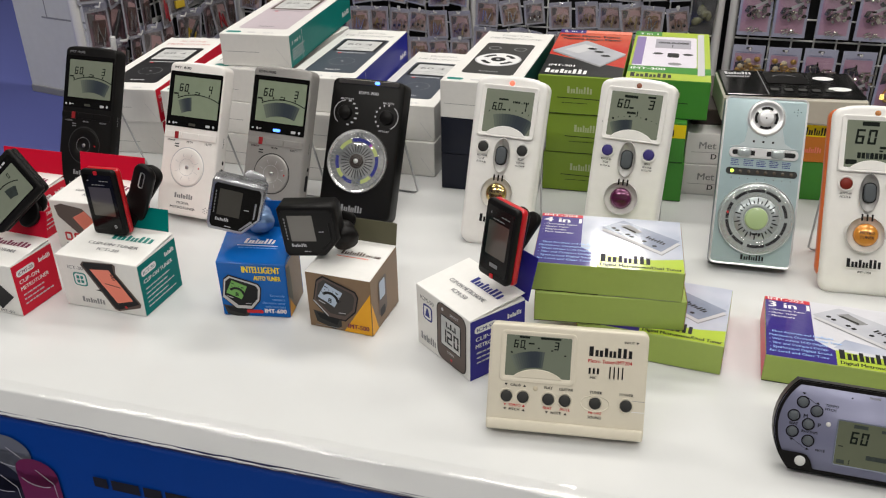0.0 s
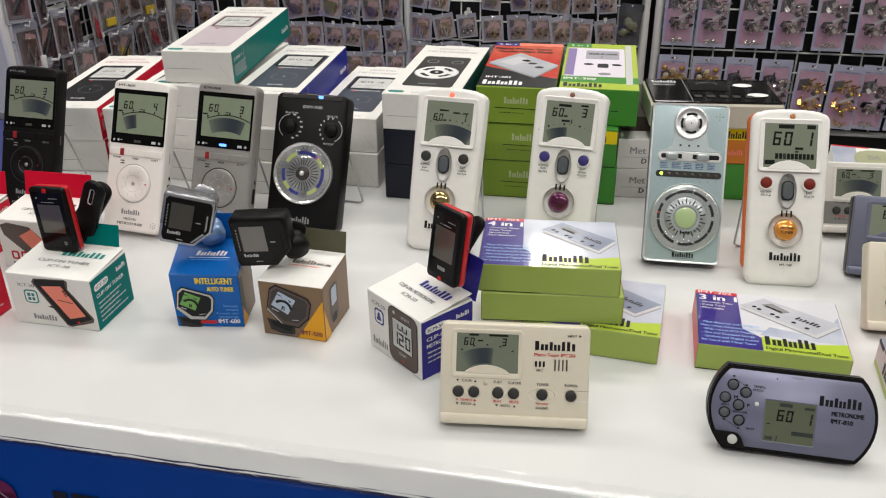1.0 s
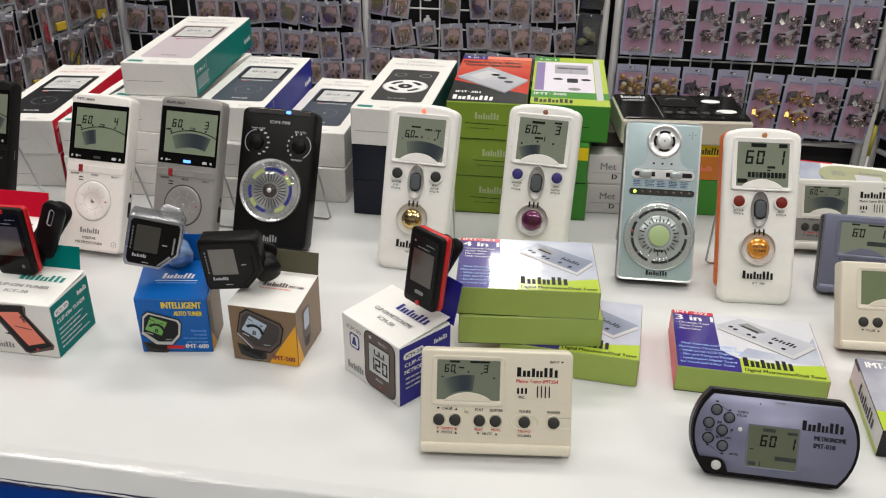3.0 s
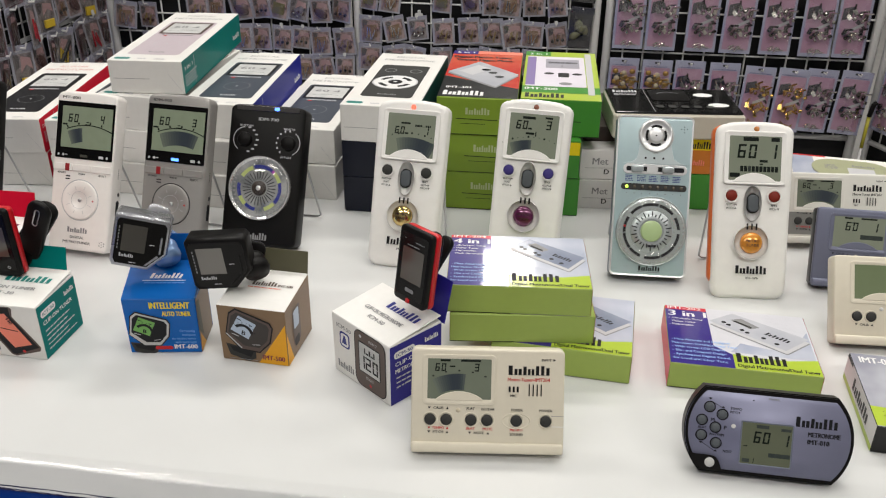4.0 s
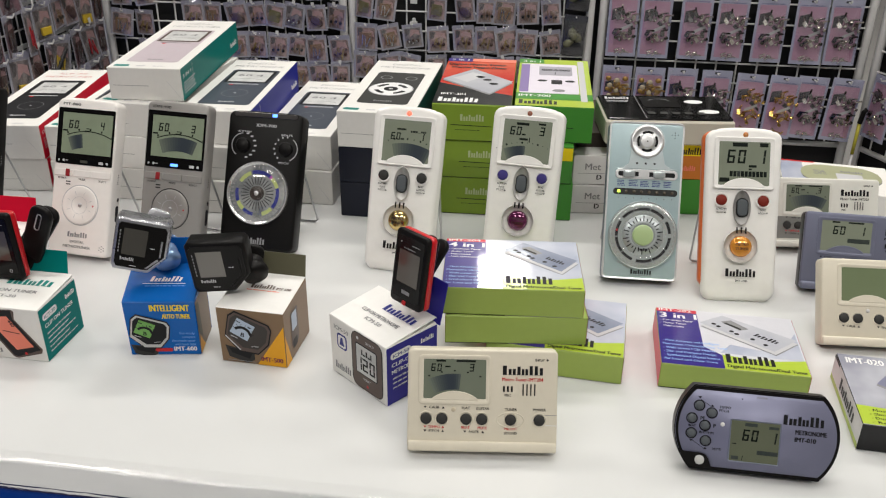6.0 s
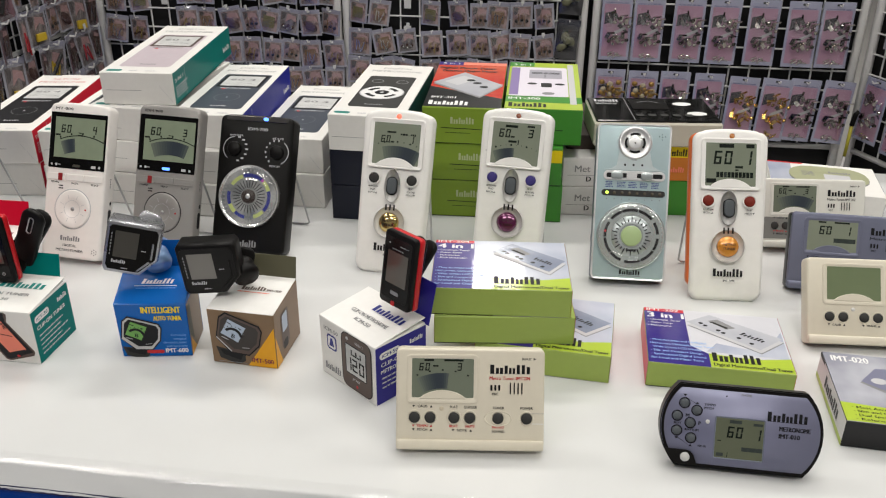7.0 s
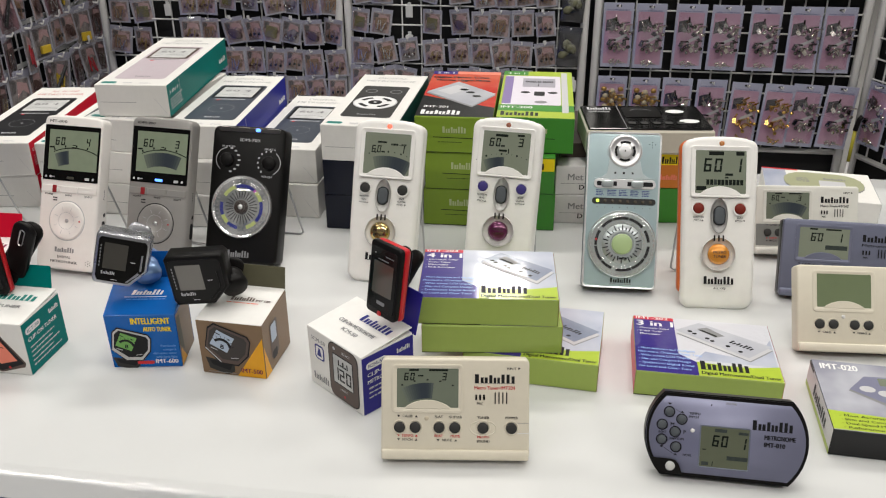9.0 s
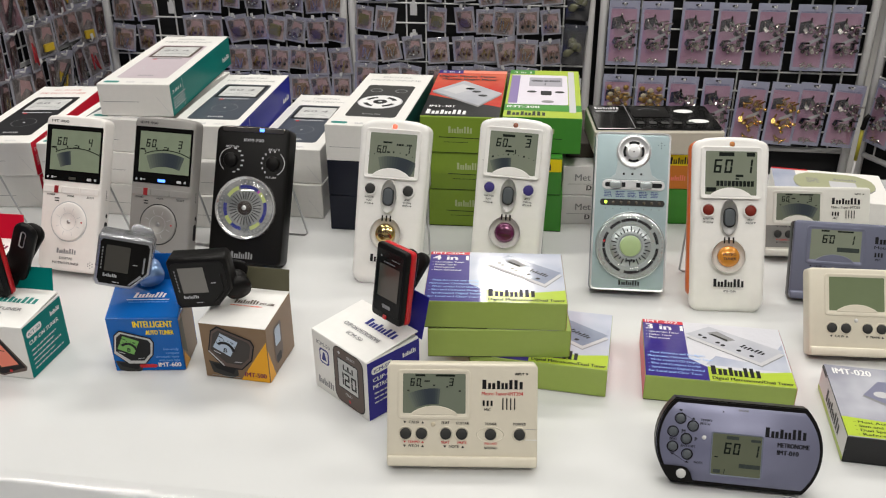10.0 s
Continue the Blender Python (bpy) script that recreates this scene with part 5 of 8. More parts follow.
def clock_metronome(x, y, yaw, lean):
    """An ice-blue metronome with a round speaker, two slide switches, a lamp row and a large clear dial."""
    t = standing("dial_metronome", "ice blue metallic metronome with silver dial and slide switches", "metronome", x, y, yaw, lean, 0.016)
    part("body", rounded(0.0695, 0.149, 0.019, 0.001, 1, 0.004, 5), SLATE_DARK, t, "grey plastic rear body", m=Matrix.Translation((0, 0.0006, 0)))
    part("front_plate", rounded(0.0685, 0.1475, 0.0035, 0.0011, 2, 0.0042, 5), ICE_METALLIC, t, "ice blue metallic front plate", m=Matrix.Translation((0, -0.0012, 0.0008)), smooth=True)
    part("edge_trim", rim(round_rect(-34.9, 0.2, 34.9, 149.4, 4.6), round_rect(-33.2, 2, 33.2, 147.6, 3.4), 1.5, 1.25, 0.4), SILVER, t, "thin silver edge trim")
    f = 1.25
    c = (0.8, 131.2)
    neck = [(c[0] + 16.8 * math.cos(a), c[1] + 16.8 * math.sin(a)) for a in (radians(q) for q in range(-30, 211, 20))]
    neck += [(-14.2, 117), (-15.4, 110), (-20, 106.4), (-28, 105), (32, 105), (24, 106.4), (18.4, 110), (16.6, 117)]
    part("speaker_plate", plate(neck, 0.5, 0.25, base=f), plastic("silver_blue_plate", (0.55, 0.62, 0.64), 0.32, metal=0.5), t)
    speaker = part("speaker", lathe([(0.0158, 0.0012), (0.0152, 0.0034), (0.0136, 0.0036), (0.0122, 0.0026), (0.0076, 0.0022), (0.007, 0.0034), (0.005, 0.0038), (0.0, 0.0036)], 48), SILVER, t, "brushed silver round speaker", m=at(*c), smooth=True)
    d = Print(speaker, at(0, 0, 2.7), 0.05)
    for k in range(4):
        d.arc(0, 0, 7.8, 9.9, 90 * k + 58, 90 * k + 122, INK, 2, "slot", 6)
    d.disc(0, 0, 0.7, INK, 24, "slot", seg=8)
    d.done()
    part("switch_bed", plate(round_rect(-27.4, 95.4, 30.8, 104.6, 4.4), 0.9, 0.4, base=f), SILVER, t)
    part("switch_slot", plate(round_rect(-24.6, 97.9, 28.2, 102.2, 1.6), 0.06, base=f + 0.92), INK, t)
    part("switch_divider", plate(round_rect(-5.6, 97.2, 4.2, 102.8, 0.5), 0.5, base=f + 0.9), SILVER, t)
    for kx in (-14.6, 13.4):
        part("slide_knob", plate(round_rect(kx - 5.6, 96.6, kx + 5.6, 103.4, 2.2), 2.6, 1.0, 2, base=f + 0.8), DULL_RING, t, smooth=True)
    part("lamp_strip", plate(round_rect(-28.4, 80.4, 31.4, 86.4, 2.8), 0.4, 0.15, base=f), RUBBER_GREY, t, "dark strip of eight lamps")
    for k in range(8):
        lit = k == 0
        part("lamp", pillow(0.0016, 0.0007, 12), LED_GREEN if lit else LED_SMOKE, t, "lit green lamp" if lit else "", m=at(-23.2 + 7.1 * k, 83.4, f + 0.4), smooth=True)
    c = (1.4, 42.6)
    dial = part("dial", lathe([(0.0322, 0.0012), (0.0318, 0.0034), (0.0306, 0.0042), (0.0262, 0.004), (0.0, 0.004)], 64), two_tone("pale_silver_dial", (0.42, 0.47, 0.47), (0.52, 0.56, 0.55), 40, 0.2, coat=0.5, metal=0.4), t, "clear dial over pale silver scale", m=at(*c), smooth=True)
    part("dial_ring", rim(circle(0, 0, 32.4, 64), circle(0, 0, 31, 64), 4.3, 3.6), DULL_RING, dial, smooth=True)
    part("dial_centre", lathe([(0.0099, 0.004), (0.0095, 0.0058), (0.0086, 0.0062), (0.0, 0.006)], 40), material("pale_green_dial_centre", (0.38, 0.5, 0.25), 0.3, coat=0.5), dial, "pale green dial centre", smooth=True)
    part("inner_ring", lathe([(0.0192, 0.004), (0.0188, 0.0046), (0.0114, 0.0046)], 48), DULL_RING, dial, smooth=True)
    part("dial_glass", lathe([(0.0312, 0.0046), (0.0296, 0.0076), (0.027, 0.0088), (0.0205, 0.0092), (0.0196, 0.0066)], 64), DIAL_GLASS, dial, "clear turning ring over the scale", smooth=True)
    d = Print(dial, at(0, 0, 4.25), 0.05)
    for k in range(10):
        d.arc(0, 0, 23.4, 26.0, 36 * k + 6, 36 * k + (40 if k % 3 else 33), INK, 1, "dark_band", 8)
    d.arc(0, 0, 26.4, 26.8, 0, 360, GREY_INK, 1, "dark_band", 48).arc(0, 0, 20.6, 21.0, 0, 360, GREY_INK, 1, "dark_band", 48)
    for k in range(28):
        a = 2 * math.pi * k / 28
        d.line(13.4 * math.cos(a), 13.4 * math.sin(a), (18.6 if k % 2 else 16) * math.cos(a), (18.6 if k % 2 else 16) * math.sin(a), 1.0, INK, 9, "tick")
    for k in range(40):
        a = 2 * math.pi * k / 40
        d.rect(29 * math.cos(a) - 0.8, 29 * math.sin(a) - 0.8, 29 * math.cos(a) + 0.8, 29 * math.sin(a) + 0.8, GREY_INK, 1, "scale_mark")
    d.disc(-24.6, 4, 1.1, RED_INK, 2, "scale_mark", seg=10)
    d.bars(-4, -14.6, 9, 3.0, INK, layer=8, name="lettering", shape=(1, 0.6, 0.8, 0.7))
    d.done()
    p = Print(t, at(0, 0, f), 0.06)
    p.bars(-8, 5.6, 19.5, 4.6, INK, name="brand_bars").rect(-8.6, 4.2, 12, 4.7, GREY_INK)
    for a, b in ((0, 2.6), (-2.8, 0.6), (2.8, 0.6), (0, -2.4), (0, 0.2)):
        p.disc(26.2 + a, 137.6 + b, 0.5, INK, 1, "lamp_hole", seg=8)
    p.text("TUNE", 0.6, 114.6, 1.5, GREY_INK, align="c", layer=12)
    for a in (-7.6, 0.4, 8.6):
        p.rect(a - 0.9, 109.4, a + 0.9, 111.2, INK, 12, "switch_mark")
    for k in range(5):
        p.lines(-25 + 10.8 * k, 93.2, 8.6, 0.8, 4, BLUE_INK, seed=20 + k)
    for k in range(8):
        p.disc(-23.2 + 7.1 * k, 77.4, 0.5, GREY_INK, 1, "lamp_dot", seg=8)
    p.done()
    wire_stand(t, 0.058, 0.1, 0.019, lean, 0.016, 0.05)


clock_metronome(0.1741, 0.7228, -5.5, 25.6)


def flat_tuner(x, y, yaw, lean, shell, label, model, window, lcd, blank=False, dark_band=None, scale=1.0, extra=0.0, rear=None):
    """A flat tuner the size of a playing card: display window with an arched foot, a row of round keys, a foot ledge."""
    t = standing("metronome_tuner", label, "tuner", x, y, yaw, lean, 0.013, "flat card-sized tuners")
    t.matrix_world = t.matrix_world @ Matrix.Scale(scale, 4)
    w, h = 0.104, 0.0712
    part("body", rounded(w + extra, h, 0.0045 if rear else 0.015, 0.0016, 3, 0.0035, 5), shell, t, m=Matrix.Translation((-extra / 2, 0, 0)), smooth=True)
    if rear:
        part("rear_case", rounded(w + extra + 0.0004, h - 0.001, 0.011, 0.0008, 2, 0.0035, 5), rear, t, "dark rear case", m=Matrix.Translation((-extra / 2, 0.004, 0.0005)), smooth=True)
    part("foot_ledge", rounded(w * 0.992 + extra, 0.0072, 0.004, 0.0014, 2), shell, t, m=Matrix.Translation((-extra / 2, -0.0022, 0.0)), smooth=True)
    part("display_frame", rim(round_rect(-44.6, 32.6, 5.6, 67, 3), round_rect(-40.9, 36.8, 2.2, 63.9, 0.6), 0.6, 0.1, 0.45), shell, t, smooth=False)
    disp = part("display", plate(round_rect(-41, 36.6, 2.3, 64.1, 0.6), 0.15), lcd, t, "grey-green liquid crystal display")
    part("display_arch", plate(arch(-36, -2.6, 35.8, 6.2), 0.7, 0.3), shell, t)
    p = Print(t)
    for kx in (-39, -28, -11.2, -0.2, 19.6, 39.6):
        key(t, kx, 22.6, 3.9, RUBBER_GREY, dark_band or shell, dome=1.3)
    part("key_surround", rim(circle(19.6, 22.4, 5.6, 32, 1.75), circle(19.6, 22.4, 4.9, 32, 1.8), 0.4, 0.02), shell, t, smooth=True)
    part("indicator_lamp", pillow(0.0016, 0.0006, 12), PALE_ABS if blank else plastic("cream_lamp", (0.55, 0.48, 0.36), 0.3), t, m=at(-20, 29, 0.1), smooth=True)
    p.rect(41, 26.1, 51.6, 26.4, GREY_INK).rect(41, 18.8, 51.6, 19.3, WHITE_INK)
    ink = INK
    for word, xx, zz in (("CALIB", -33.4, 15.2), ("TRANS", -5.6, 15.2), ("TUNER", 19.8, 15.2), ("POWER", 39.6, 15.2)) if blank else (("CALIB", -33.4, 29.6), ("FLAT", -11.4, 29.4), ("GUITAR", 0.2, 29.2), ("TUNER", 19.8, 29), ("POWER", 39.6, 29), ("PITCH", -33.4, 13.2), ("NOTE", -5.6, 13), ("SOUND", 19.8, 12.4)):
        p.text(word, xx, zz, 1.9, ink, align="c", bold=0.12)
    for word, xx, zz in () if blank else (("TEMPO", -33.4, 15.9), ("BEAT", -11.4, 15.9), ("MUTE", 0.2, 15.7), ("METRO", 19.8, 15.5)):
        p.text(word, xx, zz, 1.9, RED_INK, align="c", bold=0.12)
    for xx, zz, m in ((-33.4, 16, ink), (-5.6, 16, ink)) if blank else ((-33.4, 30.4, ink), (-33.4, 16.8, RED_INK), (-33.4, 14, ink), (-5.6, 13.8, ink)):
        p.poly([(xx - 6.2, zz - 0.8), (xx - 5.2, zz + 0.8), (xx - 7.2, zz + 0.8)], m, 2, "lettering")
        p.poly([(xx + 5.2, zz - 0.8), (xx + 7.2, zz - 0.8), (xx + 6.2, zz + 0.8)], m, 2, "lettering")
    if not blank:
        p.bars(13.8, 53.9, 28, 6.4, ink, name="brand_bars", shape=(1, 0.68, 0.86, 0.68, 1, 1, 0.92))
        p.text(model, 13.4, 49.6, 2.6, RED_INK if window == "red" else ink, width=28.4, bold=0.15)
        p.text("INPUT", 42.6, 63.6, 1.7, ink, align="r").poly([(44, 63.6), (45.8, 64.5), (44, 65.4)], ink, 2, "lettering")
        slots(p, 14.8, 42.2, 3, 2.7, 1.4, 3.9)
        p.text("MIC", 17.4, 38.8, 1.9, ink, align="c", bold=0.1)
        slots(p, 28, 39.8, 4, 2.7, 0.8, 8)
        q = Print(disp, at(0, 0, 0.16), 0.04)
        if model == "Metronome":
            q.digit("6", -31.5, 51.6, 8).digit("0", -25.4, 51.6, 8).digit("1", -8.4, 51.8, 8)
        else:
            q.digit("6", -36.2, 55.4, 5.6).digit("0", -31.9, 55.4, 5.6).digit("3", -9.4, 55.6, 5.6)
        q.rect(-26.2, 58.4, -22.4, 59.4, LCD_INK if model != "Metronome" else LCD_FADE, 2, "display_figure").rect(-32.4, 62.2, -25.6, 63.6, LCD_INK, 2, "display_figure").rect(-18.4, 62.2, -5, 63.6, LCD_INK, 2, "display_figure")
        if window == "red":
            fan(q, -19.5, 12, 31, 42, 84, 116)
        elif model == "Metronome":
            q.rect(-18, 44.6, 1, 48.6, LCD_FADE, 2, "display_figure")
        else:
            fan(q, -19.5, 12, 31, 42, 62, 116)
        for k in range(0 if model == "Metronome" else 5):
            a = radians(66 + 12 * k)
            q.rect(-19.5 + 43.6 * math.cos(a) - 0.7, 12 + 43.6 * math.sin(a), -19.5 + 43.6 * math.cos(a) + 0.7, 12.9 + 43.6 * math.sin(a), LCD_INK, 2, "display_figure")
        q.done()
    p.done()
    if dark_band:
        part("key_band", plate([(-50.8, 9), (50.8, 9), (50.8, 31.4), (-50.8, 31.4)], 0.09), dark_band, t, "darker key band")
    return t


flat_tuner(0.0175, 0.4738, -0.7, 26.1, CREAM_ABS, "cream plastic flat metronome tuner propped on the white cover", "Metro Tuner-IMT204", "red", LCD_MID)
flat_tuner(0.3655, 0.6110, -4.0, 33, CREAM_ABS, "cream plastic flat tuner with a blank display", "", "", material("blank_green_lcd", (0.155, 0.195, 0.105), 0.12, coat=0.6, grain=0.04, grain_scale=25), blank=True, scale=1.03, extra=0.005)
flat_tuner(0.3788, 0.7947, -2.5, 25, plastic("white_tuner_plastic", (0.68, 0.67, 0.62), 0.35), "off-white flat metronome tuner with a darker key band", "Metro Tuner-IMT202", "ink", LCD_MID, dark_band=plastic("warm_grey_band", (0.2, 0.2, 0.19), 0.4))
flat_tuner(0.3790, 0.7022, -8.9, 24.6, plastic("slate_grey_metallic", (0.15, 0.16, 0.23), 0.36, metal=0.3), "lavender grey flat metronome with a displayed tempo", "Metronome", "ink", LCD_GLASS, scale=1.02, extra=0.004, rear=plastic("charcoal_plastic", (0.02, 0.02, 0.024), 0.4))


def pill_metronome(x, y, yaw, lean):
    """A lavender-grey metronome with round ends, six small keys and a square display."""
    t = standing("pocket_metronome", "lavender grey pocket metronome with rounded ends and black rim", "metronome", x, y, yaw, lean, 0.012)
    half, ext, hh = 42.0, 11.6, 56.0
    r = (ext ** 2 + (hh / 2) ** 2) / (2 * ext)
    a = math.degrees(math.asin(hh / 2 / r))

    def outline(inset):
        pts = []
        for k in range(13):
            q = radians(-a + 2 * a * k / 12)
            pts.append((half + ext - r + (r - inset) * math.cos(q), hh / 2 + (r - inset) * math.sin(q) * (hh / 2 - inset) / (hh / 2)))
        pts += [(-px, hh - pz) for px, pz in pts]
        return pts

    def tub(pts, y0, y1):
        bm = bmesh.new()
        f, b = ([bm.verts.new((px / 1000, yy / 1000, pz / 1000)) for px, pz in pts] for yy in (y0, y1))
        bm.faces.new(f)
        bm.faces.new(b[::-1])
        for k in range(len(pts)):
            j = (k + 1) % len(pts)
            bm.faces.new((f[j], f[k], b[k], b[j]))
        bmesh.ops.recalc_face_normals(bm, faces=bm.faces)
        return bm

    bm = tub(outline(-0.35), -0.2, 12)
    bmesh.ops.bevel(bm, geom=[e for e in bm.edges if abs(e.verts[0].co.y - e.verts[1].co.y) < 1e-7], offset=0.0008, segments=2, affect="EDGES")
    part("rear_case", bm, BLACK_ABS, t, "black plastic rim and rear case", smooth=False)
    bm = tub(outline(0.25), -1.6, 1.2)
    bmesh.ops.bevel(bm, geom=[e for e in bm.edges if all(v.co.y < -0.0015 for v in e.verts)], offset=0.002, segments=4, affect="EDGES")
    part("front_shell", bm, SLATE_METALLIC, t, smooth=True)
    f = 1.6
    part("corner_inlay", plate([(-41.6, 1.2), (-27.4, 1.2), (-28.6, 3.4), (-30.2, 7.6), (-32.4, 10.2), (-35, 11), (-49.6, 11.2), (-46.6, 6)], 0.35, 0.15, base=f), BLACK_ABS, t, "black corner inlay")
    part("start_button", pillow(0.0034, 0.0012, 20), plastic("pale_grey_button", (0.5, 0.5, 0.49), 0.35), t, "pale grey start button", m=at(-36, 6.2, f), smooth=True)
    for kx, kz in ((-38.7, 43), (-30.2, 38.6), (-43, 33.9), (-34.1, 29.7), (-42.7, 23.8), (-33, 19.4)):
        part("button", pillow(0.003, 0.0012, 20), SLATE_KEY, t, m=at(kx, kz, f), smooth=True)
        part("button_collar", rim(circle(kx, kz, 3.9, 20), circle(kx, kz, 3.1, 20), f + 0.3, f), BLACK_ABS, t, smooth=True)
    part("indicator_lamp", pillow(0.0015, 0.0006, 12), PALE_ABS, t, "unlit pale lamp", m=at(-22.6, 31.6, f), smooth=True)
    disp = part("display", plate(round_rect(-17.2, 7.8, 15, 35.6, 0.8), 0.12, base=f), LCD_DARK, t, "dull green liquid crystal display")
    part("display_frame", rim(round_rect(-17.9, 7.1, 15.7, 36.3, 1), round_rect(-16.9, 8.1, 14.7, 35.3, 0.6), f + 0.4, f + 0.1), SLATE_DARK, t)
    q = Print(disp, at(0, 0, f + 0.13), 0.04)
    q.digit("6", -9.6, 22, 8).digit("0", -3.8, 22, 8).digit("1", 8.4, 21.6, 7.8)
    q.rect(-8, 32, 0, 34.2, LCD_FADE, 2, "display_figure").rect(7.6, 31.4, 14, 33.2, LCD_FADE, 2, "display_figure").rect(0.8, 13.6, 14.4, 16.4, LCD_FADE, 2, "display_figure")
    q.rect(-15.6, 9, -11, 11.4, LCD_FADE, 2, "display_figure").digit("1", -10, 8.8, 3.2).rect(-15.4, 19.4, -12.8, 20, LCD_INK, 2, "display_figure")
    p = Print(t, at(0, 0, f), 0.06)
    p.bars(16.4, 35.8, 26, 6.6, INK, name="brand_bars", shape=(1, 0.68, 0.86, 0.68, 1, 1, 0.92))
    p.text("METRONOME", 24.4, 29.9, 3.2, INK, width=20, bold=0.45).text("IMT-010", 24.4, 25.0, 3.2, INK, width=13.4, bold=0.45)
    p.text("PHONE", -1.6, 51.2, 1.5, GREY_INK).disc(-11.2, 50, 0.5, INK, seg=8)
    p.text("TEMPO", -25.6, 42.4, 1.7, INK).text("PITCH", -25.6, 40, 1.7, INK).text("M", -37.4, 33.4, 2.6, INK).text("P", -28.6, 28.8, 2.6, INK)
    p.text("BEAT", -45, 28.2, 1.6, INK).text("RHYTHM", -37.4, 24.2, 1.7, INK).text("NOTE", -28, 13.8, 1.5, INK)
    for xx, zz, s in ((-38.7, 48.4, -1), (-30.2, 43.6, 1), (-42.7, 18.8, -1), (-33, 14.4, 1)):
        p.poly([(xx - 1.3, zz - 0.7 * s), (xx + 1.3, zz - 0.7 * s), (xx, zz + 0.7 * s)][::s], INK, 2, "lettering")
    p.line(-38, 47, -31, 43, 0.25, INK).line(-42, 19, -34, 14.4, 0.25, INK)
    p.done()
    q.done()
    part("prop_foot", rounded(0.03, 0.03, 0.003, 0.001, 1), BLACK_ABS, t, m=Matrix.Translation((0, 0.014, 0.004)) @ pose(0, 0, 0, -14))


pill_metronome(0.2000, 0.4547, -8.5, 26.4)


# ---- retail cartons in front: cube boxes for clip-on tuners, flat boxes for card tuners ----
def sheet(w, h, t=0.0007):
    """A thin card sheet, x -w/2..w/2, z 0..h."""
    return rounded(w, h, t, 0.00015, 1)


def cube_box(x, y, yaw, w, d, h, label, front, side, top, flap, flap_h, flap_w, flap_x, flap_lean=12, lid_tilt=2.0, body=None, name="tuner_box", sag=0.0):
    """A small cube carton with a printed front and right side, a lid sheet, and its rear flap standing up."""
    t = tagged(empty(name, place(x, y, 0.0003, yaw)), label, "box", "small tuner boxes")
    bm = carton(w, d, h)
    for v in bm.verts:
        k = v.co.z / h
        v.co.x *= 1 + 0.035 * k * (v.co.x < 0)
        v.co.z += sag * k * v.co.y / d
    part("carton", bm, body or front, t)
    part("lid", rounded(w * 1.01, d * 0.99, 0.0008, 0.0002, 1), top, t, m=Matrix.Translation((-w * 0.008, 0.0002, h + 0.0002)) @ pose(0, 0, 0, -90 + lid_tilt + math.degrees(sag / d)) )
    if flap:
        fl = part("flap", sheet(flap_w, flap_h), flap, t, "open rear flap standing up", m=Matrix.Translation((flap_x, d - 0.0012, h + sag - 0.001)) @ pose(0, 0, 0, -flap_lean))
    return t


def lid_frame(w, d, h, tilt=2.0, sag=0.0):
    return Matrix.Translation((-w / 2, 0, h + 0.0003)) @ pose(0, 0, 0, -90 + tilt + math.degrees(sag / d))


def clip_photo(p, x, z, s, screen, turn=0.0, body=None, name="photo"):
    """A printed picture of a six-sided clip-on tuner."""
    c, sn = math.cos(radians(turn)), math.sin(radians(turn))

    def q(pts):
        return [(x + s * (a * c - b * 1.2 * sn), z + s * (a * sn + b * 1.2 * c)) for a, b in pts]

    shell = body or BROWN_INK
    p.poly(q([(-9, -8), (-6, -12.5), (3, -12.8), (6, -10.4), (5, -7)]), RUBBER_GREY, 2, name).poly(q([(-7, -8.6), (-5, -10.4), (3.6, -10.6), (4.4, -7)]), INK, 3, name)
    p.poly(q([(-10.6, 5.6), (-10, -4), (-1.4, -8.8), (7.2, -7.4), (11, -1.6), (10.6, 5.2), (8.6, 7.2), (-8, 8.4)]), INK, 4, name)
    p.poly(q([(-10, 5.2), (-9.5, -3.6), (-1.2, -8.1), (6.9, -6.8), (10.3, -1.4), (10, 4.9), (8.2, 6.6), (-7.7, 7.7)]), shell, 5, name)
    p.poly(q([(-9.1, 4.6), (-8.8, -2.6), (-0.6, -6.4), (6.4, -5.2), (9.3, -0.9), (8.9, 4.4), (7.4, 5.8), (-7, 6.9)]), INK if body else DUSK_PRINT, 6, name)
    p.poly(q([(-8, -1.2), (0.8, -2.9), (2.9, 4.5), (-5.9, 5.9)]), screen, 7, name)
    ox, oz = q([(-2.3, -1.2)])[0]
    p.arc(ox, oz, 3.6 * s, 5.0 * s, 16 + turn, 146 + turn, INK, 8, name, 10)
    for k in range(7):
        a = radians(22 + 20 * k + turn)
        p.line(ox + 5.3 * s * math.cos(a), oz + 5.3 * s * math.sin(a), ox + 6.1 * s * math.cos(a), oz + 6.1 * s * math.sin(a), 0.25 * s, INK, 8, name)
    p.text("B", ox - 0.6 * s, oz - 0.4 * s, 2.4 * s, INK, layer=9, turn=turn, bold=0.4)
    for u, v, w2 in ((-6.2, 4.6, 2.2), (-0.4, 3.6, 1.6), (-7.2, -2.6, 3.4)):
        (xa, za), (xb, zb) = q([(u, v), (u + w2, v - 0.35)])
        p.line(xa, za, xb, zb, 0.45 * s, INK if v > 0 else PALE_INK, 9, name)
    (xa, za), (xb, zb) = q([(3.2, -4.6), (6.6, -3.6)])
    p.line(xa, za, xb, zb, 0.3 * s, PALE_INK, 9, name)
    (xa, za), (xb, zb) = q([(-9.6, -3.4), (-1.2, -7.7)])
    p.line(xa, za, xb, zb, 0.6 * s, SILVER_PRINT, 9, name)


DUSK_PRINT = material("printed_dusk_brown", (0.035, 0.028, 0.026), 0.4)
SILVER_PRINT = material("printed_silver_edge", (0.5, 0.5, 0.5), 0.4)

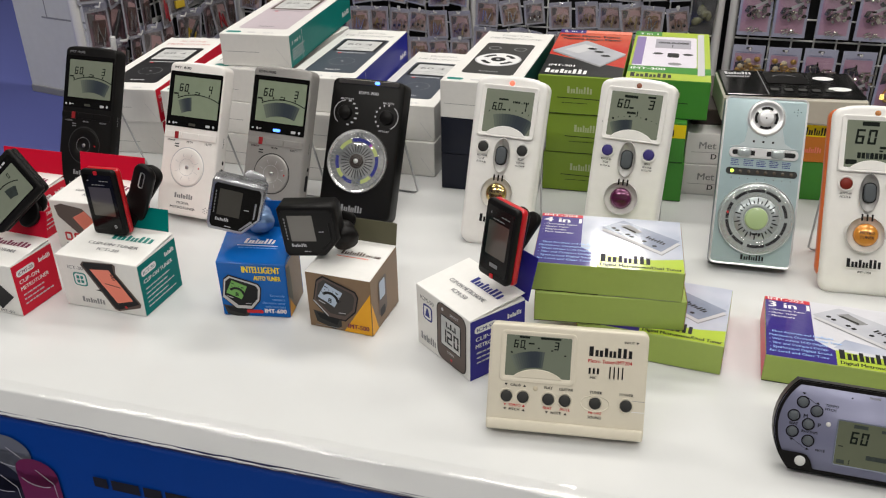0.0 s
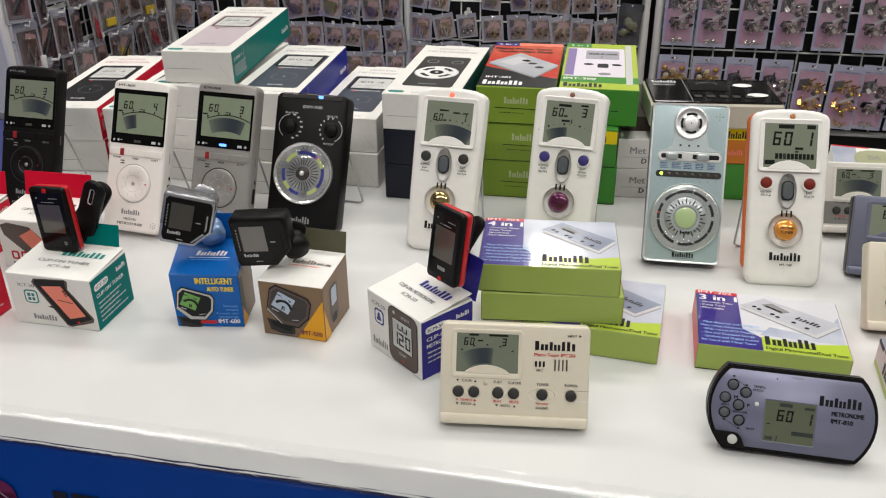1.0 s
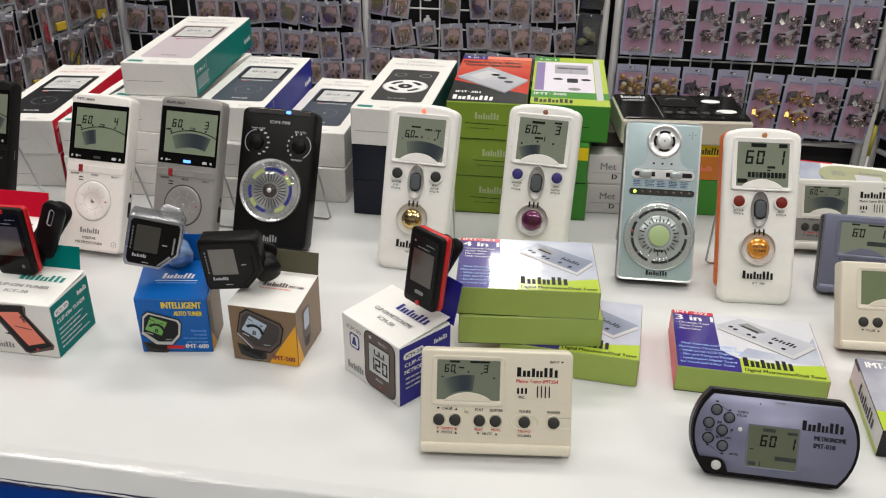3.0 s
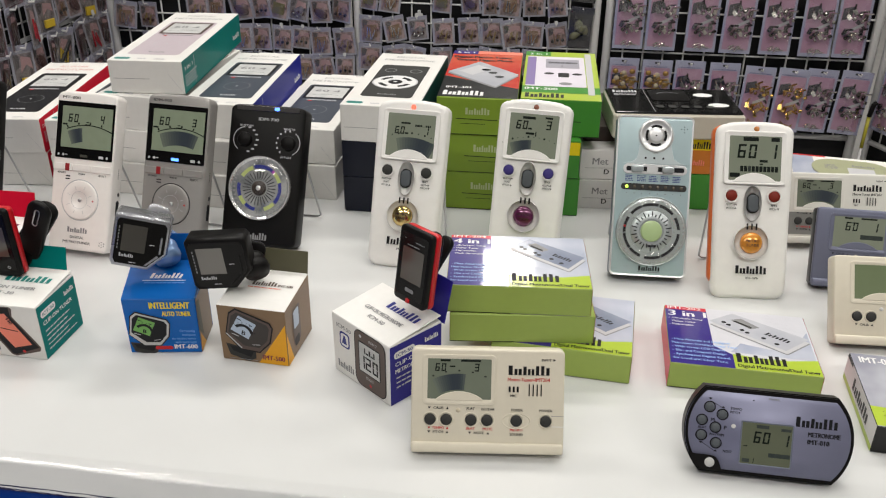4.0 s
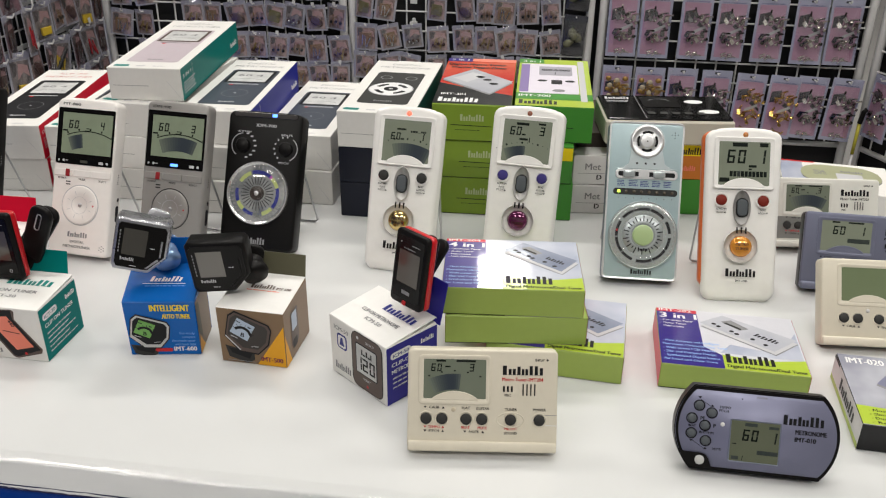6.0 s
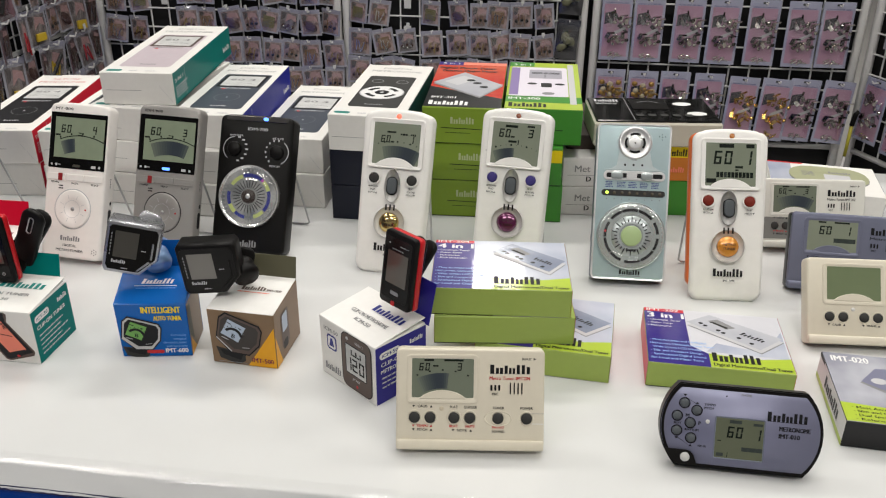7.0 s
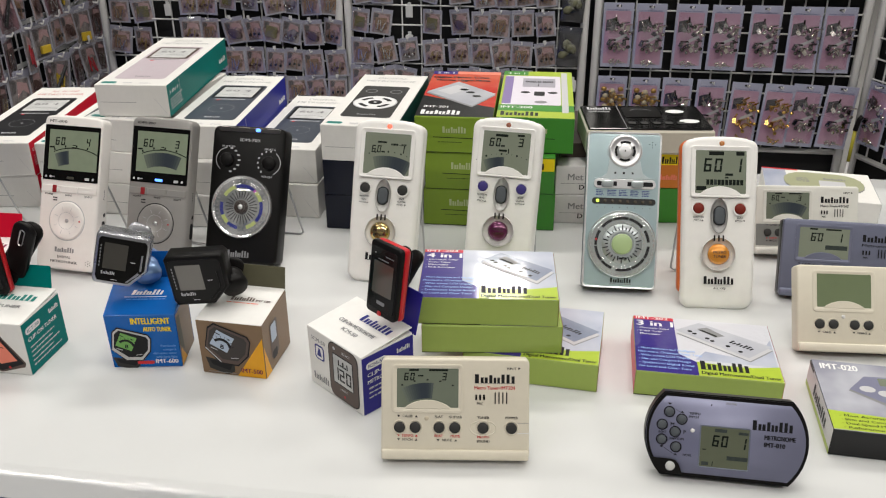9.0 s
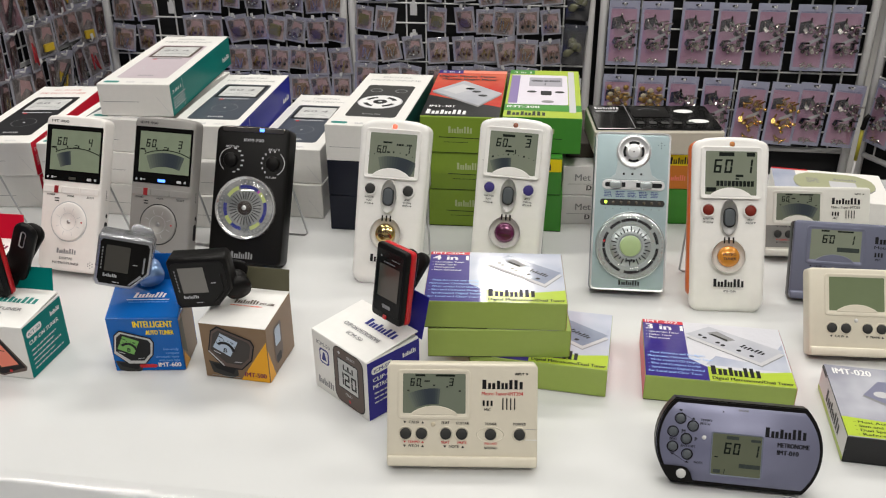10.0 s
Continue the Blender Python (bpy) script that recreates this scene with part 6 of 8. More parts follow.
# Tan box with an amber corner.
w, d, h = 0.0545, 0.055, 0.0498
t = cube_box(-0.1604, 0.5757, -10.4, w, d, h, "tan cardboard tuner box with white lid and open olive flap", TAN_CARD, TAN_CARD, WHITE_GLOSS, OLIVE_CARD, 0.021, 0.054, 0.0, 14, 1.5, sag=0.002)
p = Print(t, front_face(w))
p.poly([(30, 0.4), (54, 0.4), (54, 38)], AMBER_INK, 1, "amber_corner")
clip_photo(p, 23.5, 28, 1.75, ICE_PRINT, -15)
p.text("IMT-500", 33.5, 4.2, 4.4, MAROON_INK, width=18, bold=0.35, layer=3).rect(5, 2, 29, 2.5, GREY_INK, 3)
p.done()
s = Print(t, right_face(w))
s.poly([(0.4, 0.4), (12, 0.4), (0.4, 30)], AMBER_INK, 1, "amber_corner").panel(14, 10, 30, 42, 3, BROWN_INK, 2, "photo").panel(16, 24, 27, 40, 2, ICE_PRINT, 3, "photo").panel(16, 8, 26, 16, 2, INK, 3, "photo")
s.done()
q = Print(t, lid_frame(w, d, h, 1.5, 0.002))
q.bars(16, 31, 20, 6, BROWN_INK, name="brand_bars").text("IMT-500", 37.5, 31, 3.4, BROWN_INK, width=12, bold=0.3).lines(14, 27.5, 32, 1.3, 1, CORAL_INK, seed=5)
q.done()

# Bright blue box.
w, d, h = 0.0560, 0.0413, 0.0496
t = cube_box(-0.2345, 0.5876, 2.0, w, d, h, "bright blue cardboard tuner box with an open blue flap", SKY_CARD, TAN_CARD, SKY_CARD, SKY_CARD, 0.03, 0.05, 0.002, 8, 11, sag=0.006)
p = Print(t, front_face(w))
p.text("INTELLIGENT", 51, 41.2, 6, YELLOW_INK, width=31, align="r", bold=0.5, layer=3).text("AUTO TUNER", 51, 34.4, 4.4, YELLOW_INK, width=22, align="r", bold=0.4, layer=3)
clip_photo(p, 17, 21.5, 1.5, LCD_PRINT, -12, SILVER_PRINT)
p.text("IMT-600", 53, 4.0, 4.2, WHITE_INK, width=18, align="r", bold=0.4, layer=3).panel(20, 3.4, 34, 6.6, 1.4, RED_INK, 4, "photo")
for k, (word, ww) in enumerate((("Extremely", 12), ("compact", 10.5), ("chromatic tuner", 19), ("with back light", 17))):
    p.text(word, 53, 19.6 - 3.5 * k, 2.3, SKY_INK, width=ww, align="r", layer=3)
p.done()
s = Print(t, right_face(w))
s.rect(0.6, 0.5, 39.4, 48, TAN_CARD, 1, "kraft_side").poly([(1, 20), (12, 10), (10, 44), (1, 46)], OLIVE_CARD, 2, "photo").poly([(1, 0.6), (16, 0.6), (4, 16)], AMBER_INK, 2, "photo")
s.done()
q = Print(t, lid_frame(w, d, h, 11, 0.006))
q.bars(17, 21, 25, 5.4, WHITE_INK, name="brand_bars", slant=0.3).rect(12, 18.6, 46, 19.2, WHITE_INK).lines(14, 15.8, 34, 1.1, 1, SKY_INK, seed=8)
q.done()


def clip_box(x, y, yaw, w, d, h, label, colour, ink, words, model, screen, flap_args, mark, lid_tilt=3.0, side_turn=0.0):
    """A white cube box with a coloured side: clip-on tuner picture on the front."""
    t = cube_box(x, y, yaw, w, d, h, label, WHITE_CARD, colour, WHITE_GLOSS, colour, *flap_args, 14, lid_tilt, sag=0.001)
    W, H, D = w * 1000, h * 1000, d * 1000
    s = Print(t, right_face(w))
    s.rect(0.3, 0.3, D - 0.3, H - 0.8, colour, 1, "coloured_side")
    s.panel(4, H - 12.5, 24, H - 6.5, 2.8, WHITE_INK, 2, "model_badge").text(model, 6.2, H - 11, 3.0, ink, width=15.5, layer=3)
    for k, word in enumerate(words):
        s.text(word, 5, H - 19 - 6 * k, 3.6, WHITE_INK, width=len(word) * 3.1)
    for k in range(5 if len(words) == 1 else 3):
        s.lines(6, H - 25 - 5 * len(words) - 4.1 * k + 5, D - 12, 1.5, 1, PALE_INK, seed=len(model) + int(W) + k, ragged=0.4)
    s.bars(D - 17, H - 10.5, 13, 4, WHITE_INK, name="brand_bars")
    s.done()
    q = Print(t, lid_frame(w, d, h, lid_tilt, 0.001))
    q.bars(W * 0.4, D * 0.6, W * 0.5, D * 0.16, ink, name="brand_bars").text(words[0] if len(words) == 1 else words[0] + " " + words[1], W * 0.2, D * 0.4, 4.2, GREY_INK, width=W * 0.62).text(model, W * 0.38, D * 0.26, 4.0, GREY_INK, width=W * 0.26)
    q.done()
    return t


# White and teal box.
w, d, h = 0.0770, 0.054, 0.0474
t = clip_box(-0.3631, 0.5805, -8.5, w, d, h, "white and teal cardboard clip-on tuner box with open flap", TEAL_CARD, TEAL_INK, ("CLIP-ON TUNER",), "ICT-30", None, (0.023, 0.06, 0.004), 0)
p = Print(t, front_face(w) @ Matrix.Diagonal((1.08, 1, 0.98, 1)))
p.text("ICT-30", 8.5, 36.8, 3.4, GREY_INK, width=14)
p.panel(12, 21, 24, 34, 3, TEAL_INK, 1, "icon").panel(13.2, 22.2, 22.8, 32.8, 2.2, WHITE_INK, 2, "icon").rect(15, 24, 17.6, 27, TEAL_INK, 3, "icon").rect(18.6, 24, 21, 27, TEAL_INK, 3, "icon").rect(15, 28, 17.6, 31, TEAL_INK, 3, "icon").rect(18.6, 28, 21, 31, TEAL_INK, 3, "icon")
p.bars(16, 5.6, 20, 5.2, GREY_INK, name="brand_bars")
p.poly([(21, 42.2), (23.5, 45.7), (50.5, 47.4), (52.5, 45.8), (51.4, 38.5), (69, 12), (67.6, 8), (47.6, 1.4), (44, 2.6)], BROWN_INK, 2, "photo")
p.poly([(23, 42), (24.6, 44.9), (50, 46.6), (50.2, 38.5), (67.4, 11.4), (48, 3), (45, 3.8)], INK, 3, "photo")
p.poly([(29, 39), (46, 41), (62.4, 13.8), (48, 9.4)], CORAL_INK, 4, "photo").poly([(40.5, 27), (53.5, 25), (53.5, 25.7), (40.5, 27.7)], INK, 5, "photo").disc(55, 6.8, 1.3, RED_INK, 5, "photo", seg=10).poly([(30, 19), (37, 18), (41, 24), (36, 21)], INK, 2, "photo")
p.text("440", 45.5, 37, 3.2, INK, layer=5, turn=-62)
p.done()

# White and red boxes.
RED_WORDS = ("CLIP-ON", "METROTUNER")
w, d, h = 0.07, 0.046, 0.0465
t = clip_box(-0.4615, 0.5690, -11.0, w, d, h, "white and red cardboard clip-on tuner box with open flap", RED_CARD, MAROON_INK, RED_WORDS, "ICMT-50", None, (0.026, 0.066, 0.0), 0)
p = Print(t, front_face(w))
p.poly([(30, 30), (48, 33), (66, 18), (50, 4)], INK, 2, "photo").text("MT-50", 48, 1.6, 2.6, GREY_INK, width=14).bars(6, 5, 18, 5, GREY_INK, name="brand_bars")
p.done()
t = clip_box(-0.5200, 0.6950, -8.0, w, d, h, "white and red cardboard clip-on tuner box with raised flap", RED_CARD, MAROON_INK, RED_WORDS, "ICMT-50", None, (0.026, 0.068, 0.0), 0)
w, d, h = 0.07, 0.05, 0.0495
t = clip_box(-0.4275, 0.6765, -7.0, w, d, h, "white and red tuner box with a printed coral screen", RED_CARD, MAROON_INK, RED_WORDS, "ICMT-50", None, (0.027, 0.071, 0.0), 0)
p = Print(t, front_face(w))
p.poly([(4, 44), (12, 47), (34, 44), (60, 18), (50, 6), (26, 16), (6, 34)], BROWN_INK, 2, "photo").poly([(22, 34), (36, 42), (58, 18), (40, 12)], CORAL_INK, 3, "photo")
p.panel(9, 9, 17, 18, 2, RED_INK, 2, "icon").panel(19, 9, 27, 18, 2, RED_INK, 2, "icon").panel(11, 11, 15, 16, 1, WHITE_INK, 3, "icon").panel(21, 11, 25, 16, 1, WHITE_INK, 3, "icon").bars(9, 2, 18, 4.6, GREY_INK, name="brand_bars")
p.done()

PHOTO_SCREEN = two_tone("printed_pale_screen", (0.4, 0.41, 0.41), (0.66, 0.66, 0.65), 45, 0.3, sharp=0.25)

# White and indigo box, turned well round.
w, d, h = 0.066, 0.051, 0.0515
t = clip_box(-0.0741, 0.5462, -45.5, w, d, h, "white and indigo clip-on metronome box with a loose lid", INDIGO_CARD, BLUE_INK, ("CLIP-ON", "METRONOME"), "ICM-50", None, (0.034, 0.042, 0.016), 0, 5.0)
p = Print(t, front_face(w))
p.text("ICM-50", 5, 41.8, 3.6, GREY_INK, width=17)
p.panel(8, 26, 20, 39.5, 3, BLUE_INK, 1, "icon").panel(9.4, 27.4, 18.6, 38.1, 2.2, WHITE_INK, 2, "icon").poly([(11, 29.4), (17, 29.4), (15, 36.6), (13, 36.6)], BLUE_INK, 3, "icon")
p.bars(5, 6, 19, 6.4, GREY_INK, name="brand_bars")
p.panel(26, 1.6, 62, 51, 7, RUBBER_GREY, 2, "photo").panel(27, 2.6, 61, 50.2, 6, BROWN_INK, 3, "photo").panel(31, 15, 56, 42, 2, INK, 4, "photo").rect(32, 16, 55, 41, PHOTO_SCREEN, 5, "photo")
for ch, xx in (("1", 32), ("2", 39), ("0", 47)):
    p.digit(ch, xx, 19, 12, INK, 6, "photo", 0)
p.bars(38, 33, 12, 5, INK, 6, "photo", shape=(1, 0.3, 1, 0.3, 1)).disc(33.6, 46, 1.4, PALE_INK, 4, "photo", seg=12).text("SELECT", 43, 44.6, 2.2, PALE_INK, layer=4).disc(44, 6.4, 1.3, RED_INK, 4, "photo", seg=10)
p.text("START", 39, 10.6, 2.2, PALE_INK, layer=4)
p.done()


PALE_SKY = material("pale_sky_ink", (0.3, 0.48, 0.8), 0.4)


def flat_promo(x, y, z, yaw, w, d, h, label, count, model, edge=RED_CARD, plain=False, far=0.0, dusk=False):
    """A flat glossy carton with lime sides: indigo panel, product picture and lime band on its top."""
    t = tagged(empty("tuner_carton", place(x, y, z + 0.0003, yaw)), label, "box", "flat lime tuner cartons")
    part("carton", carton(w, d, h), LIME_CARD, t)
    W, D, H = w * 1000, d * 1000, h * 1000
    f = Print(t, front_face(w))
    f.rect(0.1, 0.1, W * 0.45, 0.7, INK, 1, "seam").rect(W * 0.45, 0.1, W * 0.97, 0.35, GREY_INK, 1, "seam")
    f.done()
    s = Print(t, right_face(w))
    s.rect(0.2, 0.2, D - 0.2, H - 0.2, edge, 1, "end_panel").rect(1, 1, 10, H - 1, WHITE_INK, 2, "end_panel")
    s.done()
    l = Print(t, Matrix.Translation((-w / 2, d, 0)) @ pose(0, 0, 0, 0, 0, -90))
    l.rect(0.2, 0.2, D - 0.2, H - 0.2, edge, 1, "end_panel")
    l.done()
    if plain:
        return t
    q = Print(t, top_face(w, d, h), 0.08)
    q.rect(0.3, 0.3, W - 0.3, D - 0.3, GLOSS_DUSK if dusk else GLOSS_WHITE, 1, "top_print")
    q.poly([(W * 0.42, D * 0.26), (W * 0.985, D * 0.24), (W * 0.985, D * 0.72), (W * 0.9, D * 0.5), (W * 0.7, D * 0.36), (W * 0.5, D * 0.42)], HAZE_PRINT, 2, "sky_print")
    q.poly([(0.3, 0.3), (W * 0.43, 0.3), (W * 0.43, D * 0.22), (W * 0.31, D * 0.34), (W * 0.3, D * 0.99), (0.3, D * 0.99)], INDIGO_GLOSS, 2, "indigo_panel")
    q.poly([(0.3, D * 0.93), (W * 0.3, D * 0.93), (W * 0.3, D * 0.99), (0.3, D * 0.99)], RED_GLOSS, 3, "red_strip")
    band = [(W * 0.43, 0.3), (W * 0.995, 0.3), (W * 0.995, D * 0.25), (W * 0.8, D * 0.2), (W * 0.62, D * 0.2), (W * 0.43, D * 0.23)]
    q.poly(band, LIME_INK, 3, "lime_band")
    q.text(model, 2.2, D * 0.942, D * 0.045, WHITE_INK, width=W * 0.24, layer=4).text(count, 2.4, D * 0.815, D * 0.1, WHITE_INK, width=W * 0.265, layer=4, bold=0.9)
    few = ("- Chromatic Tuner", "- Guitar Tuner", "- Metronome") + (("- Pitch Generator",) if count[0] == "4" else ())
    for k, line in enumerate(few):
        q.text(line, 2.6, D * (0.755 - 0.055 * k), D * 0.03, WHITE_INK, 4, bold=0.12)
    for k, (line, wide) in enumerate((("- Most Accurate and Intelligent", 0.4), ("  Metronome, Chromatic/Guitar Tuner", 0.45), ("- Wide screen LCD Display", 0.36), ("- Slim and Compact Design", 0.36), ("- Synthesized Digital Sound", 0.38), ("  for Loud and Clear Tone", 0.36))):
        q.text(line, 2.6, D * (0.375 - 0.062 * k), D * 0.034, PALE_SKY, 7, width=W * wide, bold=0.15)
    q.bars(W * 0.45, D * 0.105, W * 0.33, D * 0.145, INK, 5, "brand_bars", shape=(1, 0.68, 0.86, 0.68, 1, 1, 0.92))
    q.text("Digital Metronome/Dual Tuner", W * 0.45, D * 0.03, D * 0.05, INK, width=W * 0.53, layer=5, bold=0.35)
    top = [(W * (0.31 + far), D * 0.77), (W * (0.49 + far * 0.8), D * 0.94), (W * 0.982, D * 0.59), (W * (0.8 + far * 0.4), D * 0.36)]
    q.poly([(a + 0.4, b - D * 0.066) for a, b in top], GREY_INK, 4, "photo").poly([(a + 0.2, b - D * 0.052) for a, b in top], PALE_INK, 5, "photo").poly(top, PHOTO_BLUE if dusk else PHOTO_GREY, 6, "photo")

    def on(u, v):
        a, b, c, e = (Vector(k) for k in (top[0], top[3], top[2], top[1]))
        r = (a * (1 - u) + b * u) * (1 - v) + (e * (1 - u) + c * u) * v
        return r.x, r.y

    for u, v in ((0.12, 0.25), (0.2, 0.2), (0.38, 0.2), (0.46, 0.16), (0.66, 0.2), (0.84, 0.16)):
        q.disc(*on(u, v), 1.5, INK, 7, "photo", seg=10, sx=1.3)
    q.poly([on(0.12, 0.55), on(0.42, 0.42), on(0.46, 0.7), on(0.16, 0.86)], GREY_INK, 7, "photo")
    for k, tall in enumerate((1, 0.66, 0.9, 0.66, 1, 1, 0.7)):
        u = 0.6 + 0.045 * k
        q.poly([on(u, 0.42), on(u + 0.028, 0.42), on(u + 0.028, 0.42 + 0.2 * tall), on(u, 0.42 + 0.2 * tall)], INK, 7, "brand_mark")
    q.poly([on(0.16, 0.5), on(0.42, 0.46), on(0.4, 0.56), on(0.18, 0.6)], RUBBER_GREY, 8, "photo")
    q.done()
    return t


GLOSS_WHITE = material("glossy_white_print", (0.63, 0.63, 0.68), 0.3, coat=1.0, grain=0.02, grain_scale=20, bump=0.3, bump_scale=300, coat_rough=0.05)
INDIGO_GLOSS = material("glossy_indigo_print", (0.03, 0.015, 0.2), 0.3, coat=0.8, grain=0.05, grain_scale=20, bump=0.14, bump_scale=240, coat_rough=0.05)
RED_GLOSS = material("glossy_red_print", (0.55, 0.012, 0.03), 0.3, coat=0.35, bump=0.1, bump_scale=160)
HAZE_PRINT = two_tone("printed_blue_haze", (0.24, 0.28, 0.42), (0.6, 0.62, 0.69), 22, 0.3, coat=0.8, sharp=0.3)
GLOSS_DUSK = two_tone("glossy_blue_grey_print", (0.36, 0.4, 0.52), (0.58, 0.6, 0.68), 26, 0.3, coat=1.0, sharp=0.3)
PHOTO_BLUE = two_tone("printed_blue_grey_device", (0.13, 0.16, 0.25), (0.3, 0.33, 0.42), 30, 0.3, coat=0.8, sharp=0.3)
PHOTO_GREY = two_tone("printed_silver_device", (0.4, 0.41, 0.47), (0.56, 0.57, 0.61), 30, 0.3, coat=0.8, sharp=0.3)
flat_promo(0.0760, 0.5653, 0.0, -11.8, 0.107, 0.084, 0.0245, "flat lime and white tuner carton under two others", "3 in 1", "IMT-202", dusk=True)
flat_promo(0.0464, 0.5723, 0.0248, -0.6, 0.110, 0.081, 0.0245, "flat lime green tuner carton in a small stack", "4 in 1", "IMT-204", plain=True)
flat_promo(0.0427, 0.5733, 0.0496, -2.6, 0.109, 0.0836, 0.0235, "flat lime and indigo glossy tuner carton on a stack", "4 in 1", "IMT-204", far=0.13, dusk=True)
flat_promo(0.2112, 0.5440, 0.0, -9.0, 0.110, 0.0838, 0.0222, "flat lime and indigo three-in-one tuner carton on the cover", "3 in 1", "IMT-202")


def slate_carton(x, y, yaw):
    """A flat carton with a grey-blue picture, lime strip and black front."""
    w, d, h = 0.108, 0.089, 0.0222
    W, D, H = 108, 89, 22.2
    t = tagged(empty("metronome_carton", place(x, y, 0.0003, yaw)), "flat grey and black pocket metronome carton with lime strip", "box")
    part("carton", carton(w, d, h), BLACK_CARD, t)
    q = Print(t, top_face(w, d, h), 0.08)
    q.rect(0.3, 0.3, W - 0.3, D - 0.3, two_tone("printed_grey_sky", (0.2, 0.2, 0.27), (0.6, 0.61, 0.66), 18, 0.16, coat=0.8, sharp=0.25), 1, "top_print")
    q.poly([(0.3, 1), (W - 1, 1), (W - 1, 17), (40, 20), (0.3, 23)], LIME_INK, 2, "lime_band")
    q.text("IMT-020", 5, 77, 8, WHITE_INK, width=27, layer=4, bold=0.6)
    q.poly([(20, 50), (34, 70), (86, 74), (100, 56), (88, 34), (46, 32)], GREY_INK, 2, "photo").poly([(21, 52), (35, 71), (86, 75), (99, 58), (87, 38), (46, 36)], SLATE_METALLIC, 3, "photo")
    q.panel(44, 60, 80, 70, 1, LCD_GLASS, 4, "photo").disc(34, 54, 4, PALE_INK, 4, "photo", sx=1.4).disc(46, 50, 4, PALE_INK, 4, "photo", sx=1.4).disc(60, 47, 3, PALE_INK, 4, "photo", sx=1.4)
    for k, (line, wide) in enumerate((("- Most Accurate and Intelligent", 62), ("- Slim and Compact Design", 52), ("- Dual Speed Metronome", 48), ("   - Reference Pitch", 40))):
        q.text(line, 7, 16.4 - 4.6 * k, 2.8, INK, 4, width=wide, bold=0.15)
    q.done()
    l = Print(t, Matrix.Translation((-w / 2, d, 0)) @ pose(0, 0, 0, 0, 0, -90))
    l.rect(0.3, 0.3, D - 0.3, H - 0.3, GREY_CARD, 1, "end_panel").rect(0.3, 0.3, D - 0.3, 4.5, LIME_INK, 2, "lime_band").rect(0.3, H - 3, 16, H - 0.3, INK, 2, "end_panel")
    l.bars(26, 7.5, 44, 10, INK, 3, "brand_bars", shape=(1, 0.68, 0.86, 0.68, 1, 1, 0.92))
    l.done()
    return t


slate_carton(0.3336, 0.4713, -10.5)

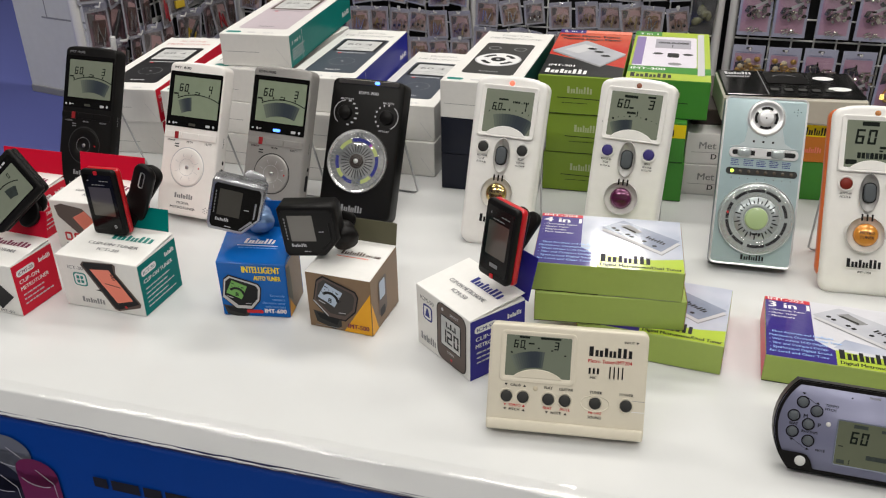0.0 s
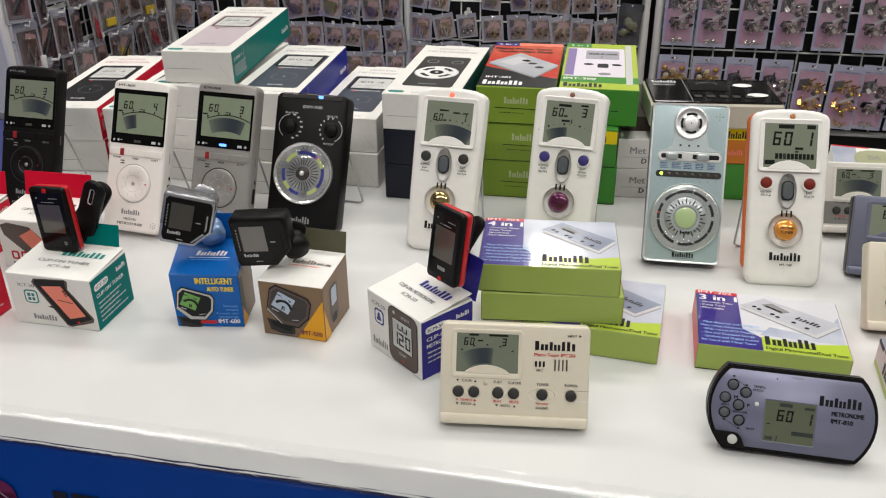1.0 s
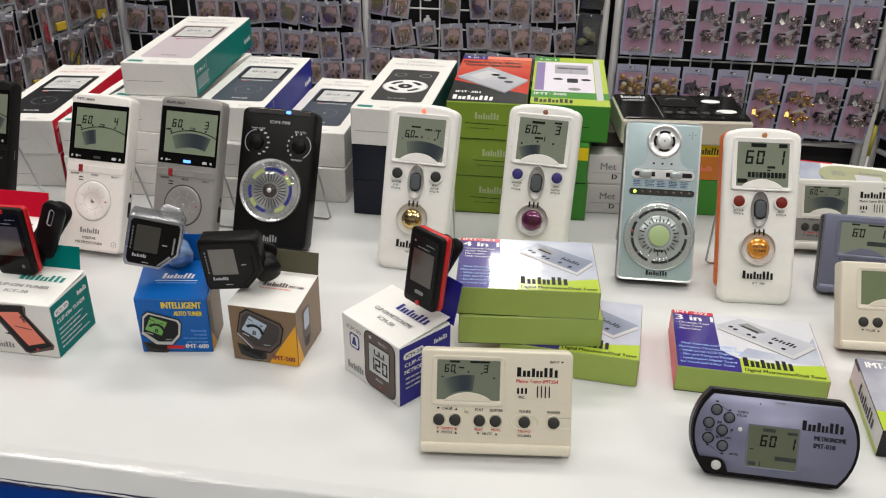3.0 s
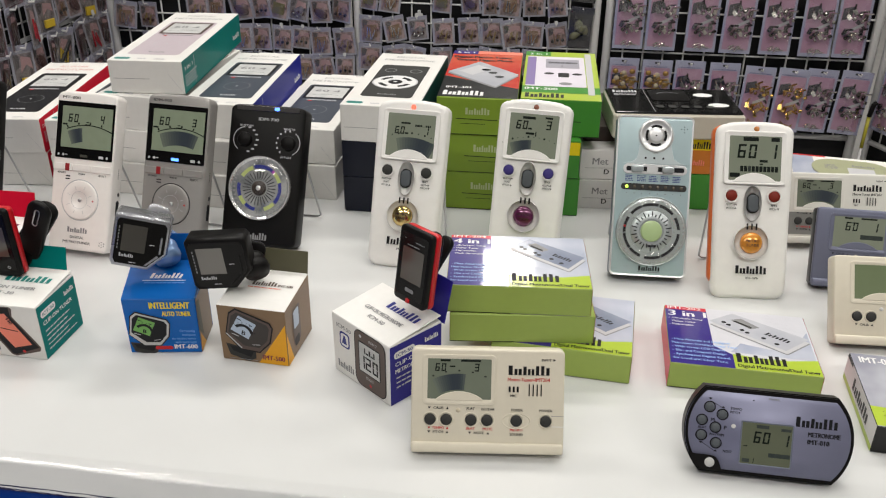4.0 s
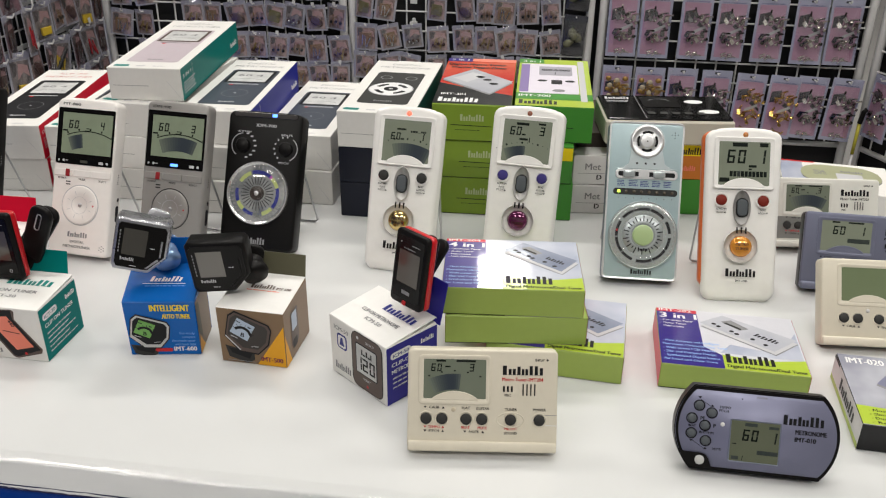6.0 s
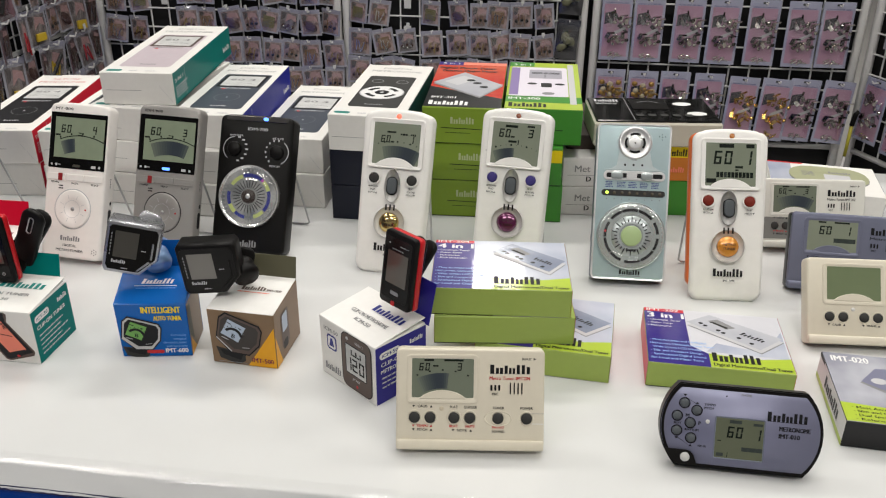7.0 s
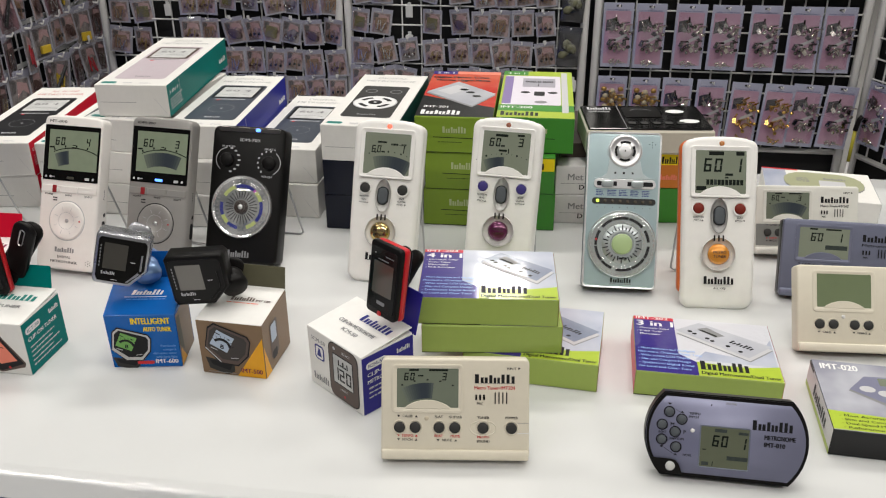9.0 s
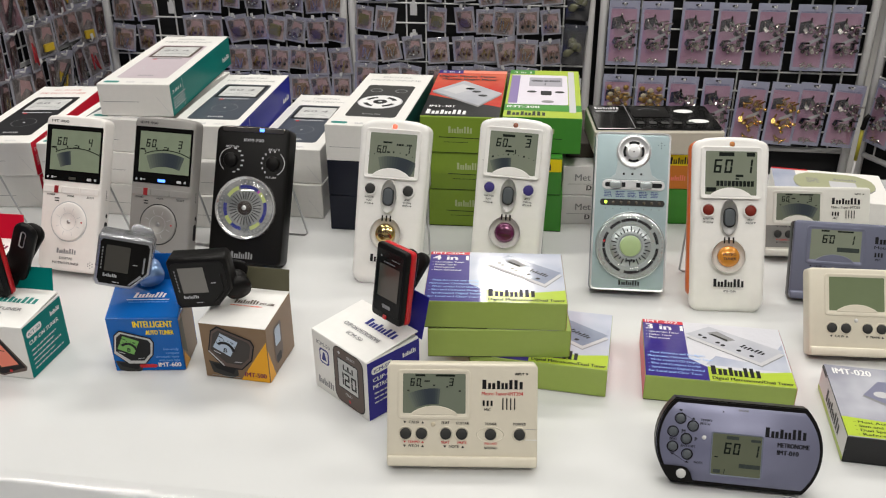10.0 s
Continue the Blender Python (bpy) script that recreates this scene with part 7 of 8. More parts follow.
# ---- clip-on tuners set on the boxes ----
def clip_tuner(cx, cy, cz, rx, ry, rz, w, h, label, back, lcd, jaw_x=0.0, jaw_w=0.023, jaw_y=0.017, step=0.009, tip=10, long=0.052, drop=0.0, key_top=False, wide=False):
    """A black clip-on tuner with a coloured back shell and a two-jawed clip; the pose is its front face's centre."""
    m = pose(cx, cy, TOP + cz, rx, ry, rz)
    t = tagged(empty("clip_on_tuner", m), label, "tuner", "clip-on tuners")
    off = Matrix.Translation((0, 0, -h / 2))
    part("front_shell", rounded(w, h, 0.005, 0.0012, 2, 0.0035, 4), BLACK_ABS, t, m=off, smooth=True)
    part("back_shell", rounded(w * 1.0, h * 1.0, 0.0052, 0.0014, 2, 0.0035, 4), back, t, "coloured plastic back shell", m=off @ Matrix.Translation((0.0004, 0.0048, 0)), smooth=True)
    W, H = w * 1000, h * 1000
    part("screen_panel", plate(round_rect(-W / 2 + 2.2, -H / 2 + 5, W / 2 - 2.2, H / 2 - 4, 2), 0.35, 0.1), BLACK_GLOSS, t)
    if wide:
        disp = part("display", plate(round_rect(-W * 0.42, -H * 0.36, W * 0.4, H * 0.25, 0.6), 0.08, base=0.36), lcd, t, "dull green display")
        q = Print(disp, at(0, 0, 0.45), 0.04)
        q.arc(0, -H * 0.62, H * 0.68, H * 0.7, 55, 125, LCD_INK, 1, "display_figure", 16).digit("0", W * 0.2, H * 0.08, 4.4)
        q.arc(0, -H * 0.62, H * 0.42, H * 0.6, 62, 88, LCD_FADE, 1, "display_shade", 8)
        q.done()
    else:
        part("display", plate(round_rect(-W * 0.33, -H * 0.2, W * 0.33, H * 0.24, 0.6), 0.08, base=0.36), lcd, t, "unlit display")
    p = Print(t, at(0, 0, 0.36), 0.05)
    if wide:
        p.lines(-W * 0.3, H * 0.33, W * 0.17, 1.6, 1, PALE_INK, seed=3).lines(W * 0.14, H * 0.33, W * 0.2, 1.6, 1, PALE_INK, seed=4)
    else:
        zk = H / 2 - 4.4 if key_top else -H / 2 + 0.6
        part("power_button", plate(round_rect(-2.4, zk, 1.2, zk + 3.4, 0.8), 0.9, 0.3), RED_ABS, t, "red power button")
        p.text("o", -W * 0.32, H * 0.33, 1.8, PALE_INK).lines(W * 0.05, H * 0.33, W * 0.28, 0.9, 1, GREY_INK, seed=3).lines(-W * 0.2, H * 0.27, W * 0.4, 0.9, 1, GREY_INK, seed=4)
        if key_top:
            p.arc(W * 0.24, -H * 0.36, 1.0, 1.4, 0, 360, PALE_INK, 1, "icon", 12)
        else:
            p.panel(-4.5, -H * 0.34, 4.5, -H * 0.29, 0.8, GREY_INK, 1, "brand_mark")
    p.done()
    neck = part("clip_neck", lathe([(0.004, -0.003), (0.004, 0.004)], 16), BLACK_ABS, t, m=Matrix.Translation((w * 0.1, 0.013, -0.002)), smooth=True)
    for k, (ang, dx) in enumerate(((-16, 0.006), (14, 0.014))):
        jaw = rounded(jaw_w, long, 0.005, 0.0014, 2, jaw_w * 0.45, 6)
        jm = Matrix.Translation((w * 0.2 + dx + jaw_x, jaw_y + step * k, -0.028 + drop + 0.004 * k)) @ pose(0, 0, 0, ang - 8, tip, 0)
        part("clip_jaw", jaw, BLACK_ABS, t, "black plastic clip jaw", m=jm, smooth=True)
    z0, z1 = long * 620, long * 900
    part("clip_spring", rim(round_rect(-2.4, z0, 2.4, z1, 2.3), round_rect(-1.5, z0 + 0.9, 1.5, z1 - 0.9, 1.4), 0.8, 0.2), STEEL_WIRE, t, "steel spring loop", m=jm)
    return t


def dark_glass(name):
    return material(name, (0.065, 0.056, 0.046), 0.08, coat=0.8)


clip_tuner(-0.3702, 0.6201, 0.0800, -2.8, -4.6, -13.0, 0.0345, 0.0575, "black and red clip-on tuner standing on a teal box", RED_ABS, dark_glass("dark_clip_display"), -0.013, 0.02, 0.013, 0.007, 32, 0.06, 0.002, True)
clip_tuner(-0.0360, 0.5570, 0.0978, -10.0, -1.0, -46.5, 0.0335, 0.0572, "black and red clip-on metronome standing on an indigo box", RED_ABS, dark_glass("dark_clip_glass"), -0.0215, 0.013, 0.0115, 0.004)
clip_tuner(-0.4430, 0.6000, 0.0955, -24, -42, 14, 0.058, 0.044, "black clip-on tuner with green display tilted on a red box", BLACK_ABS, LCD_GLASS, -0.03, wide=True)


def hex_tuner(cx, cy, cz, rx, ry, rz, w, h, shell, face, lcd, label, shell_label, joint, jaw_up):
    """A six-sided clip-on tuner with a deep case, a ball joint and a clip below."""
    m = pose(cx, cy, TOP + cz, rx, ry, rz)
    t = tagged(empty("clip_on_tuner", m), label, "tuner", "clip-on tuners")
    W, H = w * 500, h * 500
    out = [(-W, -H * 0.82), (-W * 0.9, -H), (W * 0.28, -H), (W * 0.4, -H * 0.98), (W, -H * 0.3), (W, H * 0.85), (W * 0.9, H), (-W * 0.9, H), (-W, H * 0.88)]
    case = plate(out, 15, 2.0, 3, base=-15)
    part("case", case, shell, t, shell_label, smooth=True)
    part("face_panel", plate([(a * 0.88, b * 0.86) for a, b in out], 0.35, 0.15), face, t, "gloss black face panel")
    part("display", plate(round_rect(-W * 0.66, -H * 0.36, W * 0.2, H * 0.66, 0.5), 0.08, base=0.36), lcd, t, "unlit grey display")
    part("edge_key", plate([(W * 0.7, -H * 0.3), (W * 0.77, -H * 0.26), (W * 0.77, H * 0.36), (W * 0.7, H * 0.36)], 0.8, 0.2), shell, t)
    part("edge_key", plate([(W * 0.24, -H * 0.8), (W * 0.32, -H * 0.8), (W * 0.72, -H * 0.4), (W * 0.66, -H * 0.34)], 0.8, 0.2), shell, t)
    p = Print(t, at(0, 0, 0.36), 0.05)
    p.bars(-W * 0.68, -H * 0.58, W * 0.5, H * 0.13, PALE_INK, name="brand_bars").lines(W * 0.34, 0, W * 0.18, 0.8, 1, PALE_INK, seed=3).lines(-W * 0.3, -H * 0.78, W * 0.3, 0.8, 1, PALE_INK, seed=6)
    for k in range(7):
        p.rect(-W * 0.8, H * (-0.3 + 0.13 * k), -W * 0.76, H * (-0.22 + 0.13 * k), GREY_INK, 1, "scale_mark")
    p.done()
    part("joint_ball", lathe([(0.0, 0.008)] + [(0.0085 * math.sin(radians(a)), 0.0085 * math.cos(radians(a))) for a in (20, 45, 70, 90, 115, 140, 160)] + [(0.0, -0.0085)], 24), joint, t, "ball joint", m=Matrix.Translation((w * 0.46, 0.018, -h * 0.2)), smooth=True)
    part("clip_disc", lathe([(0.0105, -0.004), (0.011, 0.0), (0.0095, 0.0035), (0.0, 0.0042)], 32), joint, t, m=Matrix.Translation((w * 0.5, 0.012, -h * 0.3)) @ pose(0, 0, 0, 25, 0, 25), smooth=True)
    part("clip_jaw", rounded(0.018, 0.02, 0.003, 0.0008, 2, 0.005, 5), shell, t, m=Matrix.Translation((w * 0.14, 0.017, jaw_up)) @ pose(0, 0, 0, -24, 12, 0), smooth=True)
    part("clip_jaw", rounded(0.016, 0.026, 0.004, 0.0012, 2, 0.006, 5), joint, t, m=Matrix.Translation((w * 0.3, 0.022, -h * 0.5)) @ pose(0, 0, 0, -20, 20, 0), smooth=True)
    return t


CLEAR_BLUE = material("clear_blue_plastic", (0.2, 0.32, 0.55), 0.12, coat=0.6, metal=0.3)
hex_tuner(-0.2461, 0.6002, 0.0915, -1.3, 15.5, 9, 0.0415, 0.0445, plastic("satin_silver_plastic", (0.36, 0.365, 0.39), 0.26, metal=0.75), BLACK_GLOSS, material("smoky_display", (0.045, 0.042, 0.035), 0.15, coat=0.6), "silver six-sided clip-on tuner clipped to a blue box", "satin silver case", CLEAR_BLUE, 0.0055)
hex_tuner(-0.1850, 0.5922, 0.0785, 4.0, -4.8, -2.1, 0.0474, 0.0449, BLACK_ABS, plastic("satin_black_face", (0.012, 0.0115, 0.011), 0.34, spec=0.18), material("grey_unlit_display", (0.16, 0.15, 0.135), 0.2, coat=0.5), "black six-sided clip-on tuner resting on a tan box", "matt black case", BLACK_ABS, -0.004)


# ---- stacked stock behind the metronomes ----


def stock_box(x, y, z, yaw, label, side=None, picture="", w=0.081, d=0.205, h=0.0396, body=None, pitch=0.0, roll=0.0, words=("DIGITAL", "METRONOME"), front_mark=True, name="metronome_box", seed=0):
    """A long white carton: product picture on its top, one coloured long side. x, y: the middle of its front edge."""
    t = tagged(empty(name, place(x, y, z + 0.0003, yaw) @ pose(0, 0, 0, pitch, roll)), label, "box", "stacked metronome boxes")
    part("carton", carton(w, d, h, 0.0007), body or WHITE_CARD, t)
    W, D, H = w * 1000, d * 1000, h * 1000
    f = Print(t, front_face(w))
    if not body or body in (WHITE_CARD, GREY_CARD):
        lo = H * (0.4 + 0.05 * math.sin(x * 90 + z * 60))
        f.rect(W * 0.05, lo, W * (0.5 + 0.1 * math.sin(y * 70)), lo + 0.45, GREY_INK, 1, "tuck_seam").line(W * 0.99, 1, W * 0.8, lo + 6, 0.25, PALE_INK, 1, "crease")
    f.done()
    if side:
        s = Print(t, right_face(w))
        s.rect(0.4, 0.3, D - 0.3, H - 0.4, side, 1, "coloured_side")
        s.text("3 IN 1" if side == TEAL_CARD else "DIGITAL", 6, H - 12, 4, WHITE_INK, layer=2, width=26).lines(6, H - 18, 40, 1.4, 5, PALE_INK, 2, seed=3 + seed).bars(D - 34, 10, 26, 6, WHITE_INK, 2, "brand_bars").line(38, 2, 38, H - 3, 0.8, PALE_INK, 2, "seam")
        s.done()
    if picture:
        q = Print(t, top_face(w, d, h))
        q.text(words[0], W / 2, D * 0.895, 7, SOFT_INK if picture != "red" else ROSE_INK, width=36, align="c", bold=0.1).text(words[1], W / 2, D * 0.832, 7, SOFT_INK if picture != "red" else ROSE_INK, width=60, align="c", bold=0.1)
        q.rect(2, D - 4, 26, D - 1.2, INK, 1, "brand_mark").lines(W - 26, D - 4, 22, 1.6, 1, GREY_INK, seed=9)
        if picture == "dial":
            q.panel(13, 30, 68, 150, 5, RUBBER_GREY, 1, "photo").disc(40, 84, 25, PALE_INK, 2, "photo", seg=32).disc(40, 84, 23.4, WHITE_INK, 3, "photo", seg=32)
            for a in (20, 110, 200, 290):
                q.arc(40, 84, 14, 19, a, a + 50, INK, 4, "photo", 6)
            q.disc(40, 84, 8, INK, 4, "photo").disc(40, 84, 2.4, PALE_INK, 5, "photo", seg=10)
            for cx in (26, 55):
                q.arc(cx, 128, 6, 7.2, 0, 360, GREY_INK, 2, "photo", 14)
            q.bars(30, 38, 20, 4, GREY_INK, 2, "brand_bars")
        else:
            shade = {"pale": plastic("printed_mauve_device", (0.5, 0.43, 0.47), 0.35), "red": INK, "dark": plastic("printed_slate_device", (0.055, 0.065, 0.085), 0.35)}[picture]
            k = D / 205
            q.panel(12, 22 * k, 69, 158 * k, 5, shade, 1, "photo").panel(15, 104 * k, 66, 154 * k, 1.5, INK if picture != "pale" else BROWN_INK, 2, "photo")
            q.poly([(18.5, 108 * k), (62.5, 108 * k), (62.5, 149 * k), (18.5, 149 * k)], PHOTO_SCREEN, 3, "photo")
            q.text("60 4", 24, 130 * k, 8, GREY_INK, layer=4, width=30).arc(41, 86 * k, 34 * k, 34.7 * k, 60, 120, GREY_INK, 4, "photo", 8).rect(22, 98 * k, 58, 100 * k, PALE_INK if picture != "pale" else GREY_INK, 2, "photo")
            q.arc(41, 64 * k, 14, 14.6, 0, 360, PALE_INK if picture == "pale" else GREY_INK, 2, "photo", 20).disc(41, 64 * k, 1.4, PALE_INK, 2, "photo", seg=8).bars(33, 30 * k, 17, 4, PALE_INK if picture != "pale" else GREY_INK, 2, "brand_bars").rect(25, 94 * k, 29, 97 * k, RED_INK, 2, "photo")
        q.panel(5, 5, 22, 12, 3, TEAL_INK if side != RED_CARD else RED_INK, 1, "badge").bars(30, 6, 9, 4, PALE_INK).lines(48, 8, 14, 1.2, 2, PALE_INK, seed=2)
        q.done()
    return t


S = "long white metronome carton in a stack"
# Stack with the red-sided carton on top.
stock_box(-0.5010, 0.9170, 0.0, -0.4, S + " with a red side", RED_CARD, w=0.0795, d=0.228)
stock_box(-0.5010, 0.9132, 0.04, 0.4, "white and red metronome carton lying on top of another", RED_CARD, "red", w=0.0795, d=0.228, words=("ALL IN ONE", "METROTUNER"))
# Two white cartons between the red-sided stack and the next.
for k in range(2):
    stock_box(-0.4212, 0.9075 + 0.002 * k, 0.04 * k, -4 - 0.5 * k, S + " beside a red-sided one", None, "dark" if k else "", w=0.067, d=0.2)
# Middle stack behind the slim metronomes.
for k in range(3):
    stock_box(-0.3480 - 0.003 * k, 0.8930 + 0.002 * k, 0.0376 * k, -10 - k, S + " behind the slim metronomes", None, "dark" if k == 2 else "", w=0.072, h=0.0373)
# Stack with the blue-sided carton.
for k in range(2):
    stock_box(-0.2420, 0.8600 + 0.004 * k, 0.0376 * k, -6.5 - k, S + " under a blue-sided one", None, w=0.076, h=0.0373)
stock_box(-0.2540, 0.8740, 0.0752, -5.0, "white and royal blue metronome carton on a stack", BLUE_CARD, "dark", w=0.0765, d=0.204, h=0.0372)
stock_box(-0.3324, 0.9050, 0.1129, -3.2, "white and teal metronome carton laid across two stacks", TEAL_CARD, "pale", w=0.0798, d=0.216, h=0.0356, pitch=0.7, words=("DIGITAL", "METROTUNER"))
# Lower stack between.
for k in range(2):
    stock_box(-0.1745, 0.8915 + 0.003 * k, 0.04 * k, -8 + k, S + (" showing a dark device" if k else " beside navy cartons"), None, "dark" if k else "", w=0.08)
# Navy cartons under the white one with the dial picture.
for k in range(2):
    stock_box(-0.0840, 0.8545, 0.04 * k, -7.3, "long navy metronome carton in a stack", None, body=NAVY_CARD, w=0.079)
stock_box(-0.0836, 0.8526, 0.0802, -8.2, "white and dark teal metronome carton with a printed dial", TEAL_DARK, "dial", w=0.0798, d=0.203, h=0.0392)


PHOTO_LILAC = material("printed_lilac_screen", (0.34, 0.33, 0.38), 0.35)


def green_box(x, y, z, yaw, label, body, top, w=0.0815, d=0.195, h=0.0424, seed=0):
    """A green carton; its front carries a pale mark and thin lines, its top a product picture."""
    t = tagged(empty("tuner_box", place(x, y, z + 0.0003, yaw)), label, "box", "stacked green boxes")
    part("carton", carton(w, d, h, 0.0007), body, t)
    W, D, H = w * 1000, d * 1000, h * 1000
    f = Print(t, front_face(w))
    pale = material("pale_green_ink", (0.4, 0.45, 0.24), 0.4) if not seed else bpy.data.materials["pale_green_ink"]
    f.bars(W * 0.36, H * 0.56, W * 0.3, H * 0.18, pale, name="brand_bars").line(W * 0.24, H * 0.44, W * 0.76, H * 0.42, 0.8, INK).lines(W * 0.3, H * 0.3, 34, 0.7, 1, INK, seed=seed).rect(0.4, 0.3, W - 0.4, 0.9, INK, 1, "seam")
    f.done()
    q = Print(t, top_face(w, d, h))
    if top == "red":
        q.rect(0.3, D * 0.02, W - 0.3, D - 0.3, two_tone("printed_red_glow", (0.55, 0.02, 0.02), (0.72, 0.16, 0.09), 16, 0.2, coat=0.5, sharp=0.2), 1, "top_print")
        q.poly([(0.3, 2), (W - 0.3, 2), (W - 0.3, D * 0.2), (W * 0.5, D * 0.3), (0.3, D * 0.42)], BLACK_CARD, 2, "dark_print").rect(0.3, D * 0.92, W * 0.36, D - 0.3, INDIGO_GLOSS, 2, "indigo_strip")
        q.rect(W * 0.36, D * 0.93, W - 0.3, D - 0.3, CORAL_INK, 2, "coral_strip").text("5 in 1", 5, D * 0.94, 7, WHITE_INK, width=20, layer=3, bold=0.5)
        q.text("Digital Metro Tuner", 3, D * 0.83, 8, INK, width=W * 0.82, layer=4, bold=0.8).text("Thermo Hygro Meter", 6, D * 0.76, 8, INK, width=W * 0.8, layer=4, bold=0.8)
        top4 = [(2, D * 0.5), (W * 0.42, D * 0.74), (W * 0.98, D * 0.48), (W * 0.7, D * 0.22)]
        q.poly([(a, b - 5) for a, b in top4], GREY_INK, 4, "photo").poly(top4, PHOTO_GREY, 5, "photo").poly([(14, D * 0.52), (34, D * 0.66), (50, D * 0.58), (30, D * 0.44)], PALE_INK, 6, "photo")
        for a, b in ((44, 0.56), (52, 0.5), (60, 0.42)):
            q.disc(a, D * b, 4, INK, 6, "photo", sx=1.3, seg=12)
        q.text("IMT-301", 6, D * 0.17, 7, WHITE_INK, layer=5, width=26, bold=0.5).bars(5, D * 0.04, 42, 15, WHITE_INK, 5, "brand_bars", shape=(1, 0.68, 0.86, 0.68, 1, 1, 0.92))
    elif top == "lime":
        q.rect(0.3, 0.3, W - 0.3, D - 0.3, LIME_INK, 1, "top_print").rect(0.3, D * 0.9, W * 0.36, D - 0.3, LEAF_CARD, 2, "green_strip").rect(0.3, D * 0.12, W - 0.3, D * 0.24, LEAF_CARD, 2, "green_strip")
        q.panel(3, D * 0.24, 68, D * 0.88, 3, plastic("printed_lilac_white", (0.7, 0.66, 0.74), 0.3), 3, "photo").rect(3, D * 0.26, 13, D * 0.86, material("printed_violet", (0.2, 0.14, 0.34), 0.4), 4, "photo")
        q.panel(24, D * 0.62, 62, D * 0.82, 1.5, PHOTO_LILAC, 4, "photo").text("000.0.000", 27, D * 0.72, 8, INK, width=32, layer=5).rect(42, D * 0.64, 42.8, D * 0.7, INK, 5, "photo")
        q.disc(28, D * 0.5, 4, INK, 4, "photo", sx=1.4).panel(38, D * 0.43, 50, D * 0.52, 2, INK, 4, "photo").disc(59, D * 0.5, 4, INK, 4, "photo", sx=1.4).disc(46, D * 0.3, 5, GREY_INK, 4, "photo", sx=1.4)
        q.rect(69, D * 0.1, 76, D * 0.97, PALE_INK, 3, "device_column").text("3 in 1", 5, D * 0.92, 8, WHITE_INK, width=20, layer=3, bold=0.4).text("IMT-300", 3, D * 0.17, 8, WHITE_INK, width=34, layer=4, bold=0.5)
        q.bars(4, D * 0.03, 40, 14, INK, 4, "brand_bars", shape=(1, 0.68, 0.86, 0.68, 1, 1, 0.92))
    q.done()
    if top == "yellow":
        f = Print(t, front_face(w), 0.2)
        f.rect(W * 0.5, H * 0.62, W - 0.4, H * 0.95, YELLOW_INK, 2, "yellow_band").bars(W * 0.55, H * 0.66, W * 0.3, H * 0.2, INK, 3, "brand_bars")
        f.done()
    return t


for k in range(2):
    green_box(0.0228 + 0.002 * k, 0.8665, 0.0426 * k, -5.2, "moss green tuner carton in a stack", GREEN_CARD, "", w=0.079, seed=k)
green_box(0.0160, 0.8655, 0.0852, -5.6, "moss green tuner carton with a red printed top", GREEN_CARD, "red", w=0.0825, d=0.183, h=0.0395, seed=2)
green_box(0.0870, 0.8560, 0.0, -5.0, "leaf green tuner carton at the foot of a stack", LEAF_CARD, "", w=0.077, seed=3)
green_box(0.0850, 0.8560, 0.0426, -5.0, "leaf green and yellow tuner carton in a stack", LEAF_CARD, "yellow", w=0.077, seed=4)
green_box(0.1013, 0.8645, 0.0852, -5.9, "leaf green tuner carton with a lime printed top", LEAF_CARD, "lime", w=0.082, d=0.186, h=0.0390, seed=5)

for k in range(2):
    t = stock_box(0.1835, 0.8720 + 0.002 * k, 0.0337 * k, -2 + k, "pale grey metronome carton in a stack", None, body=GREY_CARD, w=0.112, d=0.16, h=0.0333, name="tuner_box")
    p = Print(t, front_face(0.112), 0.15)
    p.text("Met", 13 if k else 15, 17, 8, GREY_INK, bold=0.4).text("D", 26, 6, 6, INK, bold=0.5)
    p.done()
t = stock_box(0.2650, 0.8730, 0.0, -3, "leaf green tuner carton at the foot of a stack", None, body=LEAF_CARD, w=0.052, d=0.08, h=0.0416, name="tuner_box")
t = stock_box(0.2650, 0.8715, 0.0420, -3, "orange and yellow tuner carton on a green one", None, body=ORANGE_CARD, w=0.052, d=0.08, h=0.0416, name="tuner_box")
p = Print(t, front_face(0.052), 0.15)
p.rect(0.3, 27, 51.7, 39, YELLOW_INK, 1, "yellow_band").bars(1, 28.5, 22, 8, INK, name="brand_bars").bars(1, 10, 18, 6, CORAL_INK, name="brand_bars").rect(0.3, 39.2, 51.7, 41.2, WHITE_INK, 2, "white_line")
p.done()

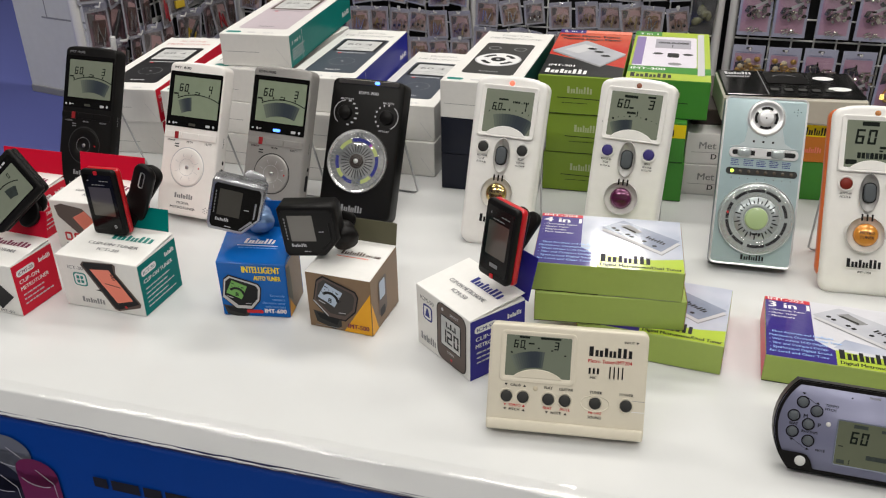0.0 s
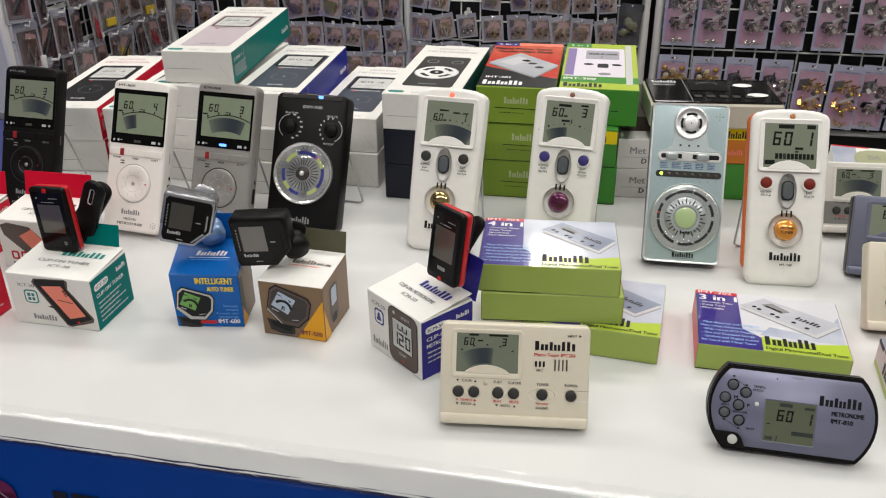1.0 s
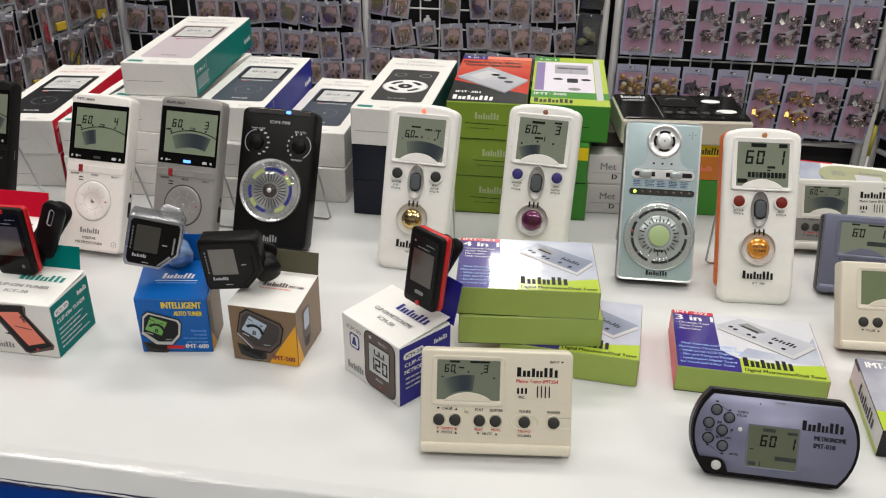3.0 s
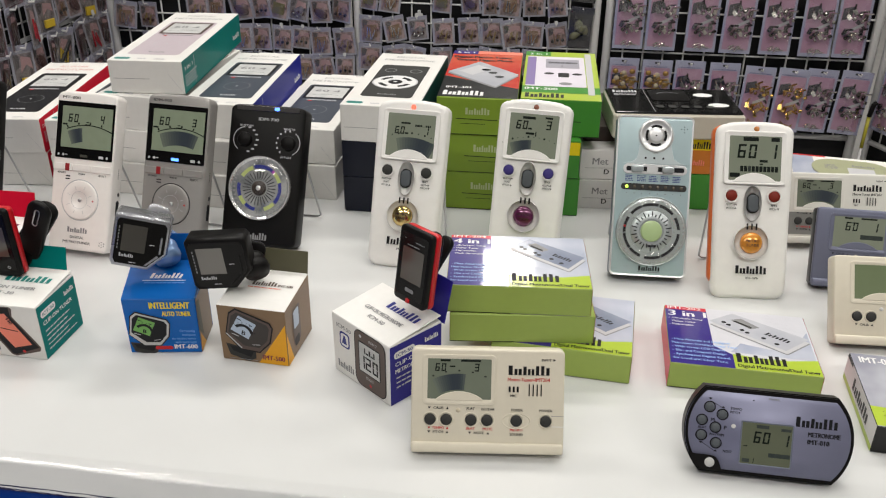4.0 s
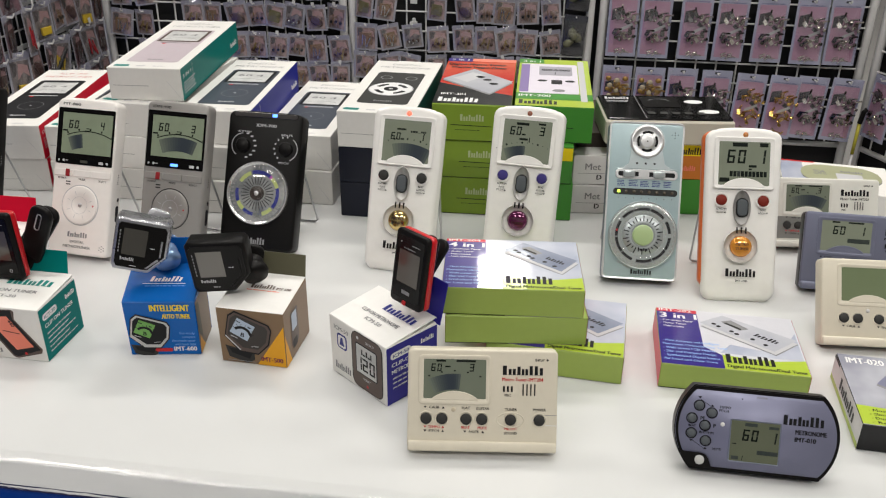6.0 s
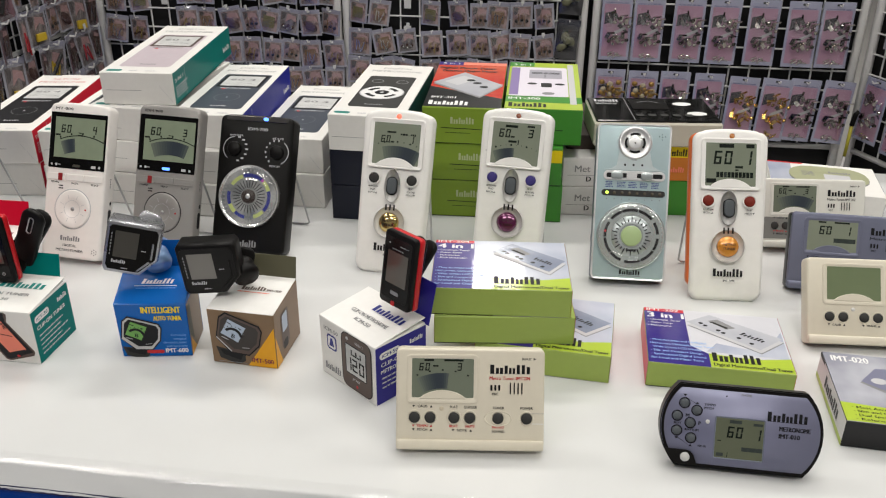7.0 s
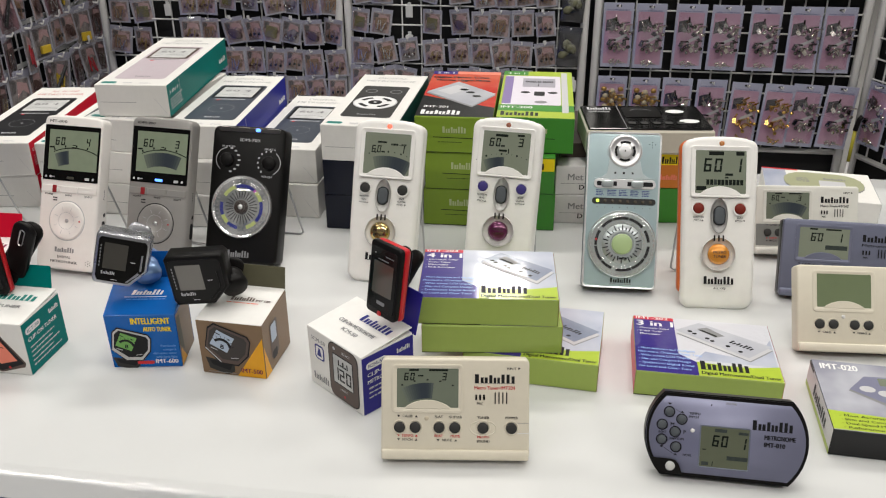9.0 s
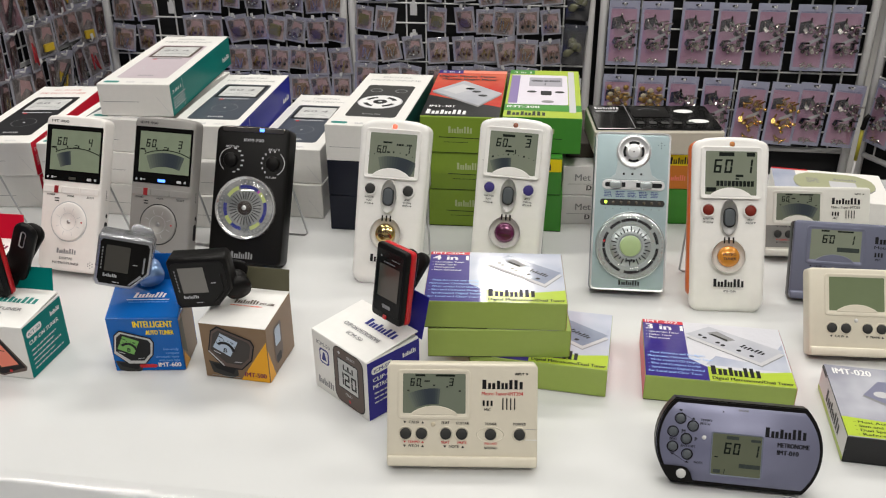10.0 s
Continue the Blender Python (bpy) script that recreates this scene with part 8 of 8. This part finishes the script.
# Dark block added for the shaded gap under the case, then the black-topped case itself.
t = tagged(empty("tuner_box", place(0.1835, 0.9000, 0.0674, -1)), "flat dark brown carton under an instrument case", "box")
part("carton", carton(0.1, 0.12, 0.0166), card("dark_brown_cardboard", (0.06, 0.045, 0.04), 0.4), t)
w, d, h = 0.134, 0.084, 0.0285
t = tagged(empty("instrument_case", place(0.2234, 0.8630, 0.0843, -0.8)), "cream instrument case with a printed black lid", "case")
part("tray", carton(w, d, h - 0.0022, 0.002), BUFF_CARD, t, "cream tray of the case")
part("lid", rounded(w * 0.975, d * 0.965, 0.0045, 0.0012, 2, 0.003, 3), material("gloss_black_lid", (0.004, 0.004, 0.004), 0.09, spec=0.5, bump=0.02, bump_scale=60), t, "glossy black printed lid", m=Matrix.Translation((0, 0.0022, h - 0.0002)) @ pose(0, 0, 0, -90))
p = Print(t, Matrix.Translation((-w / 2, 0, h + 0.0003)) @ pose(0, 0, 0, -90))
p.bars(8, 66, 26, 9, PALE_INK, name="brand_bars").lines(8, 60, 26, 1.6, 2, PALE_INK, seed=3)
p.disc(103, 60, 6.4, WHITE_INK, 1, "photo", sx=1.6).disc(112, 26, 6.4, WHITE_INK, 1, "photo", sx=1.7).panel(46, 40, 86, 76, 3, BLACK_ABS, 1, "photo").arc(66, 60, 8, 9, 20, 160, GREY_INK, 2, "photo", 12, 1.4)
for k in range(5):
    p.panel(46 + 13 * k, 16, 54 + 13 * k, 24, 2, RUBBER_GREY, 1, "photo")
p.line(42, 2, 42, 82, 0.8, GREY_INK)
p.done()

# Flat carton behind the off-white tuner, with a printed pocket metronome.
w, d, h = 0.118, 0.088, 0.0295
t = tagged(empty("metronome_carton", place(0.4210, 0.8720, 0.0003, -14)), "flat white carton with a printed olive pocket metronome", "box")
part("carton", carton(w, d, h), WHITE_CARD, t)
p = Print(t, top_face(w, d, h))
p.rect(0.3, 0.3, 26, 87, HAZE_PRINT, 1, "sky_print")
OLIVE_PRINT = plastic("printed_olive_device", (0.34, 0.35, 0.22), 0.35)
p.panel(22, 20, 108, 78, 26, GREY_INK, 1, "photo").panel(22, 23, 108, 80, 26, OLIVE_PRINT, 2, "photo").panel(60, 34, 88, 56, 1, PALE_INK, 3, "photo").bars(66, 60, 24, 6, GREY_INK, 3, "brand_bars").lines(36, 60, 16, 2, 4, GREY_INK, 3, seed=2)
p.rect(0.3, 84, 40, 87.6, RED_INK, 2, "red_strip")
p.done()
s = Print(t, right_face(w))
s.rect(0.3, 0.3, 87, 29, SLATE_DARK, 1, "end_panel")
s.done()
